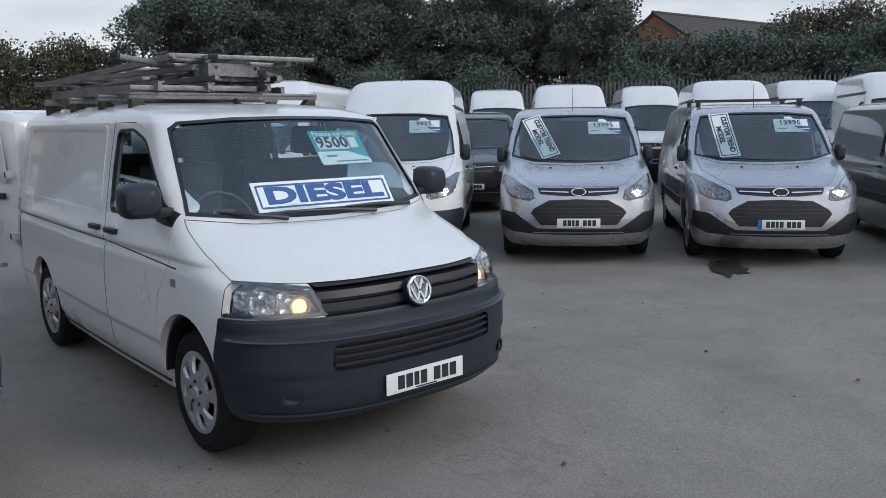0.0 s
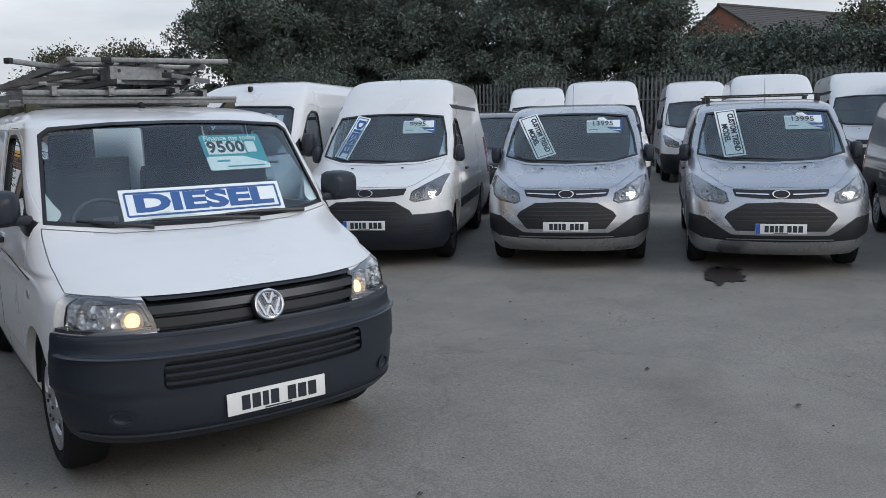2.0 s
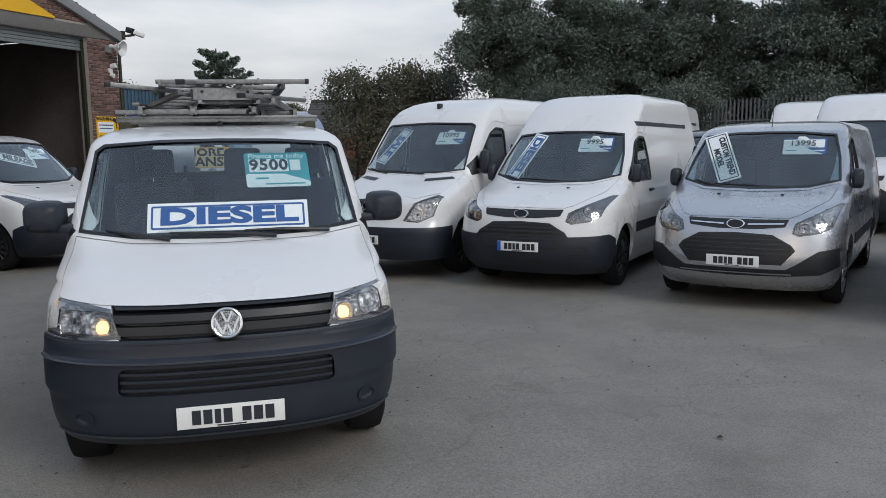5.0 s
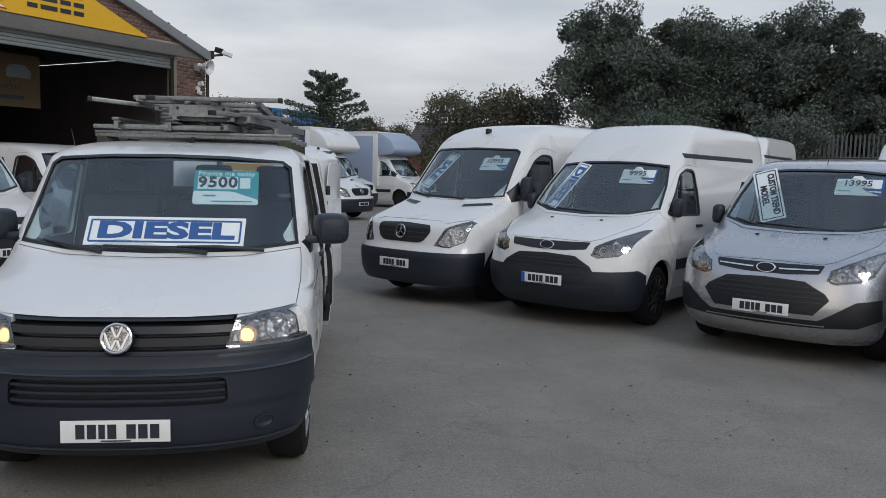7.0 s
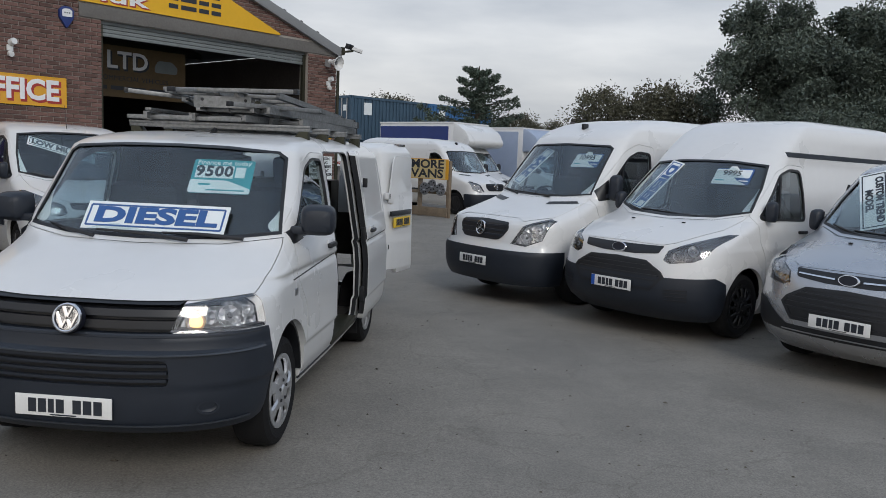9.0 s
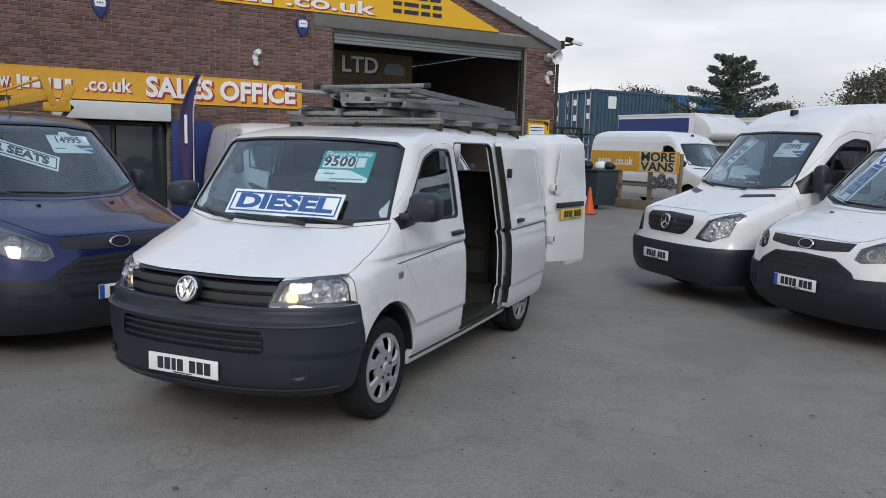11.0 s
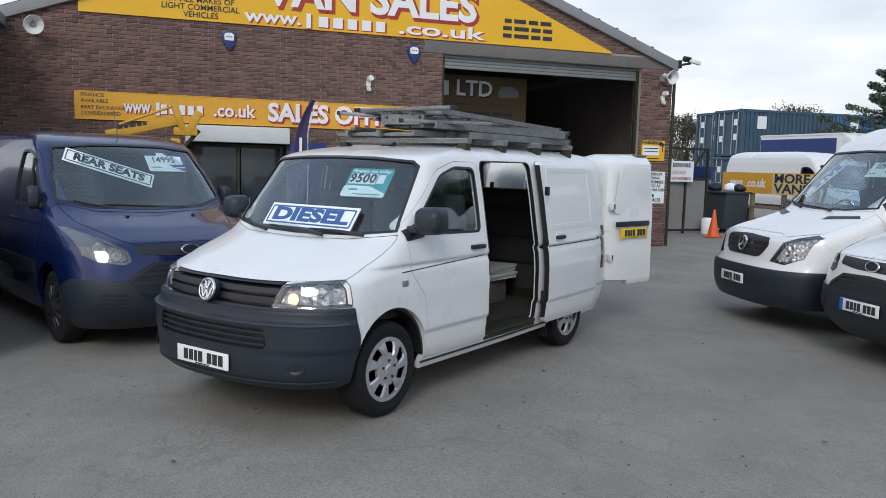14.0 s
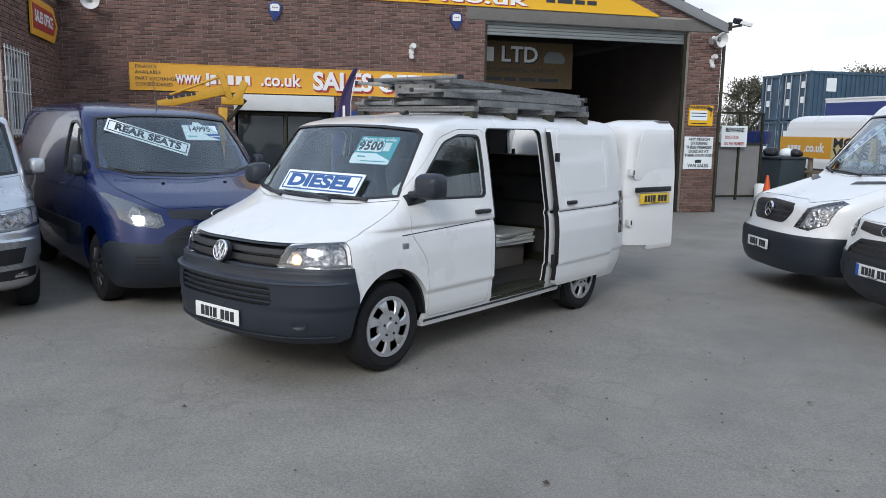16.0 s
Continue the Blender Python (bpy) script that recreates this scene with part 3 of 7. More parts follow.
# ---- the white panel van with its doors open ----
vw = thing("panel_van", pose(0, 0, 0), "white panel van with grey bumper, side and rear doors open", "van")
skin = Skin(
    front=[(0.2, 0.30), (0.26, 0.16), (0.30, 0.06), (0.335, 0.035), (0.36, 0.012), (0.46, 0.0), (0.66, 0.0), (0.722, 0.0), (0.742, 0.032), (0.80, 0.040), (0.83, 0.066), (0.90, 0.078), (0.965, 0.105), (1.0, 0.18), (1.05, 0.31), (1.12, 0.52), (1.2, 0.76), (1.235, 0.84), (1.27, 0.885), (1.5, 1.06), (1.79, 1.27), (1.825, 1.36), (1.862, 1.54), (1.895, 1.80), (1.915, 2.1), (1.93, 2.6)],
    half=[(0.2, 0.781), (0.26, 0.849), (0.40, 0.903), (0.50, 0.914), (0.535, 0.915), (0.56, 0.934), (0.85, 0.934), (1.0, 0.921), (1.045, 0.904), (1.065, 0.919), (1.085, 0.917), (1.22, 0.893), (1.5, 0.847), (1.78, 0.791), (1.825, 0.766), (1.87, 0.717), (1.895, 0.654), (1.915, 0.566), (1.93, 0.390)],
    bow=[(0.2, 0.5), (0.4, 0.60), (0.77, 0.62), (1.0, 0.62), (1.15, 0.46), (1.25, 0.27), (1.35, 0.24), (1.78, 0.24), (1.93, 0.25)],
    rear=[(0.2, 4.60), (0.5, 4.69), (1.3, 4.68), (1.8, 4.63), (1.88, 4.56), (1.93, 4.25)],
    levels=steps((0.26, 0.50, 8), (0.50, 0.58, 5), (0.58, 0.70, 4), (0.70, 0.98, 14), (0.98, 1.04, 4), (1.04, 1.10, 6), (1.10, 1.26, 10), (1.26, 1.78, 12), (1.78, 1.895, 10), (1.895, 1.93, 4)), n=2.5, taper=0.09)
SCREEN = [(-0.81, 1.285), (-0.5, 1.25), (0, 1.238), (0.5, 1.25), (0.81, 1.285), (0.742, 1.745), (0.69, 1.782), (0.35, 1.805), (0, 1.81), (-0.35, 1.805), (-0.69, 1.782), (-0.742, 1.745)]
BONNET = [(-0.84, 1.0), (-0.6, 0.983), (-0.3, 0.979), (0, 0.980), (0.3, 0.979), (0.6, 0.983), (0.84, 1.0), (0.85, 1.10), (0.83, 1.262), (0.5, 1.222), (0, 1.212), (-0.5, 1.222), (-0.83, 1.262), (-0.85, 1.10)]
DOOR = rounded([(1.28, 0.34), (2.05, 0.34), (2.06, 1.79), (1.72, 1.79), (1.48, 1.72), (1.03, 1.31), (1.06, 1.0), (1.22, 0.80)], 0.05)
WINDOW = rounded([(1.09, 1.265), (2.00, 1.245), (2.00, 1.735), (1.74, 1.742), (1.53, 1.68)], 0.05)
SLIDE = rounded([(2.13, 0.36), (3.17, 0.36), (3.17, 1.80), (2.13, 1.80)], 0.07)
OPENING = rounded([(2.10, 0.37), (2.97, 0.37), (2.97, 1.80), (2.10, 1.80)], 0.07)
REAR = rounded([(-0.75, 0.42), (0.75, 0.42), (0.68, 1.80), (-0.68, 1.80)], 0.06)
BUMPER = [(-0.4, 0.285), (0.40, 0.30), (0.56, 0.36), (0.50, 0.42), (0.50, 0.64), (0.478, 0.72), (0.466, 0.825), (-0.4, 0.825)]
LAMP = [(0.505, 0.832), (0.66, 0.822), (0.935, 0.828), (0.938, 0.985), (0.88, 1.006), (0.70, 0.992), (0.555, 0.972)]
GRILLE_CUT = [(-0.51, 0.79), (0.51, 0.79), (0.555, 0.984), (0.25, 0.99), (-0.25, 0.99), (-0.555, 0.984)]
body = carve(*skin.shell(0, -0.045), (WHITE, LINING), [
    ("DIFFERENCE", prism("y", SCREEN, -0.5, 2.0)),
    ("DIFFERENCE", prism("y", BONNET, -0.5, 1.15)),
    ("DIFFERENCE", prism("x", DOOR, -1.3, 1.3)),
    ("DIFFERENCE", prism("x", OPENING, 0.3, 1.3)),
    ("DIFFERENCE", prism("y", REAR, 4.1, 5.3)),
    ("DIFFERENCE", prism("x", arch(0.86, 0.40, 0.375), -1.3, 1.3)),
    ("DIFFERENCE", prism("x", arch(3.74, 0.385, 0.36), -1.3, 1.3)),
    ("DIFFERENCE", prism("x", [(-0.4, 0.0), (0.60, 0.0), (0.55, 0.37), (0.49, 0.42), (0.49, 0.635), (0.468, 0.715), (0.456, 0.815), (-0.4, 0.815)], -1.3, 1.3)),
    ("DIFFERENCE", prism("y", LAMP, -0.4, 0.465)), ("DIFFERENCE", prism("y", mirrored(LAMP), -0.4, 0.465)),
    ("DIFFERENCE", prism("y", GRILLE_CUT, -0.4, 0.5)),
], "body")
put("body", body, vw)
put("bonnet", panel(skin, "y", inset(BONNET, 0.004), -0.5, 1.15, 0.003, -0.03, (WHITE, WHITE), "bonnet"), vw)
scr = put("windscreen", panel(skin, "y", inset(SCREEN, 0.001), -0.5, 2.0, -0.006, -0.012, (GLASS, GLASS), "windscreen"), vw, "clear windscreen glass")
scr.visible_shadow = False
put("windscreen_seal", panel(skin, "y", inset(SCREEN, -0.006), -0.5, 2.0, 0.002, -0.02, (GRILLE, GRILLE), "windscreen_seal", [("DIFFERENCE", prism("y", inset(SCREEN, 0.012), -1, 3))]), scr)
bump = put("front_bumper", carve(*skin.shell(0.012, -0.04, 0.28, 0.83), (PLASTIC, GRILLE), [("INTERSECT", prism("x", BUMPER, -1.3, 1.3)), ("DIFFERENCE", prism("x", arch(0.86, 0.39, 0.375), -1.3, 1.3)),
    ("DIFFERENCE", prism("y", rounded([(-0.53, 0.562), (0.53, 0.562), (0.52, 0.698), (-0.52, 0.698)], 0.04), -0.3, 0.4))], "front_bumper"), vw, "dark grey plastic bumper")
# crease and lip carry a painted highlight in their paler colour
put("bumper_crease", panel(skin, "x", [(-0.4, 0.714), (0.40, 0.726), (0.40, 0.735), (-0.4, 0.723)], -1.3, 1.3, 0.026, -0.01, (EDGE, EDGE), "bumper_crease"), bump)
put("bumper_lip", panel(skin, "x", [(-0.4, 0.338), (0.34, 0.347), (0.34, 0.354), (-0.4, 0.345)], -1.3, 1.3, 0.024, -0.01, (EDGE, EDGE), "bumper_lip"), bump)
put("bumper_seam", panel(skin, "x", [(-0.4, 0.808), (0.40, 0.808), (0.40, 0.816), (-0.4, 0.816)], -1.3, 1.3, 0.0155, -0.01, (GRILLE, GRILLE), "bumper_seam"), bump)
put("intake", panel(skin, "y", [(-0.54, 0.555), (0.54, 0.555), (0.53, 0.705), (-0.53, 0.705)], -0.3, 0.4, -0.025, -0.04, (GRILLE, GRILLE), "intake"), bump)
for z in (0.590, 0.630, 0.668):
    put("intake_slat", panel(skin, "y", [(-0.515, z - 0.007), (0.515, z - 0.007), (0.515, z + 0.007), (-0.515, z + 0.007)], -0.3, 0.4, 0.006, -0.03, (PLASTIC, PLASTIC), "intake_slat"), bump)
for s in (-1, 1):
    part("fog_lamp_blank", lathe([(0.0, 0.044), (-0.012, 0.062), (-0.012, 0.048), (0.006, 0.046), (0.006, 0.001)], 24, "y"), PLASTIC, bump, m=pose(s * 0.70, skin.depth(0.70, 0.44) - 0.012, 0.44, 0, 0, s * 33) @ Matrix.Diagonal((1.0, 1, 0.62, 1)))
GR = [(-0.52, 0.80), (0.52, 0.80), (0.545, 0.97), (0.25, 0.982), (-0.25, 0.982), (-0.545, 0.97)]
gr = put("grille", panel(skin, "y", GR, -0.3, 0.5, -0.035, -0.05, (GRILLE, GRILLE), "grille"), vw, "black plastic grille")
for z0, z1 in ((0.806, 0.824), (0.846, 0.888), (0.908, 0.944)):
    put("grille_bar", panel(skin, "y", [(-0.505 - (z0 - 0.8) * 0.25, z0), (0.505 + (z0 - 0.8) * 0.25, z0), (0.505 + (z1 - 0.8) * 0.25, z1), (-0.505 - (z1 - 0.8) * 0.25, z1)], -0.3, 0.5, 0.004, -0.035, (GRILLE, GRILLE), "grille_bar"), gr)
put("grille_top", panel(skin, "y", [(-0.53, 0.966), (0.53, 0.966), (0.55, 0.988), (0.25, 0.994), (-0.25, 0.994), (-0.55, 0.988)], -0.3, 0.5, -0.002, -0.03, (GRILLE, GRILLE), "grille_top"), gr)
bd = part("badge", lathe([(0.02, 0.078), (-0.02, 0.078), (-0.026, 0.072), (-0.026, 0.064), (-0.018, 0.060), (-0.018, 0.001)], 36, "y"), BADGE, vw, "round chrome and dark badge", m=pose(0, 0.045, 0.893, -14, 0, 0))
part("badge_ring", lathe([(-0.02, 0.079), (-0.030, 0.076), (-0.032, 0.070), (-0.030, 0.064), (-0.02, 0.062)], 36, "y"), CHROME, bd)
for stroke in (((-0.043, -0.024, -0.008), (0.010, 0.008, 0.092), (0, -23, 0)), ((0.043, -0.024, -0.008), (0.010, 0.008, 0.092), (0, 23, 0)), ((-0.016, -0.024, 0.036), (0.010, 0.008, 0.066), (0, -23, 0)), ((0.016, -0.024, 0.036), (0.010, 0.008, 0.066), (0, 23, 0)), ((-0.013, -0.024, -0.030), (0.010, 0.008, 0.048), (0, 23, 0)), ((0.013, -0.024, -0.030), (0.010, 0.008, 0.048), (0, -23, 0))):
    part("badge_stroke", boxes([stroke]), CHROME, bd)
head_lamp(vw, skin, LAMP, -0.3, 0.458, [(0.775, 0.912, 0.074), (0.618, 0.882, 0.05)], lit=1, rim=0.018)
number_plate(vw, pose(0, -0.018, 0.445))
wipers(vw, [((0.30, 0.80, 1.24), (0.02, 0.83, 1.262), (-0.30, 0.86, 1.272)), ((-0.30, 0.82, 1.24), (-0.5, 0.86, 1.27), (-0.66, 0.97, 1.29)), ((0.62, 0.88, 1.255), (0.35, 0.86, 1.27), (0.12, 0.855, 1.27))])
for s in (-1, 1):
    lo, hi = (0.2, 1.3) if s > 0 else (-1.3, -0.2)
    d = put("front_door", panel(skin, "x", inset(DOOR, 0.004), lo, hi, 0.001, -0.04, (WHITE, LINING), "front_door", [("DIFFERENCE", prism("x", WINDOW, -1.4, 1.4))]), vw)
    g = put("door_glass", panel(skin, "x", inset(WINDOW, -0.002), lo, hi, -0.016, -0.021, (GLASS, GLASS), "door_glass"), d)
    g.visible_shadow = False
    put("window_seal", panel(skin, "x", inset(WINDOW, -0.012), lo, hi, 0.003, -0.02, (GRILLE, GRILLE), "window_seal", [("DIFFERENCE", prism("x", inset(WINDOW, 0.006), -1.4, 1.4))]), d)
    put("mirror_base", panel(skin, "x", [(1.04, 1.29), (1.05, 1.22), (1.24, 1.24), (1.19, 1.36)], lo, hi, 0.006, -0.02, (GRILLE, GRILLE), "mirror_base"), d)
    part("door_handle", boxes([((0, 0, 0), (0.04, 0.19, 0.035))], 0.012), GRILLE, d, m=pose(s * 0.922, 1.93, 1.125))
    part("handle_recess", boxes([((0, 0, 0), (0.012, 0.15, 0.07))], 0.005), WHITE, d, m=pose(s * 0.908, 1.92, 1.13))
    door_mirror(vw, s * 0.905, 1.13, 1.365, s, PLASTIC, (0.225, 0.16, 0.195))
    part("side_repeater", boxes([((0, 0, 0), (0.012, 0.07, 0.045))], 0.006), TRIM, vw, m=pose(s * 0.926, 0.98, 0.93))
    put("sill_trim", panel(skin, "x", [(1.26, 0.30), (3.46, 0.30), (3.46, 0.318), (1.26, 0.318)], lo, hi, 0.006, -0.01, (PLASTIC, PLASTIC), "sill_trim"), vw)
    # a thin dark strip paints the shadow of the crease at handle height
    put("panel_gap", panel(skin, "x", [(0.95, 1.004), (2.04, 1.046), (2.04, 1.053), (0.95, 1.011)], lo, hi, 0.0025, -0.01, (GAP_SHADE, GAP_SHADE), "panel_gap"), d)
    if s < 0:
        put("slide_rail", panel(skin, "x", [(2.10, 1.048), (4.40, 1.048), (4.40, 1.056), (2.10, 1.056)], lo, hi, 0.0025, -0.01, (GAP_SHADE, GAP_SHADE), "slide_rail"), vw)
        put("door_seam", panel(skin, "x", [(2.075, 0.36), (2.083, 0.36), (2.083, 1.80), (2.075, 1.80)], lo, hi, 0.001, -0.01, (GAP_SHADE, GAP_SHADE), "door_seam"), vw)
        frame_line = rounded([(2.17, 1.20), (4.28, 1.20), (4.20, 1.77), (2.20, 1.77)], 0.06)
        put("pressed_frame", panel(skin, "x", frame_line, lo, hi, 0.006, -0.01, (WHITE, WHITE), "pressed_frame", [("DIFFERENCE", prism("x", inset(frame_line, 0.028), -2, 2))]), vw)
        part("door_handle", boxes([((0, 0, 0), (0.04, 0.17, 0.035))], 0.012), GRILLE, vw, m=pose(-0.921, 2.24, 1.125))
    wheel(vw, s * 0.775, 0.86, 0.335, s, COVERS, "cover")
    wheel(vw, s * 0.745, 3.74, 0.335, s, COVERS, "cover")
    ring = [(0.40 * math.cos(a), 0.40 * math.sin(a)) for a in np.linspace(0, math.pi, 20)] + [(0.38 * math.cos(a), 0.38 * math.sin(a)) for a in np.linspace(math.pi, 0, 20)]
    part("wheel_arch_lining", slab(ring, 0.30, axis="x"), GRILLE, vw, m=pose(s * 0.74 - 0.15, 0.86, 0.375))
    tail = put("tail_light", panel(skin, "x", [(4.46, 0.72), (4.75, 0.72), (4.75, 1.17), (4.48, 1.17)], lo, hi, 0.004, -0.03, (SMOKE, SMOKE), "tail_light"), vw)
    # rear doors, swung out past square to the van
    q = rounded([(0.006, 0.46), (0.45, 0.46), (0.46, 0.51), (0.815, 0.53), (0.815, 1.15), (0.74, 1.78), (0.70, 1.84), (0.35, 1.90), (0.006, 1.91)], 0.03)
    me = panel(skin, "y", q if s > 0 else mirrored(q), 4.1, 5.0, 0.0, -0.05, (WHITE, WHITE), "rear_door")
    hinge = Matrix.Translation((s * 0.83, 4.69, 0)) @ pose(0, 0, 0, 0, 0, -s * (102 if s > 0 else 99)) @ Matrix.Translation((-s * 0.80, -4.65, 0.03))
    rd = put("rear_door", me, vw, "white rear door standing open", m=hinge)
    part("door_trim", boxes([((s * 0.40, 4.695, 1.135), (0.62, 0.03, 0.055))], 0.008), GRILLE, rd)
    ring_ = rounded([(-0.34, -0.25), (0.34, -0.25), (0.27, 0.27), (-0.30, 0.27)], 0.08)
    part("pressed_panel", slab(ring_, 0.012, 0.004), WHITE, rd, m=pose(s * 0.39, 4.667, 1.49, -3, 0, 0))
    part("high_lamp", boxes([((s * 0.12, 4.545, 1.885), (0.20, 0.06, 0.025))], 0.006), SMOKE, rd)
    for z in (0.78, 1.33):
        part("hinge_strap", boxes([((s * 0.775, 4.67, z), (0.06, 0.05, 0.07))], 0.008), WHITE, rd)
        part("hinge_slot", boxes([((s * 0.765, 4.698, z), (0.014, 0.006, 0.05))]), GRILLE, rd)
    if s > 0:
        number_plate(rd, pose(0.38, 4.703, 1.035, 0, 0, 180), mat=PLATEY)
# the sliding door, run back along the side
sd = put("sliding_door", panel(skin, "x", inset(SLIDE, -0.02), 0.2, 1.3, 0.0, -0.05, (WHITE, LINING), "sliding_door"), vw, "white sliding door run back open", m=pose(0.055, 0.94, 0.0))
part("door_handle", boxes([((0, 0, 0), (0.04, 0.16, 0.035))], 0.012), GRILLE, sd, m=pose(0.922, 2.32, 1.125))
part("handle_recess", boxes([((0, 0, 0), (0.012, 0.16, 0.075))], 0.005), WHITE, sd, m=pose(0.909, 2.32, 1.13))
# the crease's shadow goes on along the sliding door as a dark strip
put("panel_gap", panel(skin, "x", [(2.115, 1.048), (3.18, 1.048), (3.18, 1.055), (2.115, 1.055)], 0.3, 1.3, 0.0025, -0.01, (GAP_SHADE, GAP_SHADE), "panel_gap"), sd)
frame_line = rounded([(2.17, 1.20), (3.13, 1.20), (3.13, 1.76), (2.19, 1.76)], 0.06)
put("pressed_frame", panel(skin, "x", frame_line, 0.3, 1.3, 0.003, -0.01, (WHITE, WHITE), "pressed_frame", [("DIFFERENCE", prism("x", inset(frame_line, 0.04), -2, 2))]), sd)
put("edge_rubber", panel(skin, "x", [(2.100, 0.40), (2.109, 0.40), (2.109, 1.78), (2.100, 1.78)], 0.2, 1.3, -0.005, -0.05, (GRILLE, GRILLE), "edge_rubber"), sd)
for z in (0.58, 1.10, 1.55):
    part("latch", boxes([((0.882, 2.095, z), (0.04, 0.03, 0.13 if z < 1.2 else 0.08))], 0.006), GRILLE, sd)
put("slide_rail", panel(skin, "x", [(3.02, 1.03), (4.44, 1.03), (4.44, 1.055), (3.02, 1.055)], 0.2, 1.3, 0.004, -0.02, (GRILLE, GRILLE), "slide_rail"), vw)
put("opening_seal", panel(skin, "x", inset(OPENING, -0.004), 0.2, 1.3, 0.002, -0.03, (GRILLE, GRILLE), "opening_seal", [("DIFFERENCE", prism("x", inset(OPENING, 0.006), -2, 2))]), vw)
part("step", boxes([((0.79, 2.54, 0.385), (0.22, 0.85, 0.03)), ((0.86, 2.54, 0.35), (0.06, 0.86, 0.03))], 0.006), STEEL, vw)
part("door_catch", lathe([(0, 0.001), (0.012, 0.03), (0.0, 0.034)], 16), GRILLE, vw, m=pose(0.872, 3.0, 1.12))
CARGO = material("scuffed_cargo_floor", (0.045, 0.042, 0.04), 0.7, vary=0.5, scale=6, fine=60)
part("cargo_floor", boxes([((0, 3.35, 0.37), (1.56, 2.5, 0.03))]), CARGO, vw)
part("cargo_wall", boxes([((-0.735, 3.25, 0.89), (0.02, 2.2, 1.0))]), PLY, vw)
part("underbody", boxes([((0, 2.5, 0.30), (1.3, 3.7, 0.06)), ((0, 0.9, 0.36), (1.2, 1.0, 0.12))]), STEEL, vw)
part("mudflap", boxes([((0.74, 3.32, 0.26), (0.2, 0.02, 0.2))]), RUBBER, vw)
cabin(vw, 0.86, 2.1, 0.80, 1.17, [(-0.46, 0.52), (0.36, 0.86)], 1.62, -0.42)
part("aerial", rods([((0, 1.95, 1.90), (0.0, 2.0, 1.93), 0.02)]), GRILLE, vw)


def racking():
    t = thing("van_racking", pose(-0.52, 2.30, 0.385), "dark steel shelf racking inside the van", "shelf")
    part("upright", boxes([((-0.17, 0.02, 0.6), (0.03, 0.03, 1.2))]), STEEL, t)
    part("upright", boxes([((0.16, 0.02, 0.6), (0.03, 0.03, 1.2))]), STEEL, t)
    part("upright", boxes([((0.16, 1.9, 0.6), (0.03, 0.03, 1.2))]), STEEL, t)
    part("upright", boxes([((-0.17, 1.9, 0.6), (0.03, 0.03, 1.2))]), STEEL, t)
    for z in (0.30, 0.66, 1.0):
        part("shelf", boxes([((0, 0.96, z), (0.36, 1.95, 0.02)), ((0.175, 0.96, z + 0.04), (0.012, 1.95, 0.10))]), STEEL, t)


racking()
cab = thing("tool_cabinet", pose(-0.12, 4.18, 0.385), "dark tall tool cabinet at the back of the van", "cabinet")
part("case", boxes([((0, 0, 0.57), (1.05, 0.34, 1.14))], 0.012), STEEL, cab)
for z in (0.22, 0.50, 0.78, 1.02):
    part("drawer", boxes([((0, -0.176, z), (0.98, 0.02, 0.25 if z < 1 else 0.14))], 0.008), LINING, cab)
crate = thing("storage_crate", pose(-0.1, 2.75, 0.385), "blue plastic crate on the van floor", "crate")
part("tub", boxes([((0, 0, 0.09), (0.36, 0.5, 0.18))], 0.02), material("blue_crate", (0.03, 0.10, 0.35), 0.5), crate)
part("rim", boxes([((0, 0, 0.185), (0.40, 0.54, 0.02))], 0.006), material("blue_crate_rim", (0.04, 0.12, 0.40), 0.5), crate)
stack = thing("sheet_stack", pose(-0.05, 3.45, 0.385), "pale stack of sheets on the van floor", "boards")
for k in range(4):
    part("sheet", boxes([((0.02 * (k % 2), 0.01 * k, 0.25 + 0.035 * k), (0.5, 0.7, 0.028), (0, 0, 3 * k - 4))]), SIGNW, stack)
part("block", boxes([((0, 0, 0.115), (0.42, 0.5, 0.23))], 0.01), PLY, stack)

# signs behind the windscreen
DM = pose(0.035, 0.95, 1.350, -36, 0, -2)
DB = board("windscreen_sign", "DIESEL", (0.93, 0.20), DM, "white windscreen sign with blue capital letters", SIGNB, 0.122, wide=[0.80])
price_card("9500", (0.40, 0.27), pose(0.345, 1.245, 1.61, -38, 0, 4), "teal price card with large black figures", True)


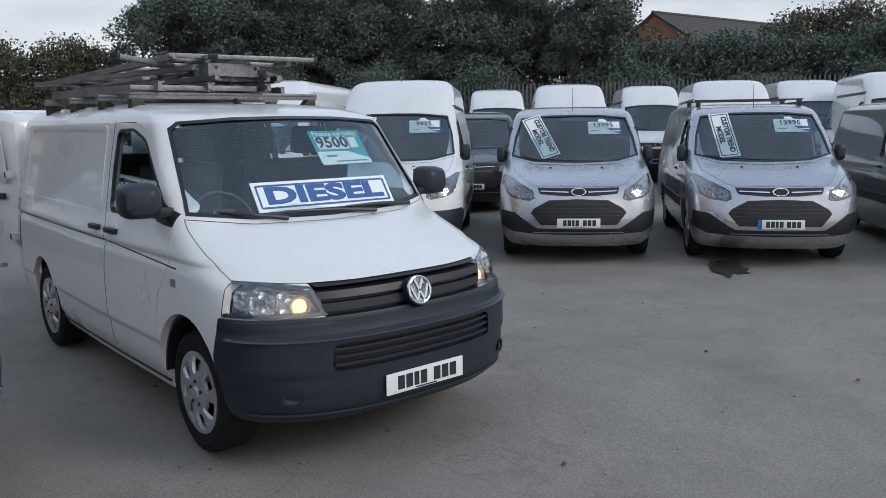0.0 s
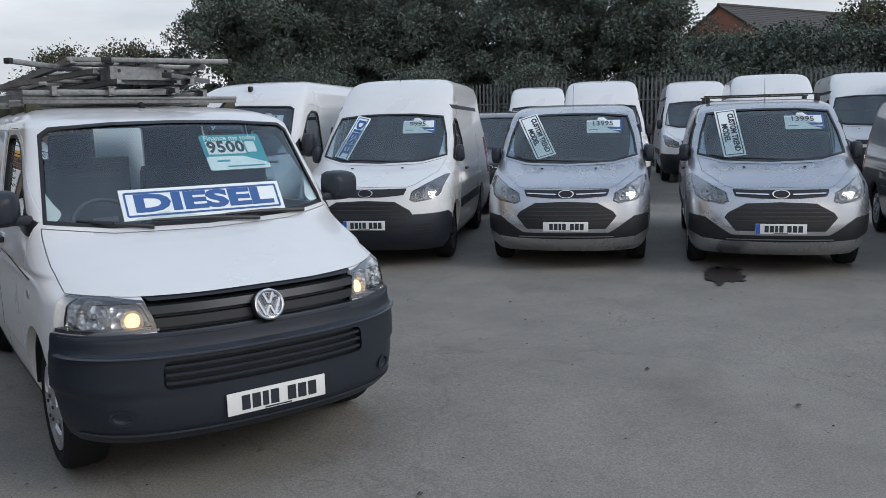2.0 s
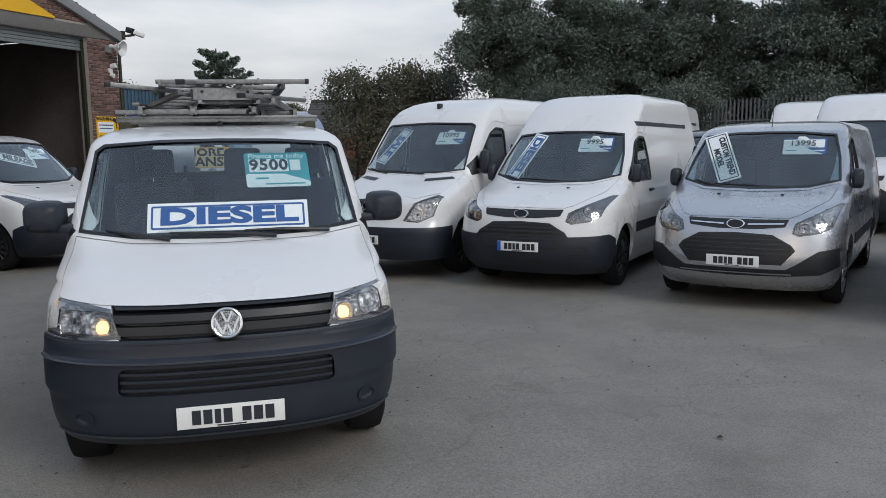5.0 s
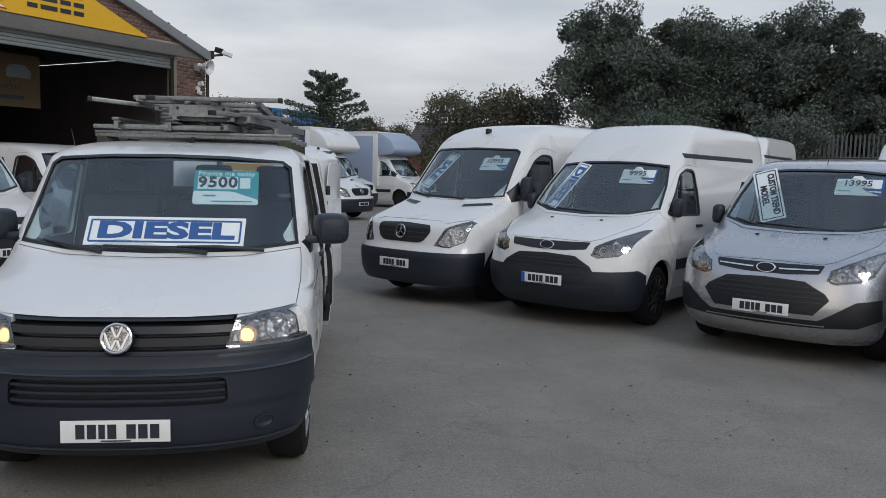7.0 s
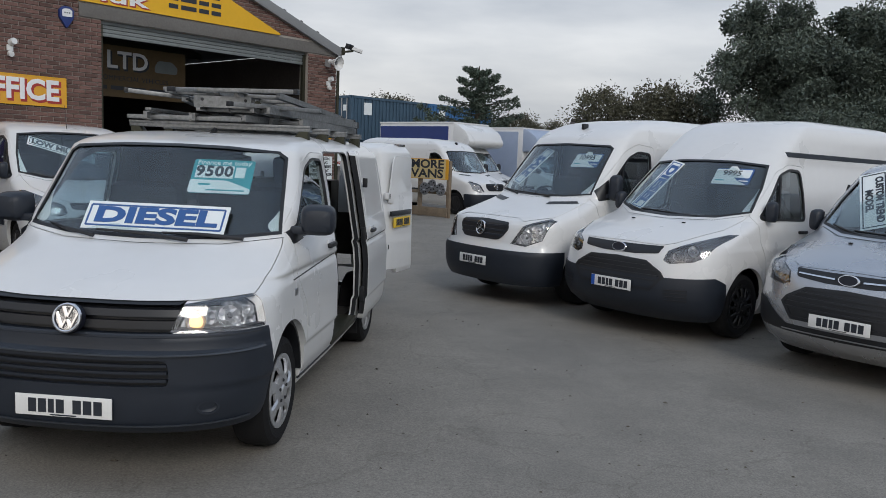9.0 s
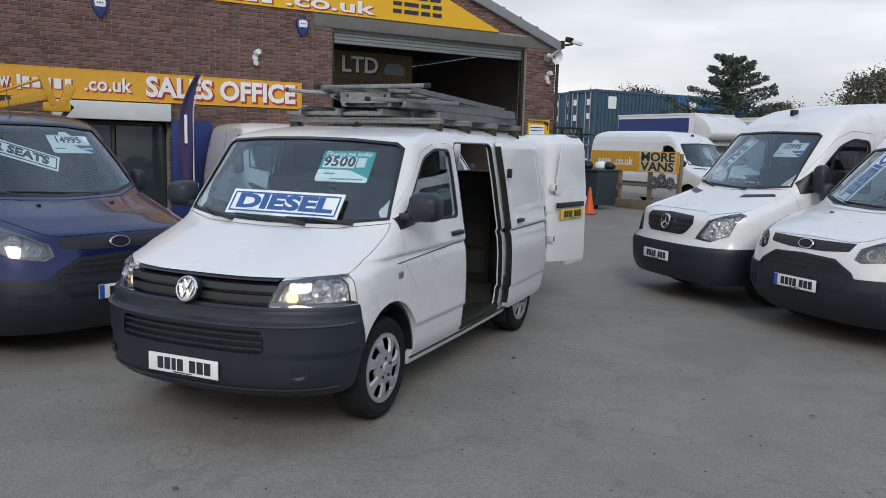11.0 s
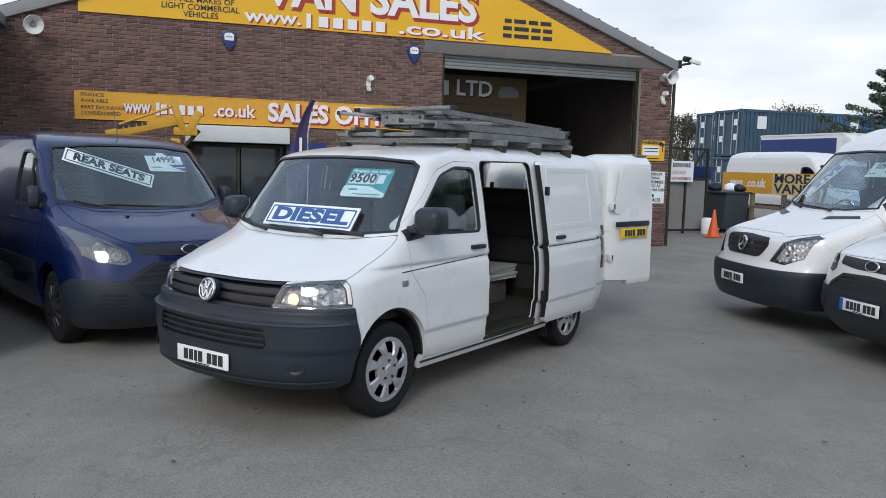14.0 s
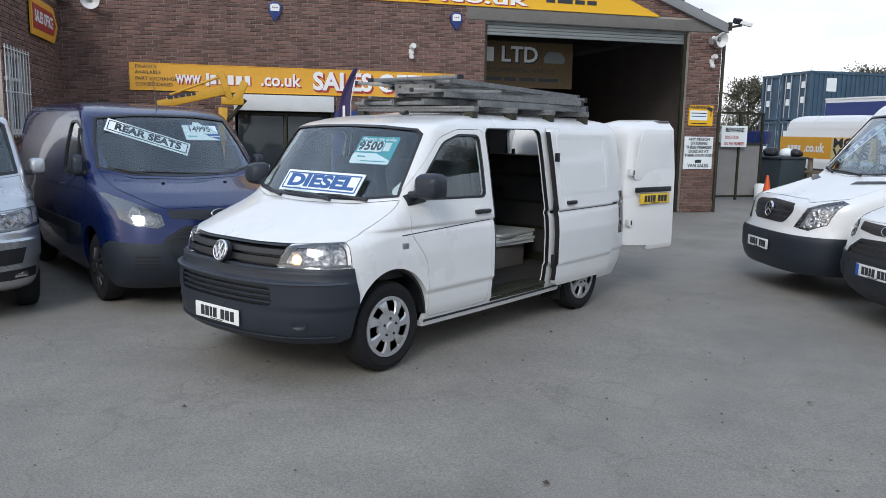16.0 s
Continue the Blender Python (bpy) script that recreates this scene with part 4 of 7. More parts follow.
# ---- the other vans ----
def ford(name, hi=False, base=False, paint=WHITE):
    """A mid-size van with a low or raised roof, in plain trim (dark bumper) or with a painted bumper."""
    t = thing(name, pose(0, 0, 0), "", "van", "parked vans")
    top = 2.36 if hi else 1.98
    fr = [(0.2, 0.22), (0.30, 0.08), (0.40, 0.01), (0.46, 0.0), (0.56, 0.0), (0.66, 0.015), (0.80, 0.05), (0.90, 0.09), (0.965, 0.14), (1.0, 0.22), (1.08, 0.45), (1.16, 0.74), (1.205, 0.90), (1.25, 1.0), (1.5, 1.27), (1.80, 1.60)]
    hf = [(0.2, 0.86), (0.28, 0.92), (0.45, 0.965), (0.62, 0.985), (0.92, 0.985), (0.98, 0.975), (1.1, 0.965), (1.22, 0.945), (1.5, 0.90), (1.80, 0.825)]
    bw = [(0.2, 0.55), (0.45, 0.62), (0.9, 0.66), (1.05, 0.62), (1.2, 0.46), (1.3, 0.36), (1.8, 0.32), (top, 0.3)]
    re = [(0.2, 4.85), (0.5, 4.95), (1.3, 4.93), (1.8, 4.88), (top - 0.08, 4.8), (top, 4.5)]
    if hi:
        re = [(z, y + 0.35) for z, y in re]
    if hi:
        fr += [(1.86, 1.66), (2.05, 1.90), (2.2, 2.12), (2.29, 2.32), (2.33, 2.55), (2.36, 3.0)]
        hf += [(1.9, 0.815), (2.15, 0.78), (2.25, 0.74), (2.31, 0.66), (2.34, 0.56), (2.36, 0.40)]
        lv = steps((0.21, 0.9, 16), (0.9, 1.26, 22), (1.26, 1.82, 12), (1.82, 2.24, 8), (2.24, 2.36, 8))
    else:
        fr += [(1.845, 1.68), (1.90, 1.85), (1.94, 2.1), (1.965, 2.5), (1.98, 3.0)]
        hf += [(1.87, 0.80), (1.92, 0.74), (1.95, 0.66), (1.97, 0.54), (1.98, 0.40)]
        lv = steps((0.21, 0.9, 16), (0.9, 1.26, 22), (1.26, 1.80, 12), (1.80, 1.94, 8), (1.94, 1.98, 5))
    sk = Skin(fr, hf, bw, re, lv, n=2.7)
    screen = [(-0.84, 1.30), (-0.55, 1.235), (0, 1.215), (0.55, 1.235), (0.84, 1.30), (0.80, 1.55), (0.72, 1.80), (0.35, 1.835), (0, 1.84), (-0.35, 1.835), (-0.72, 1.80), (-0.80, 1.55)]
    bonnet = [(-0.80, 1.12), (-0.58, 0.985), (-0.48, 0.955), (0, 0.965), (0.48, 0.955), (0.58, 0.985), (0.80, 1.12), (0.835, 1.272), (0.55, 1.205), (0, 1.188), (-0.55, 1.205), (-0.835, 1.272)]
    door = rounded([(1.36, 0.36), (2.26, 0.36), (2.28, 1.80), (1.95, 1.82), (1.72, 1.74), (1.16, 1.27), (1.20, 1.0), (1.33, 0.8)], 0.05)
    window = rounded([(1.24, 1.235), (2.20, 1.21), (2.20, 1.745), (1.96, 1.76), (1.75, 1.70)], 0.06)
    low = [(-0.4, 0.1), (0.70, 0.1), (0.62, 0.36), (0.56, 0.60), (0.40, 0.665), (-0.4, 0.625)]
    ops = [("DIFFERENCE", prism("y", screen, -0.5, 2.4)), ("DIFFERENCE", prism("y", bonnet, -0.5, 1.3)), ("DIFFERENCE", prism("x", door, -1.3, 1.3)),
           ("DIFFERENCE", prism("x", arch(0.98, 0.385, 0.36), -1.3, 1.3)), ("DIFFERENCE", prism("x", arch(3.91, 0.385, 0.36), -1.3, 1.3))]
    lamp = [(0.535, 0.815), (0.60, 0.785), (0.80, 0.815), (0.885, 0.87), (0.94, 1.085), (0.89, 1.085), (0.72, 1.0), (0.555, 0.91)]
    ops += [("DIFFERENCE", prism("y", lamp, -0.4, 1.02)), ("DIFFERENCE", prism("y", mirrored(lamp), -0.4, 1.02))]
    if base:
        ops.append(("DIFFERENCE", prism("x", inset(low, 0.01), -1.3, 1.3)))
    put("body", carve(*sk.shell(0, -0.045), (paint, LINING), ops, "body"), t)
    put("bonnet", panel(sk, "y", inset(bonnet, 0.004), -0.5, 1.3, 0.003, -0.03, (paint, paint), "bonnet"), t)
    sc = put("windscreen", panel(sk, "y", inset(screen, 0.001), -0.5, 2.4, -0.006, -0.012, (GLASS, GLASS), "windscreen"), t)
    sc.visible_shadow = False
    put("windscreen_seal", panel(sk, "y", inset(screen, -0.006), -0.5, 2.4, 0.002, -0.02, (GRILLE, GRILLE), "windscreen_seal", [("DIFFERENCE", prism("y", inset(screen, 0.016), -1, 3))]), sc)
    if base:
        bp = put("front_bumper", carve(*sk.shell(0.012, -0.04, 0.1, 0.68), (PLASTIC, GRILLE), [("INTERSECT", prism("x", low, -1.3, 1.3)), ("DIFFERENCE", prism("x", arch(0.98, 0.375, 0.36), -1.3, 1.3))], "front_bumper"), t, "dark plastic bumper")
        for s in (-1, 1):
            for k in range(4):
                z = 0.42 + 0.035 * k
                q = [(0.60, z), (0.80, z + 0.005), (0.80, z + 0.017), (0.60, z + 0.012)]
                put("vent_slat", panel(sk, "y", q if s > 0 else mirrored(q), -0.3, 0.8, 0.02, 0.0, (GRILLE, GRILLE), "vent_slat"), bp)
    else:
        q = [(0.0, 0.375), (0.52, 0.385), (0.80, 0.40), (0.95, 0.47), (0.95, 0.665), (0.78, 0.64), (0.60, 0.515), (0.50, 0.455), (0.0, 0.45)]
        for s in (-1, 1):
            put("lower_grille", panel(sk, "y", q if s > 0 else mirrored(q), -0.3, 0.62, 0.004, -0.02, (GRILLE, GRILLE), "lower_grille"), t)
            fl = part("fog_lamp", lathe([(0.01, 0.05), (-0.012, 0.05), (-0.016, 0.04), (-0.006, 0.036), (-0.012, 0.001)], 20, "y"), CHROME, t, m=pose(s * 0.735, 0.19, 0.515, 0, 0, s * 25))
        put("lip_line", panel(sk, "y", [(-0.55, 0.40), (0.55, 0.40), (0.55, 0.41), (-0.55, 0.41)], -0.3, 0.4, 0.012, -0.01, (TRIM, TRIM), "lip_line"), t)
    gr = [(-0.36, 0.80), (-0.54, 0.70), (-0.58, 0.645), (-0.46, 0.50), (0.46, 0.50), (0.58, 0.645), (0.54, 0.70), (0.36, 0.80), (0, 0.815)]
    g = put("grille", panel(sk, "y", gr, -0.3, 0.6, 0.008 if not base else 0.014, -0.02, (GRILLE, GRILLE), "grille", [("DIFFERENCE", prism("y", inset(gr, 0.03), -0.4, 0.7))]), t, "black trapezoid grille")
    put("grille_back", panel(sk, "y", inset(gr, 0.02), -0.3, 0.6, 0.004 if base else 0.002, -0.02, (GRILLE, GRILLE), "grille_back"), g)
    for z in (0.60, 0.645, 0.69, 0.735):
        w = 0.52 if z < 0.7 else 0.44
        put("grille_bar", panel(sk, "y", [(-w, z), (w, z), (w, z + 0.016), (-w, z + 0.016)], -0.3, 0.6, 0.016, 0.0, (GRILLE, GRILLE), "grille_bar"), g)
    up = rounded([(-0.50, 0.95), (-0.47, 0.875), (-0.2, 0.852), (0.2, 0.852), (0.47, 0.875), (0.50, 0.95), (0.2, 0.945), (-0.2, 0.945)], 0.015)
    ug = put("upper_grille", panel(sk, "y", up, -0.3, 0.6, 0.004, -0.02, (GRILLE, GRILLE), "upper_grille"), t)
    if not base:
        for s in (-1, 1):
            q = [(0.12, 0.892), (0.46, 0.905), (0.46, 0.917), (0.12, 0.906)]
            put("chrome_strip", panel(sk, "y", q if s > 0 else mirrored(q), -0.3, 0.6, 0.012, 0.0, (CHROME, CHROME), "chrome_strip"), ug)
    b = part("badge", lathe([(0.02, 0.05), (-0.012, 0.05), (-0.018, 0.044), (-0.018, 0.001)], 28, "y"), BADGE, t, "dark oval badge", m=pose(0, 0.085, 0.898, -12, 0, 0) @ Matrix.Diagonal((1.75, 1, 0.92, 1)))
    part("badge_rim", lathe([(-0.012, 0.054), (-0.022, 0.05), (-0.022, 0.045), (-0.012, 0.044)], 28, "y"), CHROME, b)
    head_lamp(t, sk, lamp, -0.3, 1.0, [(0.655, 0.872, 0.05), (0.775, 0.935, 0.058)], rim=0.016, back=BEZEL if base else None)
    wipers(t, [((0.35, 0.96, 1.225), (0.0, 0.99, 1.24), (-0.45, 1.03, 1.262)), ((-0.35, 0.97, 1.225), (-0.55, 1.04, 1.262), (-0.70, 1.12, 1.30))])
    for s in (-1, 1):
        lo, h = (0.2, 1.3) if s > 0 else (-1.3, -0.2)
        part("washer_jet", boxes([((s * 0.33, 0.735, 1.163), (0.03, 0.03, 0.012))]), GRILLE, t)
        d = put("front_door", panel(sk, "x", inset(door, 0.004), lo, h, 0.001, -0.04, (paint, LINING), "front_door", [("DIFFERENCE", prism("x", window, -1.4, 1.4))]), t)
        gl = put("door_glass", panel(sk, "x", inset(window, -0.002), lo, h, -0.014, -0.02, (GLASS, GLASS), "door_glass"), d)
        gl.visible_shadow = False
        put("window_seal", panel(sk, "x", inset(window, -0.014), lo, h, 0.004, -0.02, (GRILLE, GRILLE), "window_seal", [("DIFFERENCE", prism("x", inset(window, 0.012), -1.4, 1.4))]), d)
        part("window_bar", boxes([((s * 0.905, 1.66, 1.46), (0.02, 0.03, 0.46), (-14, -s * 9, 0))]), GRILLE, d)
        part("door_handle", boxes([((0, 0, 0), (0.04, 0.18, 0.035))], 0.012), GRILLE, d, m=pose(s * 0.975, 2.12, 1.08))
        door_mirror(t, s * 0.935, 1.34, 1.315, s, PLASTIC, (0.12, 0.11, 0.22))
        put("rub_strip", panel(sk, "x", [(1.40, 0.60), (3.48, 0.60), (3.48, 0.72), (1.40, 0.72)], lo, h, 0.012, -0.01, (PLASTIC, PLASTIC), "rub_strip"), t)
        wheel(t, s * 0.83, 0.98, 0.335, s, TRIM if not base else DARKRIM, "steel" if base else "alloy")
        wheel(t, s * 0.83, 3.91, 0.335, s, TRIM if not base else DARKRIM, "steel" if base else "alloy")
        put("tail_light", panel(sk, "x", [(4.78, 0.85), (5.1, 0.85), (5.1, 1.45), (4.80, 1.45)], lo, h, 0.004, -0.02, (REDLAMP, REDLAMP), "tail_light"), t)
        if hi:
            put("roof_seam", panel(sk, "x", [(1.95, 1.90), (4.6, 1.88), (4.6, 1.935), (1.95, 1.955)], lo, h, 0.004, -0.01, (PLASTIC, PLASTIC), "roof_seam"), t)
    part("underbody", boxes([((0, 2.7, 0.30), (1.4, 4.0, 0.08)), ((0, 1.0, 0.36), (1.2, 1.0, 0.12))]), STEEL, t)
    cabin(t, 1.02, 2.3, 0.84, 1.14, [(-0.46, 0.52), (0.38, 0.86)], 1.78, -0.42)
    bm = rods([((0.0, 1.85 if not hi else 2.35, top - 0.09 if not hi else top - 0.06), (0.0, 1.95 if not hi else 2.45, top + 0.24), 0.005, 0.003)], 6)
    part("aerial", bm, GRILLE, t)
    return t


def repaint(t, old, fresh):
    for o in t.children_recursive:
        for slot in o.material_slots:
            if slot.material == old:
                slot.link = "OBJECT"
                slot.material = fresh


def stand(t, m, label, paint=None, old=WHITE, plate=None, eu=False):
    """A copy of a van at a pose, repainted."""
    c = copy_thing(t, m)
    tagged(c, label)
    if paint:
        repaint(c, old, paint)
    if plate is not None:
        number_plate(c, pose(0, plate[0], plate[1]), eu=eu)
    return c


S1 = van_frame(5.00, 3.09, -0.735, -0.678)
S2 = van_frame(6.47, 1.28, -0.775, -0.632)
W1 = van_frame(3.31, 4.83, -0.705, -0.709) @ Matrix.Diagonal((1.01, 1.0, 1.03, 1))
BL = van_frame(-1.77, 1.295, 0.975, -0.222) @ Matrix.Diagonal((1, 1, 1.025, 1))
trend = ford("van", paint=SILVER)
trend.matrix_basis = S1
tagged(trend, "silver van with painted bumper and chrome grille strips")
silver_b = stand(trend, S2, "silver van with painted bumper and roof bars")
number_plate(trend, pose(0, -0.03, 0.53))
number_plate(silver_b, pose(0, -0.03, 0.53), eu=True)
high = ford("van", hi=True, base=True)
high.matrix_basis = W1
tagged(high, "white high-roof van with dark plastic bumper")
number_plate(high, pose(0, -0.035, 0.53), eu=True)
plain = ford("van", base=True, paint=WHITE)
plain.matrix_basis = BL
tagged(plain, "dark blue van with dark plastic bumper")
lowmile = stand(plain, van_frame(-3.30, 6.64, 0.78, -0.625) @ Matrix.Diagonal((1, 0.8, 1.03, 1)), "white van with dark bumper before the workshop")
repaint(plain, WHITE, BLUE)
number_plate(plain, pose(0, -0.035, 0.53), eu=True)
number_plate(lowmile, pose(0, -0.035, 0.53))
grey = stand(trend, van_frame(8.15, -0.75, -0.80, -0.60), "dark grey van with side creases", GREY, SILVER)
number_plate(grey, pose(0, -0.03, 0.53))

# signs and cards behind their windscreens
for frame_, words, wide in ((S1, ["CUSTOM TREND", "MODEL"], [0.62, 0.30]), (S2, ["CUSTOM TREND", "MODEL"], [0.62, 0.30])):
    lean = 22 if frame_ is S1 else 8
    board("windscreen_sign", words, (0.76, 0.26), frame_ @ pose(-0.45, 1.375, 1.55, -42, 0, 0) @ pose(0, 0, 0, 0, 90 - lean, 0), "white windscreen sign with dark capital letters", INK, 0.075, wide=wide)
    price_card("13995", (0.45, 0.24), frame_ @ pose(0.42, 1.50, 1.665, -42, 0, 3), "white and blue price card with dark figures", False)
board("windscreen_sign", "DIESEL", (0.78, 0.20), W1 @ pose(-0.48, 1.36, 1.53, -42, 0, -3) @ pose(0, 0, 0, 0, 106, 0), "white windscreen sign with blue capital letters", SIGNB, 0.12, wide=[0.66])
price_card("9995", (0.44, 0.24), W1 @ pose(0.42, 1.50, 1.665, -42, 0, 3), "white and blue price card with dark figures", False)
board("windscreen_sign", "REAR SEATS", (0.88, 0.18), BL @ pose(-0.24, 1.44, 1.60, -42, 0, 0) @ pose(0, 0, 0, 0, 24, 0), "white windscreen sign with dark capital letters", INK, 0.10, wide=[0.70])
price_card("14995", (0.42, 0.23), BL @ pose(0.38, 1.50, 1.655, -42, 0, 3), "teal price card with dark figures", False)
LM = lowmile.matrix_basis.copy()
board("windscreen_sign", "LOW MILEAGE", (0.90, 0.17), LM @ pose(-0.20, 1.44, 1.60, -42, 0, 0) @ pose(0, 0, 0, 0, 18, 0), "white windscreen sign with dark capital letters", INK, 0.10, wide=[0.80])
price_card("8995", (0.42, 0.23), LM @ pose(0.40, 1.50, 1.655, -42, 0, 3), "white and blue price card with dark figures", False)

bar = thing("roof_bar", S2, "dark roof bar across the silver van", "roof bar")
part("beam", boxes([((0, 2.25, 2.02), (1.46, 0.05, 0.02))], 0.008), STEEL, bar)
for s in (-1, 1):
    part("foot", boxes([((s * 0.68, 2.25, 1.97), (0.06, 0.10, 0.09))], 0.015), GRILLE, bar)
bar2 = copy_thing(bar, S2 @ pose(0, 1.0, 0))


def sprinter():
    """A large white van with a round-cornered dark grille."""
    t = thing("van", pose(0, 0, 0), "white large van with dark bumper and oval grille", "van", "parked vans")
    top = 2.34
    sk = Skin([(0.22, 0.10), (0.30, 0.03), (0.42, 0.0), (0.60, 0.0), (0.66, 0.02), (0.69, 0.06), (0.80, 0.085), (0.95, 0.12), (1.0, 0.17), (1.04, 0.27), (1.12, 0.55), (1.20, 0.82), (1.25, 0.96), (1.29, 1.02), (1.6, 1.28), (1.94, 1.58), (2.05, 1.68), (2.16, 1.86), (2.25, 2.1), (2.31, 2.45), (2.34, 2.9)],
              [(0.22, 0.88), (0.35, 0.94), (0.6, 0.985), (0.95, 0.985), (1.1, 0.965), (1.25, 0.945), (1.7, 0.90), (2.0, 0.86), (2.15, 0.82), (2.24, 0.74), (2.30, 0.64), (2.34, 0.42)],
              [(0.22, 0.5), (0.6, 0.56), (0.95, 0.6), (1.1, 0.55), (1.25, 0.42), (1.35, 0.32), (1.95, 0.28), (top, 0.26)],
              [(0.22, 5.85), (0.6, 5.9), (1.9, 5.87), (2.2, 5.8), (top, 5.5)],
              steps((0.26, 0.95, 14), (0.95, 1.30, 22), (1.30, 2.0, 12), (2.0, 2.34, 14)), n=2.8)
    screen = [(-0.84, 1.335), (-0.5, 1.30), (0, 1.285), (0.5, 1.30), (0.84, 1.335), (0.76, 1.91), (0.70, 1.945), (0, 1.965), (-0.70, 1.945), (-0.76, 1.91)]
    bonnet = [(-0.86, 1.06), (-0.62, 1.0), (-0.5, 1.03), (0, 1.035), (0.5, 1.03), (0.62, 1.0), (0.86, 1.06), (0.84, 1.31), (0, 1.262), (-0.84, 1.31)]
    door = rounded([(1.42, 0.45), (2.32, 0.45), (2.34, 1.95), (2.0, 1.98), (1.75, 1.88), (1.14, 1.32), (1.2, 1.1), (1.38, 0.85)], 0.06)
    window = rounded([(1.30, 1.32), (2.26, 1.28), (2.26, 1.86), (2.02, 1.88), (1.82, 1.80)], 0.06)
    lamp = [(0.54, 0.735), (0.74, 0.715), (0.89, 0.79), (0.93, 1.02), (0.86, 1.045), (0.66, 0.95)]
    low = [(-0.4, 0.1), (0.72, 0.1), (0.62, 0.42), (0.60, 0.66), (-0.4, 0.655)]
    put("body", carve(*sk.shell(0, -0.045), (WHITE, LINING), [
        ("DIFFERENCE", prism("y", screen, -0.5, 2.4)), ("DIFFERENCE", prism("y", bonnet, -0.5, 1.25)), ("DIFFERENCE", prism("x", door, -1.3, 1.3)), ("DIFFERENCE", prism("x", inset(low, 0.01), -1.3, 1.3)),
        ("DIFFERENCE", prism("y", lamp, -0.4, 0.92)), ("DIFFERENCE", prism("y", mirrored(lamp), -0.4, 0.92)),
        ("DIFFERENCE", prism("x", arch(1.02, 0.40, 0.37), -1.3, 1.3)), ("DIFFERENCE", prism("x", arch(4.68, 0.40, 0.37), -1.3, 1.3))], "body"), t)
    put("bonnet", panel(sk, "y", inset(bonnet, 0.004), -0.5, 1.25, 0.003, -0.03, (WHITE, WHITE), "bonnet"), t)
    sc = put("windscreen", panel(sk, "y", inset(screen, 0.001), -0.5, 2.4, -0.006, -0.012, (GLASS, GLASS), "windscreen"), t)
    sc.visible_shadow = False
    put("windscreen_seal", panel(sk, "y", inset(screen, -0.006), -0.5, 2.4, 0.002, -0.02, (GRILLE, GRILLE), "windscreen_seal", [("DIFFERENCE", prism("y", inset(screen, 0.014), -1, 3))]), sc)
    put("front_bumper", carve(*sk.shell(0.012, -0.04, 0.1, 0.68), (PLASTIC, GRILLE), [("INTERSECT", prism("x", low, -1.3, 1.3)), ("DIFFERENCE", prism("x", arch(1.02, 0.39, 0.37), -1.3, 1.3))], "front_bumper"), t, "dark plastic bumper")
    gr = rounded([(-0.44, 0.98), (-0.47, 0.90), (-0.36, 0.76), (0.36, 0.76), (0.47, 0.90), (0.44, 0.98), (0, 1.0)], 0.08)
    g = put("grille", panel(sk, "y", gr, -0.3, 0.6, 0.006, -0.02, (GRILLE, GRILLE), "grille"), t)
    for z in (0.81, 0.865, 0.92):
        put("grille_bar", panel(sk, "y", [(-0.42, z), (0.42, z), (0.42, z + 0.02), (-0.42, z + 0.02)], -0.3, 0.6, 0.016, 0.0, (PLASTIC, PLASTIC), "grille_bar", [("INTERSECT", prism("y", gr, -1, 1))]), g)
    b = part("badge", lathe([(0.0, 0.088), (-0.02, 0.088), (-0.024, 0.082), (-0.02, 0.074), (0.0, 0.074)], 32, "y"), CHROME, t, "round chrome badge", m=pose(0, 0.085, 0.885, -8, 0, 0))
    part("badge_spoke", boxes([((0.04 * math.sin(a), -0.012, 0.04 * math.cos(a)), (0.013, 0.012, 0.082), (0, math.degrees(a), 0)) for a in (0, 2.094, 4.189)]), CHROME, b)
    head_lamp(t, sk, lamp, -0.3, 0.9, [(0.715, 0.82, 0.066), (0.835, 0.915, 0.058)])
    for s in (-1, 1):
        lo, h = (0.2, 1.3) if s > 0 else (-1.3, -0.2)
        q = [(0.42, 1.195), (0.80, 1.225), (0.74, 1.25), (0.40, 1.225)]
        put("bonnet_vent", panel(sk, "y", q if s > 0 else mirrored(q), -0.3, 1.5, 0.008, -0.01, (GRILLE, GRILLE), "bonnet_vent"), t)
        d = put("front_door", panel(sk, "x", inset(door, 0.004), lo, h, 0.001, -0.04, (WHITE, LINING), "front_door", [("DIFFERENCE", prism("x", window, -1.4, 1.4))]), t)
        gl = put("door_glass", panel(sk, "x", inset(window, -0.002), lo, h, -0.014, -0.02, (GLASS, GLASS), "door_glass"), d)
        gl.visible_shadow = False
        put("window_seal", panel(sk, "x", inset(window, -0.014), lo, h, 0.004, -0.02, (GRILLE, GRILLE), "window_seal", [("DIFFERENCE", prism("x", inset(window, 0.012), -1.4, 1.4))]), d)
        put("mirror_base", panel(sk, "x", [(1.22, 1.38), (1.24, 1.26), (1.42, 1.28), (1.42, 1.52)], lo, h, 0.006, -0.02, (GRILLE, GRILLE), "mirror_base"), d)
        part("window_bar", boxes([((s * 0.90, 1.70, 1.56), (0.02, 0.03, 0.5), (-10, -s * 7, 0))]), GRILLE, d)
        part("door_handle", boxes([((0, 0, 0), (0.04, 0.18, 0.035))], 0.012), GRILLE, d, m=pose(s * 0.97, 2.18, 1.12))
        if s > 0:
            door_mirror(t, s * 0.965, 1.40, 1.43, s, PLASTIC, (0.16, 0.12, 0.32))
        put("rub_strip", panel(sk, "x", [(1.46, 0.62), (4.22, 0.62), (4.22, 0.74), (1.46, 0.74)], lo, h, 0.012, -0.01, (PLASTIC, PLASTIC), "rub_strip"), t)
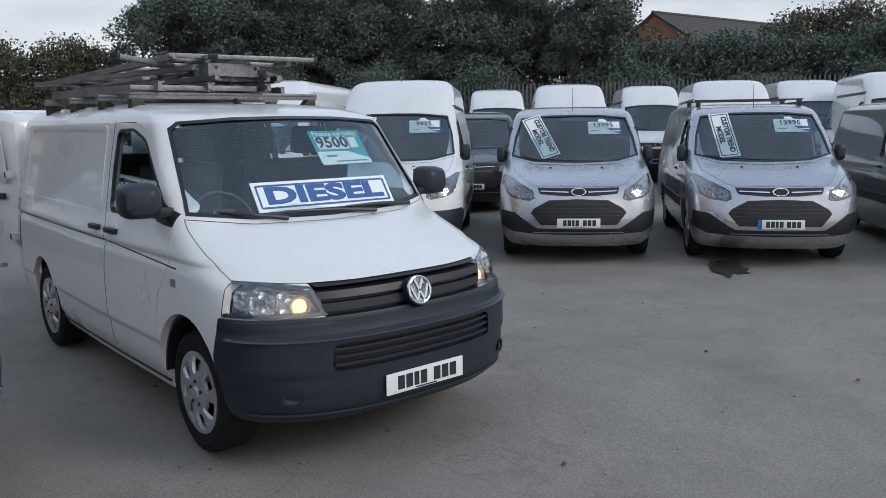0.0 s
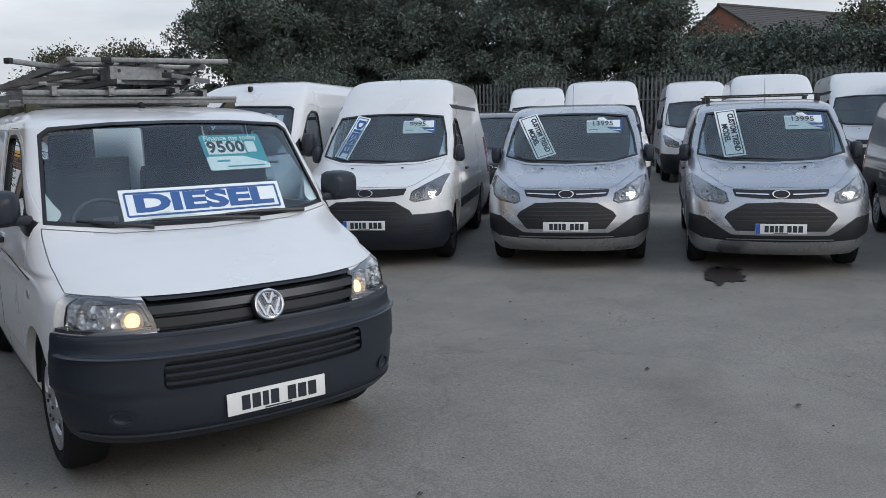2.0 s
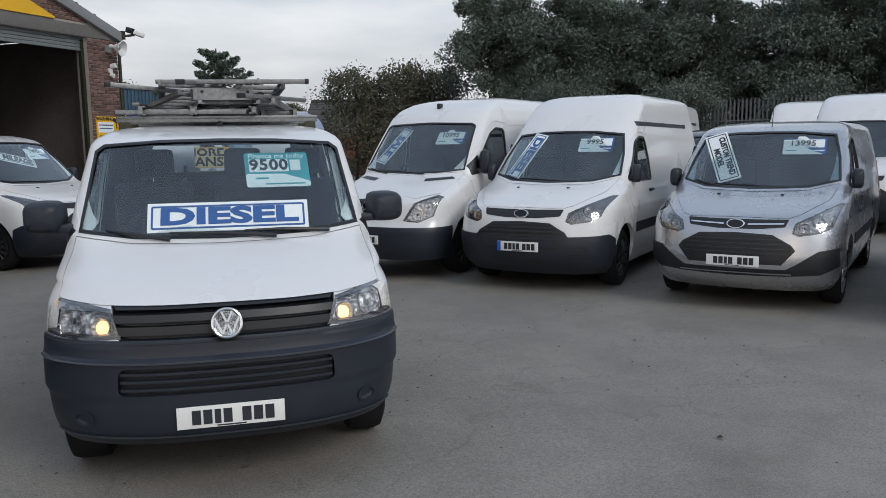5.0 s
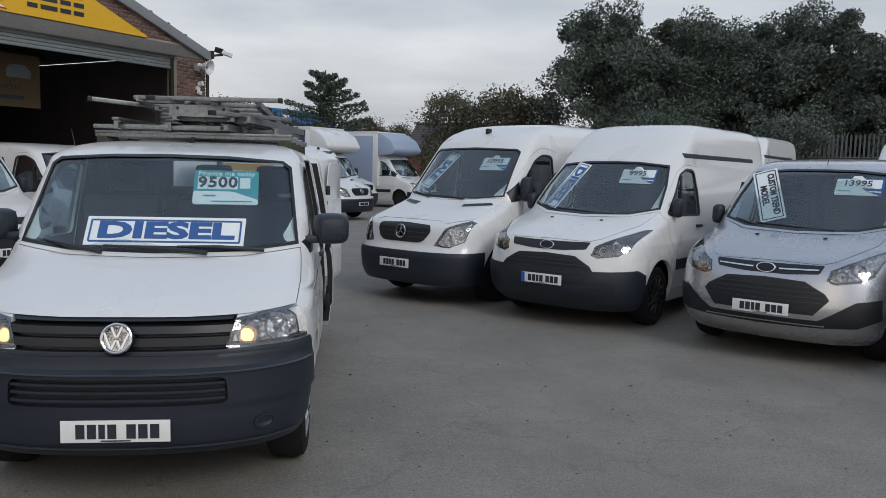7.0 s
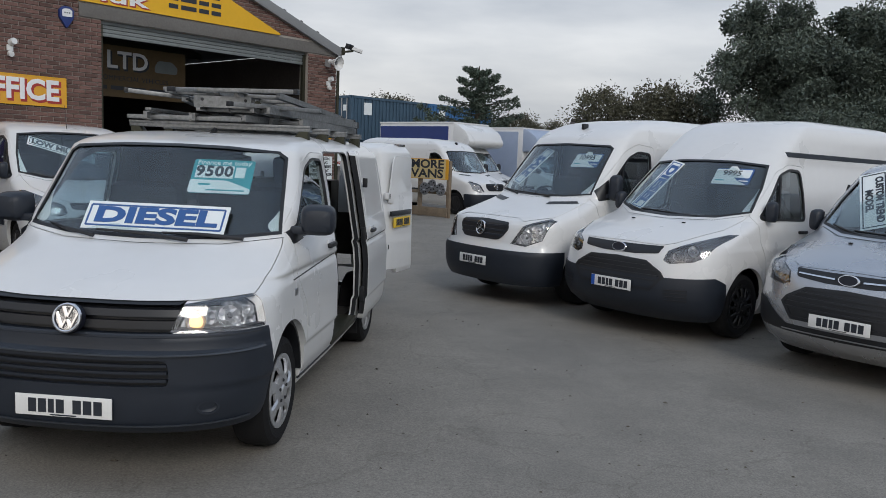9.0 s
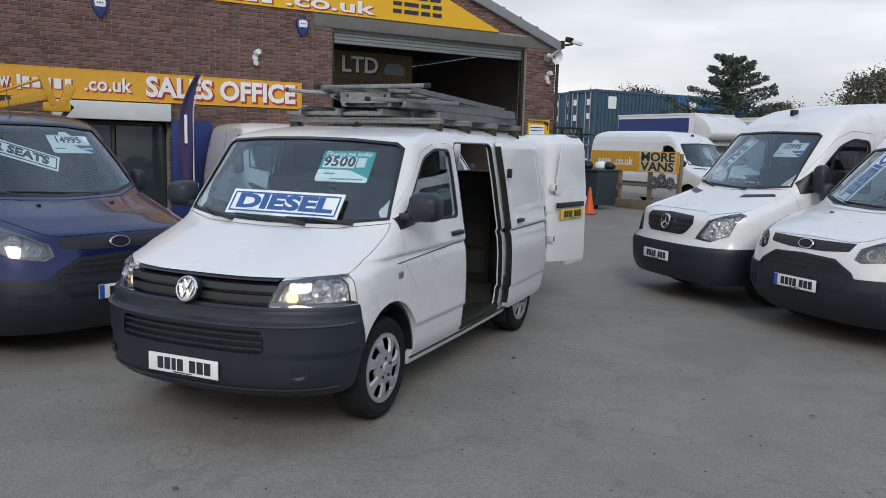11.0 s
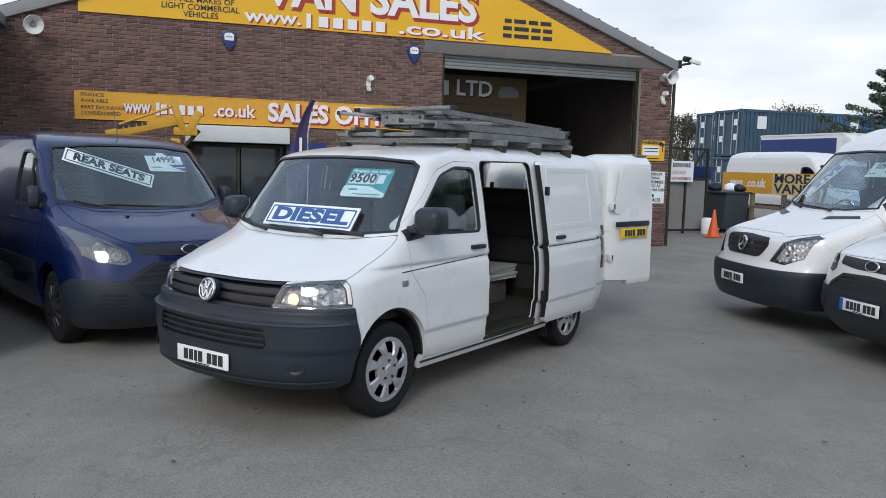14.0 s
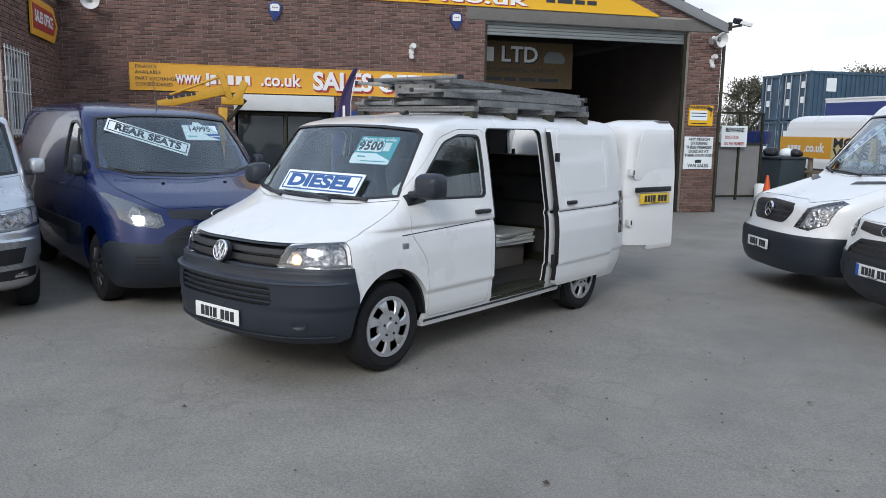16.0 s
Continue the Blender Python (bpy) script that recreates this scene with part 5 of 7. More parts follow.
        put("pressed_line", panel(sk, "x", [(2.42, 1.92), (5.6, 1.92), (5.6, 1.935), (2.42, 1.935)], lo, h, 0.005, -0.01, (WHITE, WHITE), "pressed_line"), t)
        wheel(t, s * 0.83, 1.02, 0.345, s, DARKRIM, "steel")
        wheel(t, s * 0.83, 4.68, 0.345, s, DARKRIM, "steel")
        put("tail_light", panel(sk, "x", [(5.74, 0.8), (6.0, 0.8), (6.0, 1.5), (5.76, 1.5)], lo, h, 0.004, -0.02, (REDLAMP, REDLAMP), "tail_light"), t)
    part("aerial", boxes([((0, 1.9, 2.2), (0.05, 0.1, 0.08))], 0.015), GRILLE, t)
    wipers(t, [((0.3, 0.98, 1.29), (0.0, 1.03, 1.30), (-0.5, 1.06, 1.32)), ((-0.35, 1.0, 1.29), (-0.55, 1.07, 1.32), (-0.72, 1.13, 1.345))])
    part("underbody", boxes([((0, 3.0, 0.34), (1.4, 5.0, 0.08)), ((0, 1.0, 0.40), (1.2, 1.0, 0.12))]), STEEL, t)
    cabin(t, 1.04, 2.3, 0.84, 1.20, [(-0.46, 0.52), (0.38, 0.86)], 1.85, -0.42)
    return t


M1 = van_frame(1.74, 6.42, -0.735, -0.678) @ Matrix.Diagonal((1, 1, 1.05, 1))
merc = sprinter()
merc.matrix_basis = M1
number_plate(merc, pose(-0.02, -0.03, 0.50))
board("windscreen_sign", "SALE", (0.68, 0.19), M1 @ pose(-0.50, 1.43, 1.65, -42, 0, 0) @ pose(0, 0, 0, 0, 110, 0), "white windscreen sign with blue capital letters", SIGNB, 0.13, wide=[0.40])
price_card("10995", (0.44, 0.24), M1 @ pose(0.42, 1.53, 1.75, -42, 0, 3), "white and blue price card with dark figures", False)


# ---- the yard ----
CONCRETE = material("worn_concrete", (0.252, 0.238, 0.217), 0.85, vary=0.12, scale=0.35, fine=40, bump=0.35)
n, l = CONCRETE.node_tree.nodes, CONCRETE.node_tree.links
bs = n["Principled BSDF"]
tcx = n.new("ShaderNodeTexCoord")
stain, pits = n.new("ShaderNodeTexNoise"), n.new("ShaderNodeTexVoronoi")
stain.inputs["Scale"].default_value, stain.inputs["Detail"].default_value, stain.inputs["Roughness"].default_value = 0.9, 9.0, 0.72
pits.inputs["Scale"].default_value = 26.0
grit, crack = n.new("ShaderNodeTexNoise"), n.new("ShaderNodeTexVoronoi")
grit.inputs["Scale"].default_value, grit.inputs["Detail"].default_value, grit.inputs["Roughness"].default_value = 75.0, 5.0, 0.8
crack.feature = "DISTANCE_TO_EDGE"
crack.inputs["Scale"].default_value = 0.42
warp, bend = n.new("ShaderNodeTexNoise"), n.new("ShaderNodeVectorMath")
warp.inputs["Scale"].default_value, warp.inputs["Detail"].default_value = 1.6, 8.0
bend.operation = "ADD"
l.new(tcx.outputs["Object"], warp.inputs["Vector"])
l.new(tcx.outputs["Object"], bend.inputs[0])
l.new(warp.outputs["Color"], bend.inputs[1])
l.new(bend.outputs[0], crack.inputs["Vector"])
l.new(tcx.outputs["Object"], grit.inputs["Vector"])
oil = n.new("ShaderNodeTexNoise")
oil.inputs["Scale"].default_value, oil.inputs["Detail"].default_value, oil.inputs["Roughness"].default_value = 0.55, 6.0, 0.65
l.new(tcx.outputs["Object"], oil.inputs["Vector"])
l.new(tcx.outputs["Object"], stain.inputs["Vector"])
l.new(tcx.outputs["Object"], pits.inputs["Vector"])
r1, r2, r3, r4, r5 = (n.new("ShaderNodeValToRGB") for _ in range(5))
r1.color_ramp.elements[0].position, r1.color_ramp.elements[1].position = 0.30, 0.62
r1.color_ramp.elements[0].color, r1.color_ramp.elements[1].color = (0.76, 0.755, 0.75, 1), (1.05, 1.04, 1.02, 1)
r2.color_ramp.elements[0].position, r2.color_ramp.elements[1].position = 0.05, 0.16
r2.color_ramp.elements[0].color, r2.color_ramp.elements[1].color = (0.70, 0.69, 0.68, 1), (1, 1, 1, 1)
for r, lo, hi, dark, light in ((r3, 0.34, 0.68, (0.62, 0.61, 0.60, 1), (1.26, 1.25, 1.22, 1)), (r4, 0.0, 0.007, (0.84, 0.83, 0.82, 1), (1, 1, 1, 1)), (r5, 0.58, 0.74, (1, 1, 1, 1), (0.82, 0.81, 0.80, 1))):
    r.color_ramp.elements[0].position, r.color_ramp.elements[1].position = lo, hi
    r.color_ramp.elements[0].color, r.color_ramp.elements[1].color = dark, light
l.new(grit.outputs["Fac"], r3.inputs["Fac"])
l.new(crack.outputs["Distance"], r4.inputs["Fac"])
l.new(oil.outputs["Fac"], r5.inputs["Fac"])
l.new(stain.outputs["Fac"], r1.inputs["Fac"])
l.new(pits.outputs["Distance"], r2.inputs["Fac"])
source = bs.inputs["Base Color"].links[0].from_socket
for r in (r1, r2, r3, r4, r5):
    mul = n.new("ShaderNodeMixRGB")
    mul.blend_type = "MULTIPLY"
    mul.inputs[0].default_value = 1.0
    l.new(source, mul.inputs[1])
    l.new(r.outputs["Color"], mul.inputs[2])
    source = mul.outputs[0]
l.new(source, bs.inputs["Base Color"])
xs = sorted(set([-600, -200, -80, -40] + [k * 1.0 for k in range(-24, 45)] + [80, 200, 600]))
ys = sorted(set([-600, -200, -80, -40] + [k * 1.0 for k in range(-24, 61)] + [90, 200, 600]))
gv = [(x, y, 0.012 * noise.noise((x * 0.35, y * 0.35, 0)) - 0.012 if -24 < x < 44 and -24 < y < 60 else -0.012) for y in ys for x in xs]
gf = [(j * len(xs) + i, j * len(xs) + i + 1, (j + 1) * len(xs) + i + 1, (j + 1) * len(xs) + i) for j in range(len(ys) - 1) for i in range(len(xs) - 1)]
tagged(put("ground", mesh_of("ground", gv, gf, (CONCRETE,), smooth=60)), "worn grey concrete yard with stains", "ground", "", "structure")

# an oil stain and loose chips and leaves lying about
OIL = material("oil_stain", (0.05, 0.042, 0.040), 0.35, vary=0.4, scale=6, fine=40)
ring = [(0.48 * (1 + 0.55 * noise.noise((2.6 * math.cos(a), 2.6 * math.sin(a), 1.0)) + 0.22 * noise.noise((9 * math.cos(a), 9 * math.sin(a), 2.0))) * math.cos(a), 0.20 * (1 + 0.6 * noise.noise((2.6 * math.cos(a), 2.6 * math.sin(a), 4.0)) + 0.25 * noise.noise((9 * math.cos(a), 9 * math.sin(a), 6.0))) * math.sin(a)) for a in np.linspace(0, 2 * math.pi, 90, endpoint=False)]
stn = thing("oil_stain", pose(6.15, 1.75, 0.001, 0, 0, 35), "dark oily stain on the concrete", "stain", "", "structure")
part("stain", slab(ring, 0.003, axis="z"), OIL, stn)
CHIP = material("chips_and_leaves", (0.10, 0.085, 0.065), 0.9, vary=0.4, scale=9, island=0.6)
rnd = np.random.RandomState(3)
cv, cf = [], []
for _ in range(700):
    x, y = rnd.uniform(-5, 9), rnd.uniform(-6, 5)
    s, a = rnd.uniform(0.005, 0.016) * (1.9 if rnd.rand() < 0.08 else 1), rnd.uniform(0, 6.28)
    k = len(cv)
    for q in range(5):
        t = a + q * 1.2566
        cv.append((x + s * math.cos(t) * rnd.uniform(0.6, 1.2), y + s * 0.6 * math.sin(t) * rnd.uniform(0.6, 1.2), 0.001))
    cv.append((x, y, 0.002 + s * rnd.uniform(0.25, 0.6)))
    cf += [(k + q, k + (q + 1) % 5, k + 5) for q in range(5)]
tagged(put("loose_chip", mesh_of("loose_chip", cv, cf, (CHIP,))), "small stones and dead leaves strewn on the concrete", "debris", "", "stuff")


# ---- the workshop with its gable front ----
BRICK = material("red_brown_brick", (0.165, 0.090, 0.074), 0.85, vary=0.35, scale=2.0, fine=40, bump=0.4, island=0.38)
MORTAR = material("mortar", (0.36, 0.325, 0.29), 0.95, vary=0.3, scale=1.5, fine=50, bump=0.3)
CEMENT = material("grey_lintel", (0.15, 0.142, 0.132), 0.85, vary=0.3, scale=1.2, fine=30, bump=0.3)
VERGE = material("grey_verge", (0.24, 0.245, 0.25), 0.6, vary=0.15, scale=2)
ROOF = material("grey_roof_sheet", (0.10, 0.10, 0.105), 0.8, vary=0.25, scale=2)
YELLOW = material("yellow_sign", (0.78, 0.43, 0.012), 0.42, vary=0.06, scale=1.5, fine=12)
ORANGE = material("orange_sign", (0.72, 0.36, 0.03), 0.45, vary=0.10, scale=1.2, fine=12)
LETTERW = material("white_letters", (0.80, 0.80, 0.80), 0.4, vary=0.03)
LETTERR = material("red_shadow", (0.36, 0.03, 0.025), 0.45, vary=0.1)
SHUTTER = material("shutter_slats", (0.20, 0.22, 0.22), 0.5, 0.3, vary=0.2, scale=4)
SHUTTERW = material("shutter_box_white", (0.62, 0.64, 0.64), 0.45, vary=0.12, scale=4)
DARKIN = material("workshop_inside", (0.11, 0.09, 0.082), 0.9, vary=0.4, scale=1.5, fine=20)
BLUED = material("blue_panel", (0.014, 0.035, 0.17), 0.45, vary=0.15, scale=3)
FRAMEW = material("white_frame", (0.70, 0.70, 0.69), 0.4, vary=0.06)
PANE = material("dark_pane", (0.03, 0.04, 0.045), 0.08, vary=0.1)
PURPLE = material("purple_cloth", (0.05, 0.035, 0.11), 0.8, vary=0.2, scale=3)
B = pose(-8.576, 6.231, 0, 0, 0, 54)
U0, U1, EAVE, PEAK = -2.97, 10.88, 4.14, 6.66
MID = (U0 + U1) / 2


def gable(u):
    return PEAK - (PEAK - EAVE) * abs(u - MID) / ((U1 - U0) / 2)


HOLES = [(5.25, 10.05, 0.0, 4.06), (0.14, 2.05, 0.0, 2.39)]
wall = tagged(new("wall_front"), "red-brown brick gable wall of the workshop", "wall", "", "structure")
wall.matrix_basis = B


def wall_core(parent, pieces, mat=None):
    for a, b, z0, z1 in pieces:
        part("wall_core", boxes([(((a + b) / 2, 0.16, (z0 + z1) / 2), (b - a, 0.30, z1 - z0))]), mat or MORTAR, parent, smooth=None)


wall_core(wall, [(U0, 0.14, 0, 4.14), (0.14, 2.05, 2.39, 4.14), (2.05, 5.25, 0, 4.14), (10.05, U1, 0, 4.14), (5.25, 10.05, 4.06, 4.14)])
part("corner_core", boxes([((U0 - 0.165, 0.165, 2.06), (0.33, 0.31, 4.12))]), MORTAR, wall, smooth=None)
part("gable_core", slab([(U0, 4.14), (U1, 4.14), (MID, PEAK)], 0.30), MORTAR, wall, smooth=None, m=pose(0, 0.01, 0))


def spans(z, lo, hi, holes):
    out = [(lo, hi)]
    for a, b, z0, z1 in holes:
        if z0 - 0.03 < z < z1 + 0.03:
            out = [q for p, r in out for q in ((p, min(r, a)), (max(p, b), r)) if q[1] - q[0] > 0.04]
    return out


def courses(lo_hi, top, holes):
    """Where the bricks of a wall lie: (start, end, bottom)."""
    rows = []
    for k in range(int(top / 0.075)):
        z = k * 0.075
        lo, hi = lo_hi(z + 0.07)
        for a, b in spans(z + 0.035, lo, hi, holes):
            i = math.floor((a - (k % 2) * 0.1125) / 0.225)
            while True:
                s, e = i * 0.225 + (k % 2) * 0.1125, (i + 1) * 0.225 + (k % 2) * 0.1125 - 0.011
                if s >= b:
                    break
                s, e = max(s, a), min(e, b)
                if e - s > 0.03:
                    rows.append((s, e, z))
                i += 1
    return rows


def brick_faces(s, e, z, out, jit):
    """A brick's face and its four edges, standing proud of the mortar."""
    v, f = out
    y = -0.006 - jit
    c = 0.005
    k = len(v)
    v += [(s, 0.011, z), (e, 0.011, z), (e, 0.011, z + 0.064), (s, 0.011, z + 0.064), (s + c, y, z + c), (e - c, y, z + c), (e - c, y, z + 0.064 - c), (s + c, y, z + 0.064 - c)]
    f += [(k + 4, k + 5, k + 6, k + 7), (k, k + 1, k + 5, k + 4), (k + 1, k + 2, k + 6, k + 5), (k + 2, k + 3, k + 7, k + 6), (k + 3, k, k + 4, k + 7)]


random.seed(7)
front_rows = courses(lambda z: (U0, U1) if z < EAVE else (U0 + (z - EAVE) / (PEAK - EAVE) * (U1 - U0) / 2, U1 - (z - EAVE) / (PEAK - EAVE) * (U1 - U0) / 2), PEAK, HOLES + [(4.84, 10.88, 4.06, 4.30)])
near = [r for r in front_rows if 2.2 < r[0] < 5.0 and 2.98 < r[2] < 4.2 and r[1] - r[0] > 0.2][:290]
near_set = set(near)
acc = ([], [])
for s, e, z in front_rows:
    if (s, e, z) not in near_set:
        brick_faces(s, e, z, acc, random.uniform(0, 0.003))
tagged(put("bricks", mesh_of("bricks", *acc, (BRICK,)), wall), "red-brown bricks", "", "", "stuff")
part("lintel", boxes([((7.86, 0.13, 4.18), (6.04, 0.30, 0.235))], 0.006), CEMENT, wall)

roof = tagged(new("roof"), "grey sheet roof with pale verge", "roof", "", "structure")
roof.matrix_basis = B
for sgn in (-1, 1):
    half = (U1 - U0) / 2 + 0.12
    ang = math.degrees(math.atan2(PEAK - EAVE, (U1 - U0) / 2))
    ln = half / math.cos(radians(ang))
    m = pose(MID, 0, PEAK + 0.10, 0, sgn * ang, 0)
    part("verge_board", boxes([((sgn * ln / 2, -0.06, -0.06), (ln, 0.10, 0.20))], 0.01), VERGE, roof, m=m)
    bm = boxes([((sgn * ln / 2, 7.0, 0.05), (ln, 14.1, 0.03))] + [((sgn * (0.2 + 0.5 * k), 7.0, 0.075), (0.05, 14.1, 0.03)) for k in range(int(ln / 0.5))])
    part("roof_sheet", bm, ROOF, roof, smooth=None, m=m)
part("gutter", boxes([((U1 + 0.10, 7.0, EAVE - 0.02), (0.12, 14.0, 0.10))], 0.02), STEEL, roof)
part("downpipe", rods([((U1 + 0.04, -0.02, 0.0), (U1 + 0.04, -0.02, 4.1), 0.038)], 12), STEEL, roof)

inside = tagged(new("wall_inside"), "dark inside of the workshop", "wall", "", "structure")
inside.matrix_basis = B
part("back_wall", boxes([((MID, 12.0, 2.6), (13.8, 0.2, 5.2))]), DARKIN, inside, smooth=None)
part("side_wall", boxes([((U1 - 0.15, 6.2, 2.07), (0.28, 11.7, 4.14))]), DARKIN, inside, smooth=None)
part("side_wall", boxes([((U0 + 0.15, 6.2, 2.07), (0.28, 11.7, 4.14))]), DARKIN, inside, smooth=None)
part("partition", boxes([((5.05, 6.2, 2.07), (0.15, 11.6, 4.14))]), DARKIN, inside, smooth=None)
for k in range(3):
    part("roof_beam", boxes([((MID, 2.0 + 3.5 * k, 4.35), (13.4, 0.15, 0.22))]), STEEL, inside, smooth=None)

shut = tagged(new("door_1"), "grey roller shutter rolled up in the workshop opening", "door", "", "structure")
shut.matrix_basis = B
for k in range(4):
    part("shutter_slat", boxes([((7.65, 0.14, 4.025 - 0.07 * k), (4.80, 0.03 + 0.012 * (k % 2), 0.064))], 0.008), SHUTTER, shut)
part("shutter_guide", boxes([((5.29, 0.14, 2.0), (0.07, 0.08, 4.0))]), STEEL, shut)
part("shutter_guide", boxes([((10.01, 0.14, 2.0), (0.07, 0.08, 4.0))]), STEEL, shut)
off = tagged(new("door_2"), "white shutter box over the dark sales office entrance", "door", "", "structure")
off.matrix_basis = B
part("shutter_box", boxes([((1.095, -0.05, 2.235), (1.95, 0.24, 0.31))], 0.02), SHUTTERW, off)
part("door_panel", boxes([((0.65, 0.22, 1.0), (0.92, 0.05, 2.05))], 0.01), PANE, off)
part("door_panel", boxes([((1.60, 0.22, 1.0), (0.86, 0.05, 2.05))], 0.01), PANE, off)
part("door_frame", boxes([((1.12, 0.20, 1.0), (0.06, 0.08, 2.07)), ((1.09, 0.20, 2.03), (1.9, 0.08, 0.05))], 0.006), STEEL, off)
part("side_panel", boxes([((2.44, -0.04, 1.05), (0.72, 0.07, 2.14))], 0.01), BLUED, off, "blue painted panel")

# the building that stands out at the left, with a barred window
side = tagged(new("wall_side"), "brick side wall with a barred white window", "wall", "", "structure")
side.matrix_basis = B @ pose(U0, 0, 0, 0, 0, -90)
SH = [(2.65, 3.90, 1.60, 2.78)]
for a, b, z0, z1 in ((0, 2.65, 0, 4.0), (3.90, 4.0, 0, 4.0), (2.65, 3.90, 0, 1.60), (2.65, 3.90, 2.78, 4.0)):
    part("wall_core", boxes([(((a + b) / 2, -0.16, (z0 + z1) / 2), (b - a, 0.30, z1 - z0))]), MORTAR, side, smooth=None)
acc = ([], [])
for s, e, z in courses(lambda z: (0.0, 4.0), 3.95, SH):
    brick_faces(s, e, z, acc, random.uniform(0, 0.003))
me = mesh_of("bricks", [(x, -y, z) for x, y, z in acc[0]], [f[::-1] for f in acc[1]], (BRICK,))
tagged(put("bricks", me, side), "red-brown bricks", "", "", "stuff")
part("fascia", boxes([((2.0, 0.05, 4.06), (4.1, 0.14, 0.18))], 0.01), VERGE, side)
part("roof_slab", boxes([((2.0, -2.0, 4.1), (4.0, 4.2, 0.10))]), ROOF, side, smooth=None)
win = tagged(new("window_1"), "white barred window in the brick side wall", "window", "", "structure")
win.matrix_basis = side.matrix_basis
part("window_frame", boxes([((3.275, -0.10, 1.63), (1.25, 0.07, 0.07)), ((3.275, -0.10, 2.75), (1.25, 0.07, 0.07)), ((2.685, -0.10, 2.19), (0.07, 0.07, 1.18)), ((3.865, -0.10, 2.19), (0.07, 0.07, 1.18)), ((3.275, -0.10, 2.19), (0.05, 0.06, 1.12)), ((3.275, -0.10, 2.40), (1.2, 0.06, 0.05))], 0.006), FRAMEW, win)
part("pane", boxes([((3.275, -0.12, 2.19), (1.2, 0.01, 1.1))]), PANE, win)
for k in range(9):
    part("bar", rods([((2.60 + 0.168 * k, 0.03, 1.55), (2.60 + 0.168 * k, 0.03, 2.85), 0.009)], 8), FRAMEW, win)
part("bar_rail", rods([((2.55, 0.03, 1.6), (3.98, 0.03, 1.6), 0.010), ((2.55, 0.03, 2.2), (3.98, 0.03, 2.2), 0.010), ((2.55, 0.03, 2.8), (3.98, 0.03, 2.8), 0.010)], 8), FRAMEW, win)


# ---- signs on the walls ----
def wall_sign(name, u0, u1, z0, z1, y, mat, label, m=B, poly=None, thick=0.03):
    t = thing(name, m @ pose((u0 + u1) / 2, y, (z0 + z1) / 2), label, "sign")
    if poly:
        part("panel", slab([(a - (u0 + u1) / 2, b - (z0 + z1) / 2) for a, b in poly], thick), mat, t, smooth=None)
    else:
        part("panel", boxes([((0, thick / 2, 0), (u1 - u0, thick, z1 - z0))], 0.004), mat, t, smooth=None)
    return t


def words(t, text, size, mat, x, z, width=None, shadow=None, bold=0.02, y=-0.006):
    if shadow:
        lettering(text, size, shadow, t, pose(x + size * 0.06, y + 0.003, z - size * 0.06), name="letter_shadow", width=width and width * 1.01, bold=bold * 1.8)
    return lettering(text, size, mat, t, pose(x, y, z), width=width, bold=bold)


osg = wall_sign("office_sign", -1.78, 4.59, 2.42, 2.93, -0.035, ORANGE, "long orange sales office sign with white letters")
cx, cz = (-1.78 + 4.59) / 2, (2.42 + 2.93) / 2
for k, line in enumerate(("FINANCE", "AVAILABLE", "PART EXCHANGE", "CONSIDIDERED")):
    lettering(line, 0.095, INK, osg, pose(-1.68 - cx, -0.006, 2.86 - cz - 0.105 * k - (0.015 if k > 1 else 0)), align="LEFT")
words(osg, "www.", 0.34, LETTERW, -0.70 - cx, 2.675 - cz, 0.50, LETTERR)
for k, (w, h) in enumerate(((0.07, 0.24), (0.13, 0.18), (0.14, 0.17), (0.13, 0.18), (0.13, 0.17), (0.12, 0.18))):
    x = -0.36 + sum((0.105, 0.16, 0.165, 0.16, 0.16, 0.15)[:k])
    bars([w], h, 0, LETTERR, osg, pose(x - cx + 0.015, -0.004, 2.64 - cz))
    bars([w * 0.85], h, 0, LETTERW, osg, pose(x - cx, -0.007, 2.655 - cz))
words(osg, ".co.uk", 0.34, LETTERW, 1.02 - cx, 2.675 - cz, 0.78, LETTERR)
words(osg, "SALES OFFICE", 0.48, LETTERW, 3.06 - cx, 2.675 - cz, 2.80, LETTERR, bold=0.035)
part("border", boxes([((0, -0.004, 0.25), (6.37, 0.006, 0.012)), ((0, -0.004, -0.25), (6.37, 0.006, 0.012)), ((-3.18, -0.004, 0), (0.012, 0.006, 0.5)), ((3.18, -0.004, 0), (0.012, 0.006, 0.5))]), YELLOW, osg, smooth=None)

slope = (PEAK - EAVE) / ((U1 - U0) / 2)
gz = lambda u: gable(u) - 0.18
big = wall_sign("gable_sign", -1.69, 9.23, 4.33, 6.3, -0.035, YELLOW, "yellow gable sign with white and red letters",
                poly=[(-1.69, 4.33), (9.23, 4.33), (9.23, 4.36), (MID, gz(MID)), (-1.69, 4.62)])
bx, bz = (9.23 - 1.69) / 2, (4.33 + 6.3) / 2
words(big, "www.", 0.34, LETTERW, 1.76 - bx, 4.50 - bz, 1.08, LETTERR)
for k in range(6):
    bars([0.22 if k else 0.11], 0.20 if k else 0.28, 0, LETTERR, big, pose(2.44 + 0.29 * k - bx + 0.02, -0.004, 4.47 - bz))
    bars([0.19 if k else 0.09], 0.20 if k else 0.28, 0, LETTERW, big, pose(2.44 + 0.29 * k - bx, -0.007, 4.49 - bz))
words(big, ".co.uk", 0.34, LETTERW, 5.18 - bx, 4.50 - bz, 1.90, LETTERR)
words(big, "VAN SALES", 0.88, LETTERW, 3.77 - bx, 5.02 - bz, 4.42, LETTERR, bold=0.03)
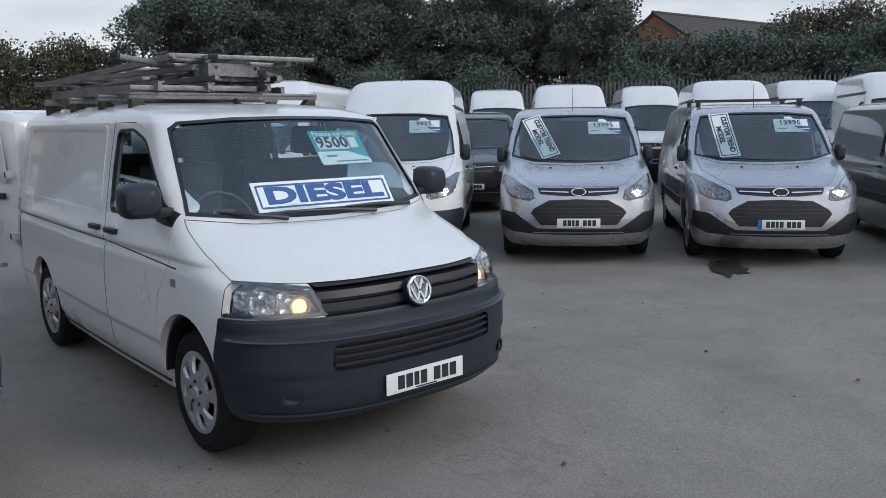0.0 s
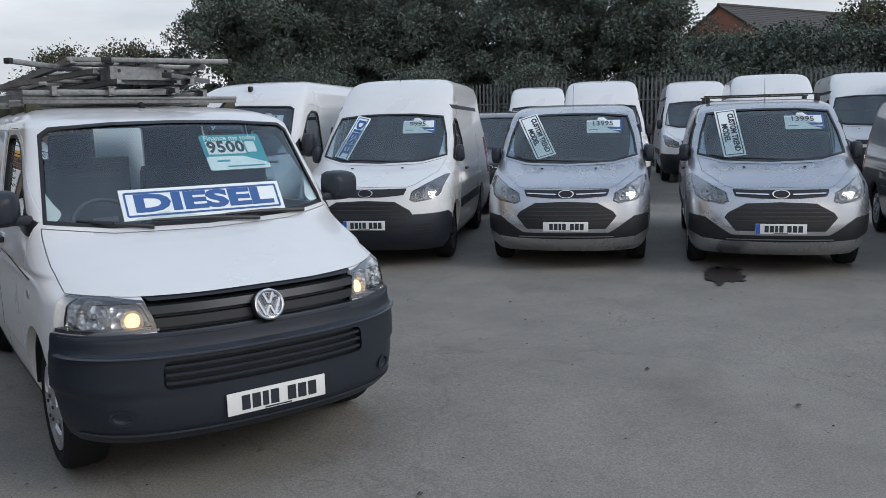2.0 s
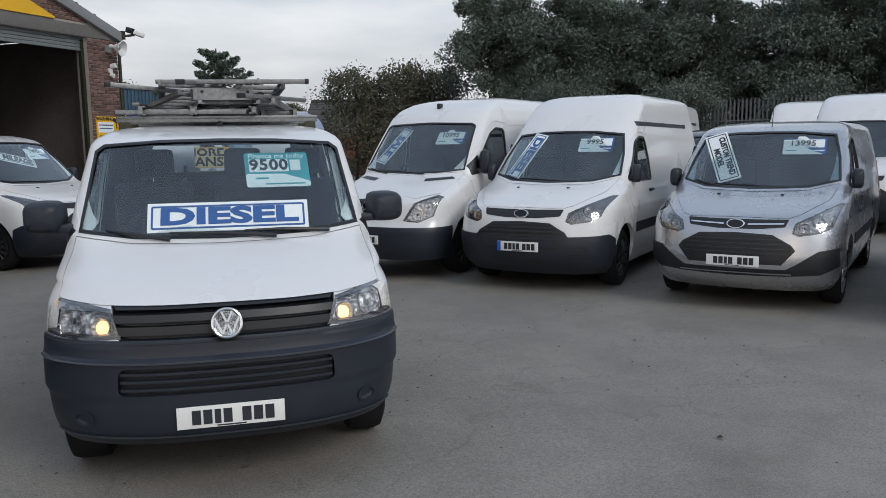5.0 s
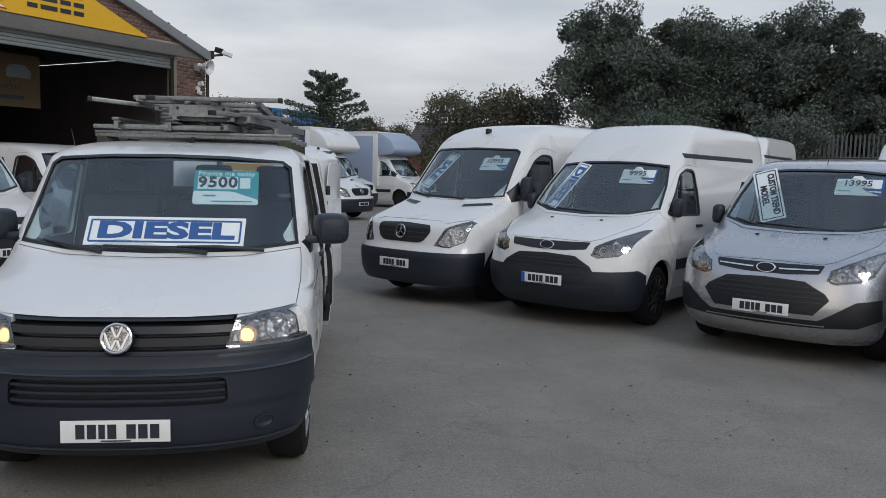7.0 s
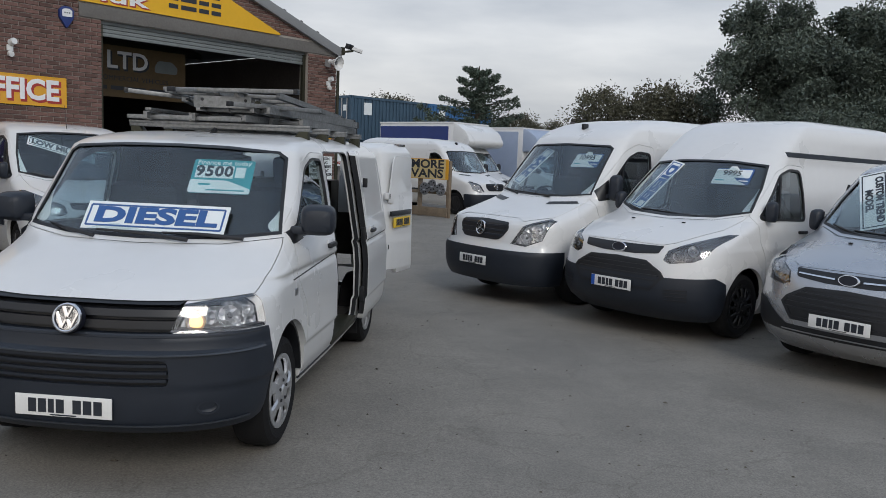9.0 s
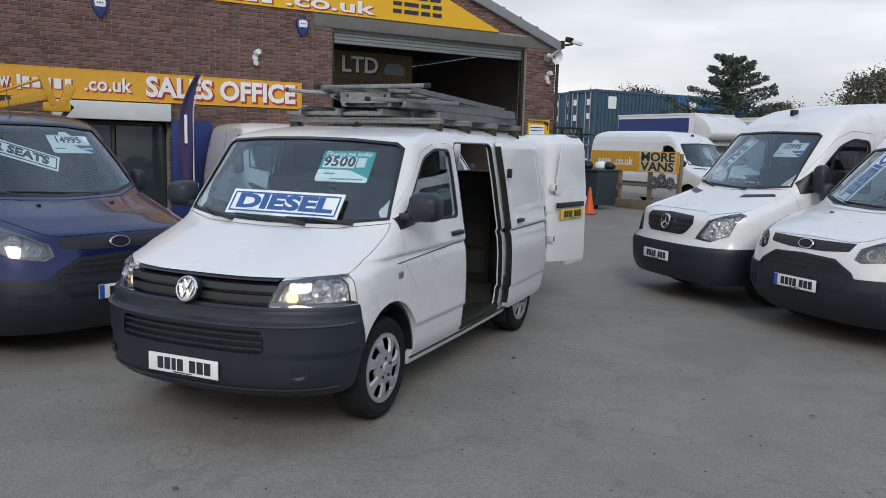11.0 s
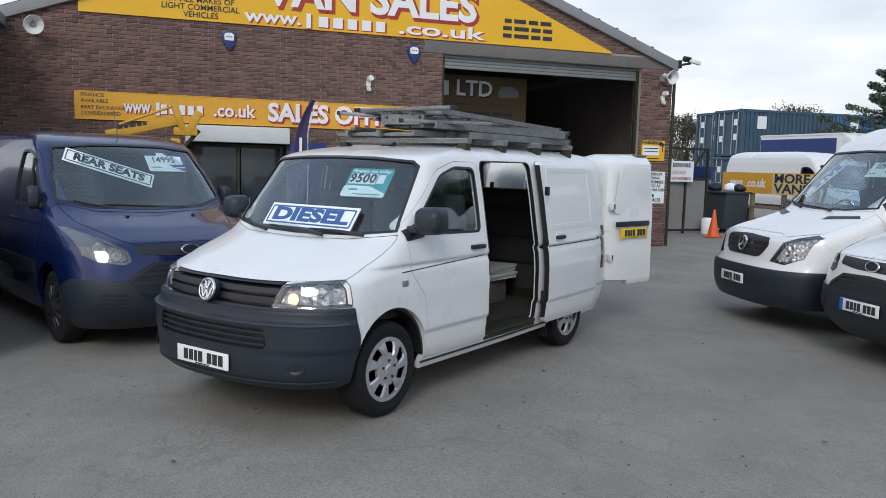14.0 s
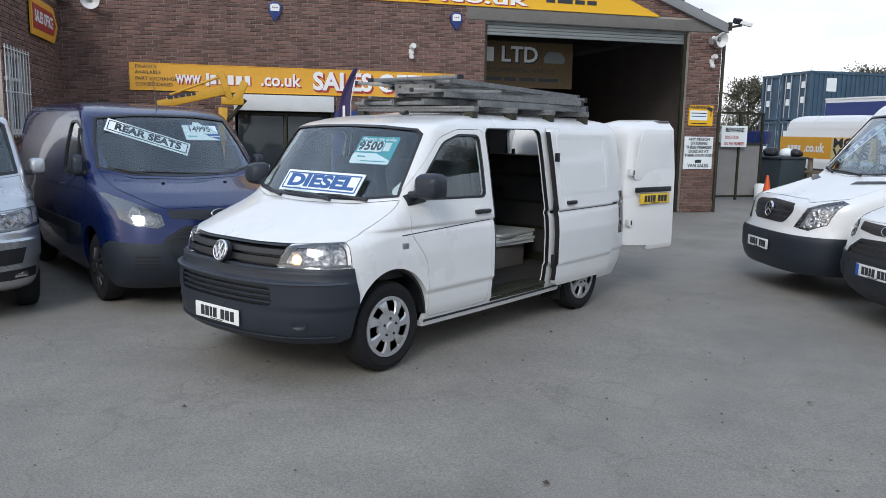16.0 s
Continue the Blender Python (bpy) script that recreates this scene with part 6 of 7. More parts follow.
for k, line in enumerate(("SUPPLIERS", "OF ALL MAKES OF", "LIGHT COMMERCIAL", "VEHICLES")[1:]):
    lettering(line, 0.15, INK, big, pose(0.42 - bx, -0.006, 4.70 - 0.135 * k - bz), bold=0.01)
for k, ws in enumerate(([0.16, 0.28, 0.22, 0.26], [0.20, 0.34, 0.22, 0.22], [0.20, 0.34, 0.22, 0.22])):
    bars(ws, 0.085, 0.06, INK, big, pose(7.15 - bx, -0.006, 4.84 - 0.155 * k - bz))

# the sign's orange, with the dimness of the workshop put into the colour
SHADED = material("shaded_orange_sign", (0.12, 0.075, 0.028), 0.6, vary=0.25, scale=1.5, fine=12)
ltd = wall_sign("inner_sign", 5.15, 8.02, 2.80, 3.86, 1.8, SHADED, "dim orange sign board hanging inside the workshop")
words(ltd, "LTD", 0.50, LETTERW, 0.08, 0.22, 0.90, INK)
bars([0.2], 0.33, 0, LETTERW, ltd, pose(-0.66, -0.007, 0.22))
lettering("LIGHT COMMERCIAL VEHICLES", 0.14, INK, ltd, pose(0.0, -0.006, -0.14), width=2.0)
bars([0.5, 0.3, 0.4, 0.5], 0.08, 0.08, INK, ltd, pose(0.1, -0.006, -0.34))
part("van_shape", slab(rounded([(0.70, 0.06), (1.22, 0.06), (1.24, 0.2), (1.1, 0.32), (0.78, 0.32), (0.70, 0.2)], 0.05), 0.004), SHUTTER, ltd, smooth=None, m=pose(0, -0.006, 0))

wsg = wall_sign("notice", 10.07, 10.80, 0.99, 1.73, -0.03, SIGNW, "white notice with black capital letters on the brick pier")
for k, line in enumerate(("ANY PERSON", "ENTERING", "THESE PREMISES", "DOES SO AT", "THEIR OWN RISK")):
    lettering(line, 0.092, INK, wsg, pose(0, -0.006, 0.31 - 0.092 * k), bold=0.02)
bars([0.16], 0.07, 0, INK, wsg, pose(0, -0.006, -0.19))
lettering("VAN SALES", 0.11, INK, wsg, pose(0, -0.006, -0.29), bold=0.02)
ysg = wall_sign("camera_notice", 10.13, 10.75, 1.98, 2.44, -0.03, YELLOW, "yellow camera warning notice on the brick pier")
lettering("WARNING", 0.10, INK, ysg, pose(-0.08, -0.006, 0.18), bold=0.02)
part("white_field", boxes([((-0.06, -0.004, 0.0), (0.44, 0.004, 0.22))]), SIGNW, ysg, smooth=None)
bars([0.40], 0.02, 0, INK, ysg, pose(-0.06, -0.008, 0.05))
bars([0.36], 0.02, 0, SIGNB, ysg, pose(-0.06, -0.008, -0.02))
bars([0.40], 0.02, 0, INK, ysg, pose(-0.04, -0.006, -0.18))
part("camera_mark", boxes([((0.22, -0.006, 0.15), (0.14, 0.004, 0.08), (0, 25, 0)), ((0.25, -0.006, 0.05), (0.02, 0.004, 0.14))]), INK, ysg, smooth=None)
arr = wall_sign("arrow_sign", 0.5, 2.4, 3.15, 3.75, 0.03, ORANGE, "orange arrow sign to the sales office", m=side.matrix_basis @ pose(0, 0, 0),
                poly=[(0.78, 3.15), (2.4, 3.15), (2.4, 3.75), (0.78, 3.75), (0.45, 3.45)], thick=0.03)
am = part("red_field", slab([(-0.55, -0.19), (0.85, -0.19), (0.85, 0.19), (-0.55, 0.19), (-0.80, 0.0)], 0.008), LETTERR, arr, smooth=None, m=pose(0, 0.032, 0))
lettering("SALES OFFICE", 0.26, LETTERW, arr, pose(0.12, 0.046, 0, 0, 0, 180), width=1.3, bold=0.02)


# ---- fittings on the wall ----
def horn(m):
    t = thing("horn_speaker", m, "white horn loudspeaker under the eaves", "loudspeaker", "horn speakers")
    part("bell", lathe([(-0.04, 0.004), (-0.05, 0.04), (-0.12, 0.08), (-0.18, 0.145), (-0.20, 0.16), (-0.19, 0.165), (-0.10, 0.10), (0.02, 0.045), (0.10, 0.05), (0.10, 0.001)], 24, "y"), FRAMEW, t)
    part("driver", lathe([(-0.13, 0.001), (-0.13, 0.03), (-0.02, 0.03), (0.04, 0.001)], 20, "y"), VERGE, t)
    part("bracket", boxes([((0, 0.13, -0.06), (0.05, 0.16, 0.16))], 0.01), VERGE, t)


horn(B @ pose(-2.41, -0.22, 4.02, 12, 0, 15))
horn(B @ pose(10.58, -0.22, 3.90, 12, 0, 10))
for u in (0.62, 4.40):
    t = thing("alarm_box", B @ pose({0.62: 0.93, 4.40: 4.60}[u], -0.0, 4.0), "blue and white alarm box on the brick wall", "alarm", "alarm boxes")
    part("case", slab(rounded([(-0.13, 0.12), (-0.12, -0.02), (0, -0.20), (0.12, -0.02), (0.13, 0.12), (0.06, 0.18), (-0.06, 0.18)], 0.03), 0.08, 0.01), BLUED, t, m=pose(0, -0.08, 0))
    part("face", slab(rounded([(-0.09, 0.11), (-0.085, 0.0), (0.085, 0.0), (0.09, 0.11), (0.045, 0.14), (-0.045, 0.14)], 0.02), 0.006), LETTERW, t, m=pose(0, -0.09, 0))
    part("dots", boxes([((-0.04, 0, 0), (0.02, 0.006, 0.02)), ((0, 0, 0), (0.02, 0.006, 0.02)), ((0.04, 0, 0), (0.02, 0.006, 0.02))]), INK, t, m=pose(0, -0.094, 0.07))
for u, z in ((3.66, 3.35), (10.62, 3.42)):
    t = thing("security_lamp", B @ pose(u, 0, z), "small white twin security lamp on the wall", "lamp", "security lamps")
    part("base", boxes([((0, -0.03, 0), (0.10, 0.06, 0.10))], 0.01), FRAMEW, t)
    part("head", lathe([(-0.16, 0.055), (-0.06, 0.06), (-0.03, 0.02)], 18, "y"), FRAMEW, t, m=pose(0, 0, 0.07, -15, 0, 12))
    part("sensor", lathe([(-0.13, 0.001), (-0.12, 0.045), (-0.05, 0.05), (-0.03, 0.02)], 18, "y"), FRAMEW, t, m=pose(0, 0, -0.08, 15, 0, 0))
cctv = thing("cctv_camera", B @ pose(10.98, -0.10, 4.20), "white camera on a dark bracket at the eaves corner", "camera")
part("housing", boxes([((0.30, -0.14, 0.06), (0.30, 0.10, 0.09), (0, 14, -20))], 0.02), FRAMEW, cctv)
part("bracket", boxes([((0.10, -0.05, 0.0), (0.30, 0.05, 0.05), (0, -10, -20)), ((0.0, 0.02, 0.0), (0.08, 0.12, 0.18))], 0.01), STEEL, cctv)
part("floodlight", boxes([((0.12, -0.10, 0.11), (0.18, 0.12, 0.12), (20, 0, 10))], 0.02), GRILLE, cctv)

flag = thing("feather_flag", B @ pose(2.20, -0.75, -0.0), "purple feather flag on a pole by the entrance", "flag")
zs = np.linspace(0.9, 2.92, 16)
fv, ff = [], []
for k, z in enumerate(zs):
    w = 0.22 * math.sin(math.pi * min(1, (3.12 - z) / 2.22 * 0.75 + 0.02)) ** 0.7 + 0.01
    bend = -0.32 * max(0, (z - 2.2)) ** 1.6
    for j in range(5):
        fv.append((-bend * 0.9 - w * j / 4 + 0.1, 0.05 * math.sin(2.5 * z + j), z))
for k in range(15):
    for j in range(4):
        ff.append((k * 5 + j, k * 5 + j + 1, (k + 1) * 5 + j + 1, (k + 1) * 5 + j))
cl = put("cloth", mesh_of("cloth", fv, ff, (PURPLE,), smooth=60), flag)
cl.modifiers.new("thick", "SOLIDIFY").thickness = 0.004
part("pole", rods([((0.12, 0, 0.05), (0.12, 0, 2.3), 0.012), ((0.12, 0, 2.3), (0.22, 0, 2.7), 0.010), ((0.22, 0, 2.7), (0.30, 0, 2.9), 0.008)], 8), FRAMEW, flag)
part("foot", boxes([((0.12, 0, 0.02), (0.5, 0.5, 0.04))], 0.01), STEEL, flag)
bars([0.05], 0.5, 0, LETTERW, flag, pose(-0.02, -0.06, 1.95))

YEL = material("machine_yellow", (0.62, 0.33, 0.02), 0.5, vary=0.25, scale=4, fine=30)
lift = thing("boom_lift", B @ pose(-0.42, -1.3, 0), "yellow boom lift arm standing by the brick wall", "boom lift")
part("base", boxes([((0, 0, 0.35), (0.9, 1.1, 0.5))], 0.05), YEL, lift)
part("mast", boxes([((0.3, 0, 1.3), (0.16, 0.18, 1.6), (0, 4, 0))], 0.02), YEL, lift)
part("boom", boxes([((-0.18, 0, 2.26), (1.2, 0.13, 0.15), (0, -14, 0))], 0.02), YEL, lift, "yellow boom with dark lettering bars")
part("knuckle", boxes([((0.40, 0, 2.48), (0.12, 0.16, 0.52), (0, -18, 0)), ((0.66, 0, 2.38), (0.14, 0.16, 0.42), (0, 25, 0)), ((0.52, 0, 2.22), (0.4, 0.14, 0.14))], 0.03), YEL, lift)
part("tie_rod", rods([((-0.55, -0.02, 2.30), (0.36, -0.02, 2.66), 0.022)], 8), YEL, lift)
part("hydraulic_ram", rods([((0.2, 0.02, 1.6), (0.75, 0.02, 2.25), 0.035)], 10), STEEL, lift)
bars([0.09, 0.07, 0.1, 0.08, 0.06], 0.06, 0.02, INK, lift, pose(-0.35, -0.07, 2.29, 0, -11, 0))


# ---- the rack and ladders on the white van ----
rack = thing("roof_rack", pose(0, 0, 0), "grey roof rack bars on dark feet", "roof rack")
for y in (2.10, 2.68, 3.32, 3.97):
    part("crossbar", boxes([((0, y, 1.962), (1.40, 0.062, 0.046)), ((0, y - 0.034, 1.975), (1.40, 0.010, 0.02))], 0.006), ALU, rack)
    for s in (-1, 1):
        part("foot", slab([(s * 0.57, 1.885), (s * 0.685, 1.84), (s * 0.685, 1.941), (s * 0.62, 1.941)], 0.075, 0.004), STEEL, rack, m=pose(0, y - 0.037, 0))


def ladder(m, length, width, rungs, label, rail=0.075):
    t = thing("ladder", m, label, "ladder", "ladders on the roof rack")
    for s in (-1, 1):
        part("rail", boxes([((s * width / 2, 0, 0), (0.028, length, rail)), ((s * (width / 2 - 0.012), 0, rail / 2 - 0.004), (0.04, length, 0.008)), ((s * (width / 2 - 0.012), 0, -rail / 2 + 0.004), (0.04, length, 0.008))]), ALU, t, smooth=None)
        part("rail_end", boxes([((s * width / 2, length / 2, 0), (0.036, 0.04, rail + 0.01))], 0.006), GRILLE, t)
    for k in range(rungs):
        y = -length / 2 + length * (k + 0.5) / rungs
        part("rung", boxes([((0, y, 0), (width, 0.05, 0.03))], 0.006), ALU, t)
    return t


ladder(pose(0.12, 3.02, 2.020, 0, 0, -5), 2.12, 0.42, 8, "weathered aluminium ladder lying on the roof rack", 0.05)
ladder(pose(-0.40, 2.98, 2.018, 0, 0, 3), 2.0, 0.36, 7, "weathered aluminium ladder lying on the roof rack", 0.062)
ladder(pose(0.47, 3.20, 2.016, 0, 0, -2), 1.75, 0.24, 6, "narrow grey ladder lying on the roof rack", 0.058)
ladder(pose(0.00, 3.05, 2.082, 0, 0, 4), 2.1, 0.40, 7, "weathered aluminium ladder lying on other ladders", 0.036)
ladder(pose(0.36, 3.00, 2.080, -0.6, 0, -9), 1.85, 0.34, 6, "grey stepladder lying on other ladders", 0.052)
ladder(pose(-0.33, 3.10, 2.130, -1.0, 0, 13), 2.1, 0.34, 6, "grey stepladder lying across other ladders", 0.034)
ladder(pose(0.20, 3.15, 2.130, -1.0, 0.5, -12), 2.0, 0.38, 6, "grey stepladder lying across other ladders", 0.034)
ladder(pose(-0.28, 3.08, 2.176, -2.2, 0.3, 4.5), 2.05, 0.38, 6, "weathered aluminium ladder on top of the pile", 0.042)
ladder(pose(0.29, 3.12, 2.174, -1.4, 0.5, 0.5), 2.15, 0.32, 6, "weathered aluminium ladder on top of the pile", 0.042)
brk = thing("ladder_bracket", pose(0.035, 2.06, 2.108, 0, 0, 8), "grey metal bracket with holes on the pile", "bracket")
part("plate", boxes([((0, 0, 0.03), (0.42, 0.02, 0.085)), ((0, 0.16, 0.03), (0.42, 0.02, 0.085)), ((0.16, 0.08, 0.03), (0.03, 0.16, 0.08)), ((-0.16, 0.08, 0.03), (0.03, 0.16, 0.08))]), ALU, brk, smooth=None)
for x in (-0.15, 0.17):
    part("hole", rods([((x, -0.014, 0.045), (x, 0.0, 0.045), 0.012)], 10), GAP_SHADE, brk)
part("hinge", rods([((0.26, -0.02, 0.02), (0.26, 0.20, 0.02), 0.028)], 12), STEEL, brk)
for m, ln in ((pose(-0.52, 2.22, 2.190, -4, 0, -66), 0.5), (pose(0.10, 2.02, 2.222, 0, 0, 84), 1.05), (pose(-0.12, 2.22, 2.225, 3, 0, -16), 0.9), (pose(0.40, 2.2, 2.118, 0, 2, -38), 0.8), (pose(-0.25, 2.06, 2.010, 0, 0, 90), 0.9)):
    t = thing("aluminium_pole", m, "loose grey aluminium section on the ladder pile", "pole", "loose poles")
    part("tube", boxes([((0, 0, 0), (0.055, ln, 0.03))], 0.006), ALU, t)
    part("end_cap", boxes([((0, -ln / 2, 0), (0.060, 0.03, 0.036))], 0.006), GRILLE, t)
for m, ln in ((pose(-0.10, 3.0, 2.052, 0, 0, 14), 1.6), (pose(0.30, 3.3, 2.110, 0, 0, -12), 1.5), (pose(-0.52, 3.0, 2.070, 0, 0, -3), 1.8)):
    t = thing("timber_batten", m, "grey timber batten among the ladders", "batten", "loose battens")
    part("length", boxes([((0, 0, 0), (0.05, ln, 0.022))], 0.004), ALU, t)


# ---- the silver van at the end of the row ----
def t6(m):
    t = thing("van", m, "pale silver van with painted bumper parked beside the blue van", "van", "parked vans")
    low = [(0.0, 0.50), (0.74, 0.52), (0.78, 0.66), (0.0, 0.64)]
    lamp = [(0.52, 0.80), (0.93, 0.83), (0.955, 0.98), (0.86, 1.0), (0.54, 0.965)]
    gr = [(-0.50, 0.78), (0.50, 0.78), (0.52, 0.965), (0, 0.975), (-0.52, 0.965)]
    put("body", carve(*skin.shell(0, -0.045), (T6SILVER, LINING), [
        ("DIFFERENCE", prism("y", SCREEN, -0.5, 2.0)), ("DIFFERENCE", prism("y", BONNET, -0.5, 1.15)), ("DIFFERENCE", prism("x", WINDOW, -1.3, 1.3)),
        ("DIFFERENCE", prism("y", lamp, -0.4, 0.62)), ("DIFFERENCE", prism("y", mirrored(lamp), -0.4, 0.62)), ("DIFFERENCE", prism("y", gr, -0.4, 0.5)),
        ("DIFFERENCE", prism("x", arch(0.86, 0.385, 0.36), -1.3, 1.3)), ("DIFFERENCE", prism("x", arch(3.74, 0.385, 0.36), -1.3, 1.3))], "body"), t)
    put("bonnet", panel(skin, "y", inset(BONNET, 0.004), -0.5, 1.15, 0.003, -0.03, (T6SILVER, T6SILVER), "bonnet"), t)
    sc = put("windscreen", panel(skin, "y", inset(SCREEN, 0.001), -0.5, 2.0, -0.006, -0.012, (GLASS, GLASS), "windscreen"), t)
    sc.visible_shadow = False
    put("windscreen_seal", panel(skin, "y", inset(SCREEN, -0.006), -0.5, 2.0, 0.002, -0.02, (GRILLE, GRILLE), "windscreen_seal", [("DIFFERENCE", prism("y", inset(SCREEN, 0.022), -1, 3))]), sc)
    gl = put("side_glass", panel(skin, "x", inset(WINDOW, -0.002), 0.2, 1.3, -0.012, -0.02, (GLASS, GLASS), "side_glass"), t)
    gl.visible_shadow = False
    g = put("grille", panel(skin, "y", gr, -0.3, 0.5, -0.005, -0.03, (GRILLE, GRILLE), "grille"), t)
    for z in (0.83, 0.885, 0.935):
        put("grille_bar", panel(skin, "y", [(-0.5, z), (0.5, z), (0.5, z + 0.014), (-0.5, z + 0.014)], -0.3, 0.5, 0.006, -0.02, (CHROME if z < 0.84 else GRILLE,) * 2, "grille_bar"), g)
    head_lamp(t, skin, lamp, -0.3, 0.60, [(0.80, 0.915, 0.052), (0.66, 0.895, 0.05)])
    for s in (-1, 1):
        put("intake", panel(skin, "y", low if s > 0 else mirrored(low), -0.3, 0.5, 0.004, -0.03, (GRILLE, GRILLE), "intake"), t)
        q = [(0.0, 0.36), (0.86, 0.38), (0.86, 0.47), (0.0, 0.45)]
        put("lower_intake", panel(skin, "y", q if s > 0 else mirrored(q), -0.3, 0.6, 0.004, -0.03, (GRILLE, GRILLE), "lower_intake"), t)
        part("fog_lamp", boxes([((0, 0, 0), (0.14, 0.03, 0.045))], 0.01), CHROME, t, m=pose(s * 0.72, 0.185, 0.415, 0, 0, s * 33))
        door_mirror(t, s * 0.93, 1.16, 1.34, s, T6SILVER, (0.15, 0.13, 0.17))
        wheel(t, s * 0.80, 0.86, 0.335, s, TRIM, "alloy")
        wheel(t, s * 0.755, 3.74, 0.335, s, TRIM, "alloy")
    wipers(t, [((0.30, 0.80, 1.24), (0.02, 0.83, 1.262), (-0.30, 0.86, 1.272)), ((0.62, 0.88, 1.255), (0.35, 0.86, 1.27), (0.12, 0.855, 1.27))])
    cabin(t, 0.86, 2.1, 0.80, 1.17, [(-0.46, 0.52), (0.36, 0.86)], 1.62, -0.42)
    part("underbody", boxes([((0, 2.6, 0.30), (1.3, 3.9, 0.06)), ((0, 0.9, 0.36), (1.2, 1.0, 0.12))]), STEEL, t)


t6(van_frame(-2.68, -1.01, 0.952, -0.306))

# ---- vans further off ----
STRETCH = Matrix.Diagonal((1.04, 1.05, 1.13, 1))
TALLER = Matrix.Diagonal((1.05, 1.05, 1.19, 1))
row = [((10.86, 8.04), (-0.72, -0.69), STRETCH), ((12.79, 5.2), (-0.78, -0.62), STRETCH), ((14.1, 13.6), (-0.68, -0.73), TALLER), ((16.46, 9.74), (-0.74, -0.67), TALLER), ((17.58, 5.65), (-0.80, -0.60), TALLER), ((15.4, 2.6), (-0.82, -0.57), TALLER), ((8.3, 12.0), (-0.66, -0.75), STRETCH)]
for k, ((x, y), f, st) in enumerate(row):
    v = stand(high, van_frame(x, y, *f), "white high-roof van in the second row")
    v.matrix_basis = van_frame(x, y, *f) @ st
    number_plate(v, pose(0, -0.035, 0.53))
dark = stand(trend, van_frame(7.95, 8.2, -0.70, -0.71), "black van standing between two rows", BLACKP, SILVER)
stand(merc, van_frame(8.3, 17.2, 0.5, 0.87), "large white van seen from behind")
wb = stand(plain, van_frame(-1.97, 9.15, 0.817, -0.577), "white van with black grille before the workshop", WHITE, BLUE)
number_plate(wb, pose(0, -0.035, 0.53))
WB = wb.matrix_basis.copy()
board("windscreen_sign", "LOW MILEAGE", (0.90, 0.17), WB @ pose(-0.20, 1.44, 1.60, -42, 0, 0) @ pose(0, 0, 0, 0, 18, 0), "white windscreen sign with dark capital letters", INK, 0.10, wide=[0.80])
price_card("7995", (0.42, 0.23), WB @ pose(0.40, 1.50, 1.655, -42, 0, 3), "white and blue price card with dark figures", False)
ive = stand(merc, van_frame(1.55, 22.3, 0.80, -0.60), "white large van behind the yellow board")
number_plate(ive, pose(0, -0.03, 0.50))


def luton(m, blue):
    t = stand(merc, m, "white box van with a blue curtain side" if blue else "pale blue box van")
    mat = BLUED if blue else material("pale_blue_box", (0.35, 0.42, 0.55), 0.5, vary=0.1)
    box = part("box_body", boxes([((0, 4.2, 1.95), (2.15, 4.2, 2.2))], 0.03), WHITE, t)
    part("curtain", boxes([((-1.085, 4.3, 1.95), (0.02, 3.9, 1.95))]), mat, box)
    part("curtain", boxes([((1.085, 4.3, 1.95), (0.02, 3.9, 1.95))]), mat, box)
    prof = [(2.15, 2.1), (1.35, 2.18), (1.2, 2.35), (1.45, 2.75), (1.95, 3.02), (2.2, 3.05)]
    bm = slab(rounded(prof, 0.12), 2.13, 0.05, axis="x")
    bmesh.ops.translate(bm, verts=bm.verts[:], vec=(-1.065, 0, 0))
    part("luton_head", bm, WHITE if blue else mat, box)
    part("roof_edge", boxes([((0, 4.2, 3.06), (2.19, 4.24, 0.07))], 0.02), WHITE, box)


luton(van_frame(1.85, 27.5, 0.80, -0.60), True)
luton(van_frame(4.6, 30.5, 0.80, -0.60), False)

# ---- by the gate ----
WOOD = material("weathered_timber", (0.22, 0.17, 0.12), 0.85, vary=0.4, scale=5, fine=40, bump=0.3)
brd = thing("van_sign_board", pose(-1.45, 21.5, 0, 0, 0, -35.4), "orange sign board on timber posts with hanging wheel covers", "sign")
part("panel", boxes([((0, -0.03, 1.46), (3.8, 0.03, 0.62))], 0.004), ORANGE, brd, smooth=None)
lettering("MORE", 0.36, INK, brd, pose(1.05, -0.05, 1.60), width=1.35, bold=0.03)
lettering("VANS", 0.36, INK, brd, pose(1.05, -0.05, 1.31), width=1.35, bold=0.03)
part("pale_field", boxes([((1.05, -0.047, 1.455), (1.5, 0.006, 0.58))]), material("cream_field", (0.66, 0.52, 0.25), 0.5), brd, smooth=None)
lettering(".co.uk", 0.36, LETTERW, brd, pose(-0.40, -0.05, 1.45), width=0.85, bold=0.03)
bars([0.12, 0.12, 0.12, 0.12], 0.2, 0.03, LETTERW, brd, pose(-1.25, -0.05, 1.42))
for x in (-1.85, -0.6, 0.7, 1.88):
    part("post", boxes([((x, 0.05, 0.85), (0.12, 0.10, 1.75))], 0.01), WOOD, brd)
part("base_plank", boxes([((0, -0.02, 0.15), (3.8, 0.05, 0.28))], 0.008), WOOD, brd)
part("middle_plank", boxes([((0, 0.0, 0.75), (3.8, 0.03, 0.10))], 0.006), WOOD, brd)
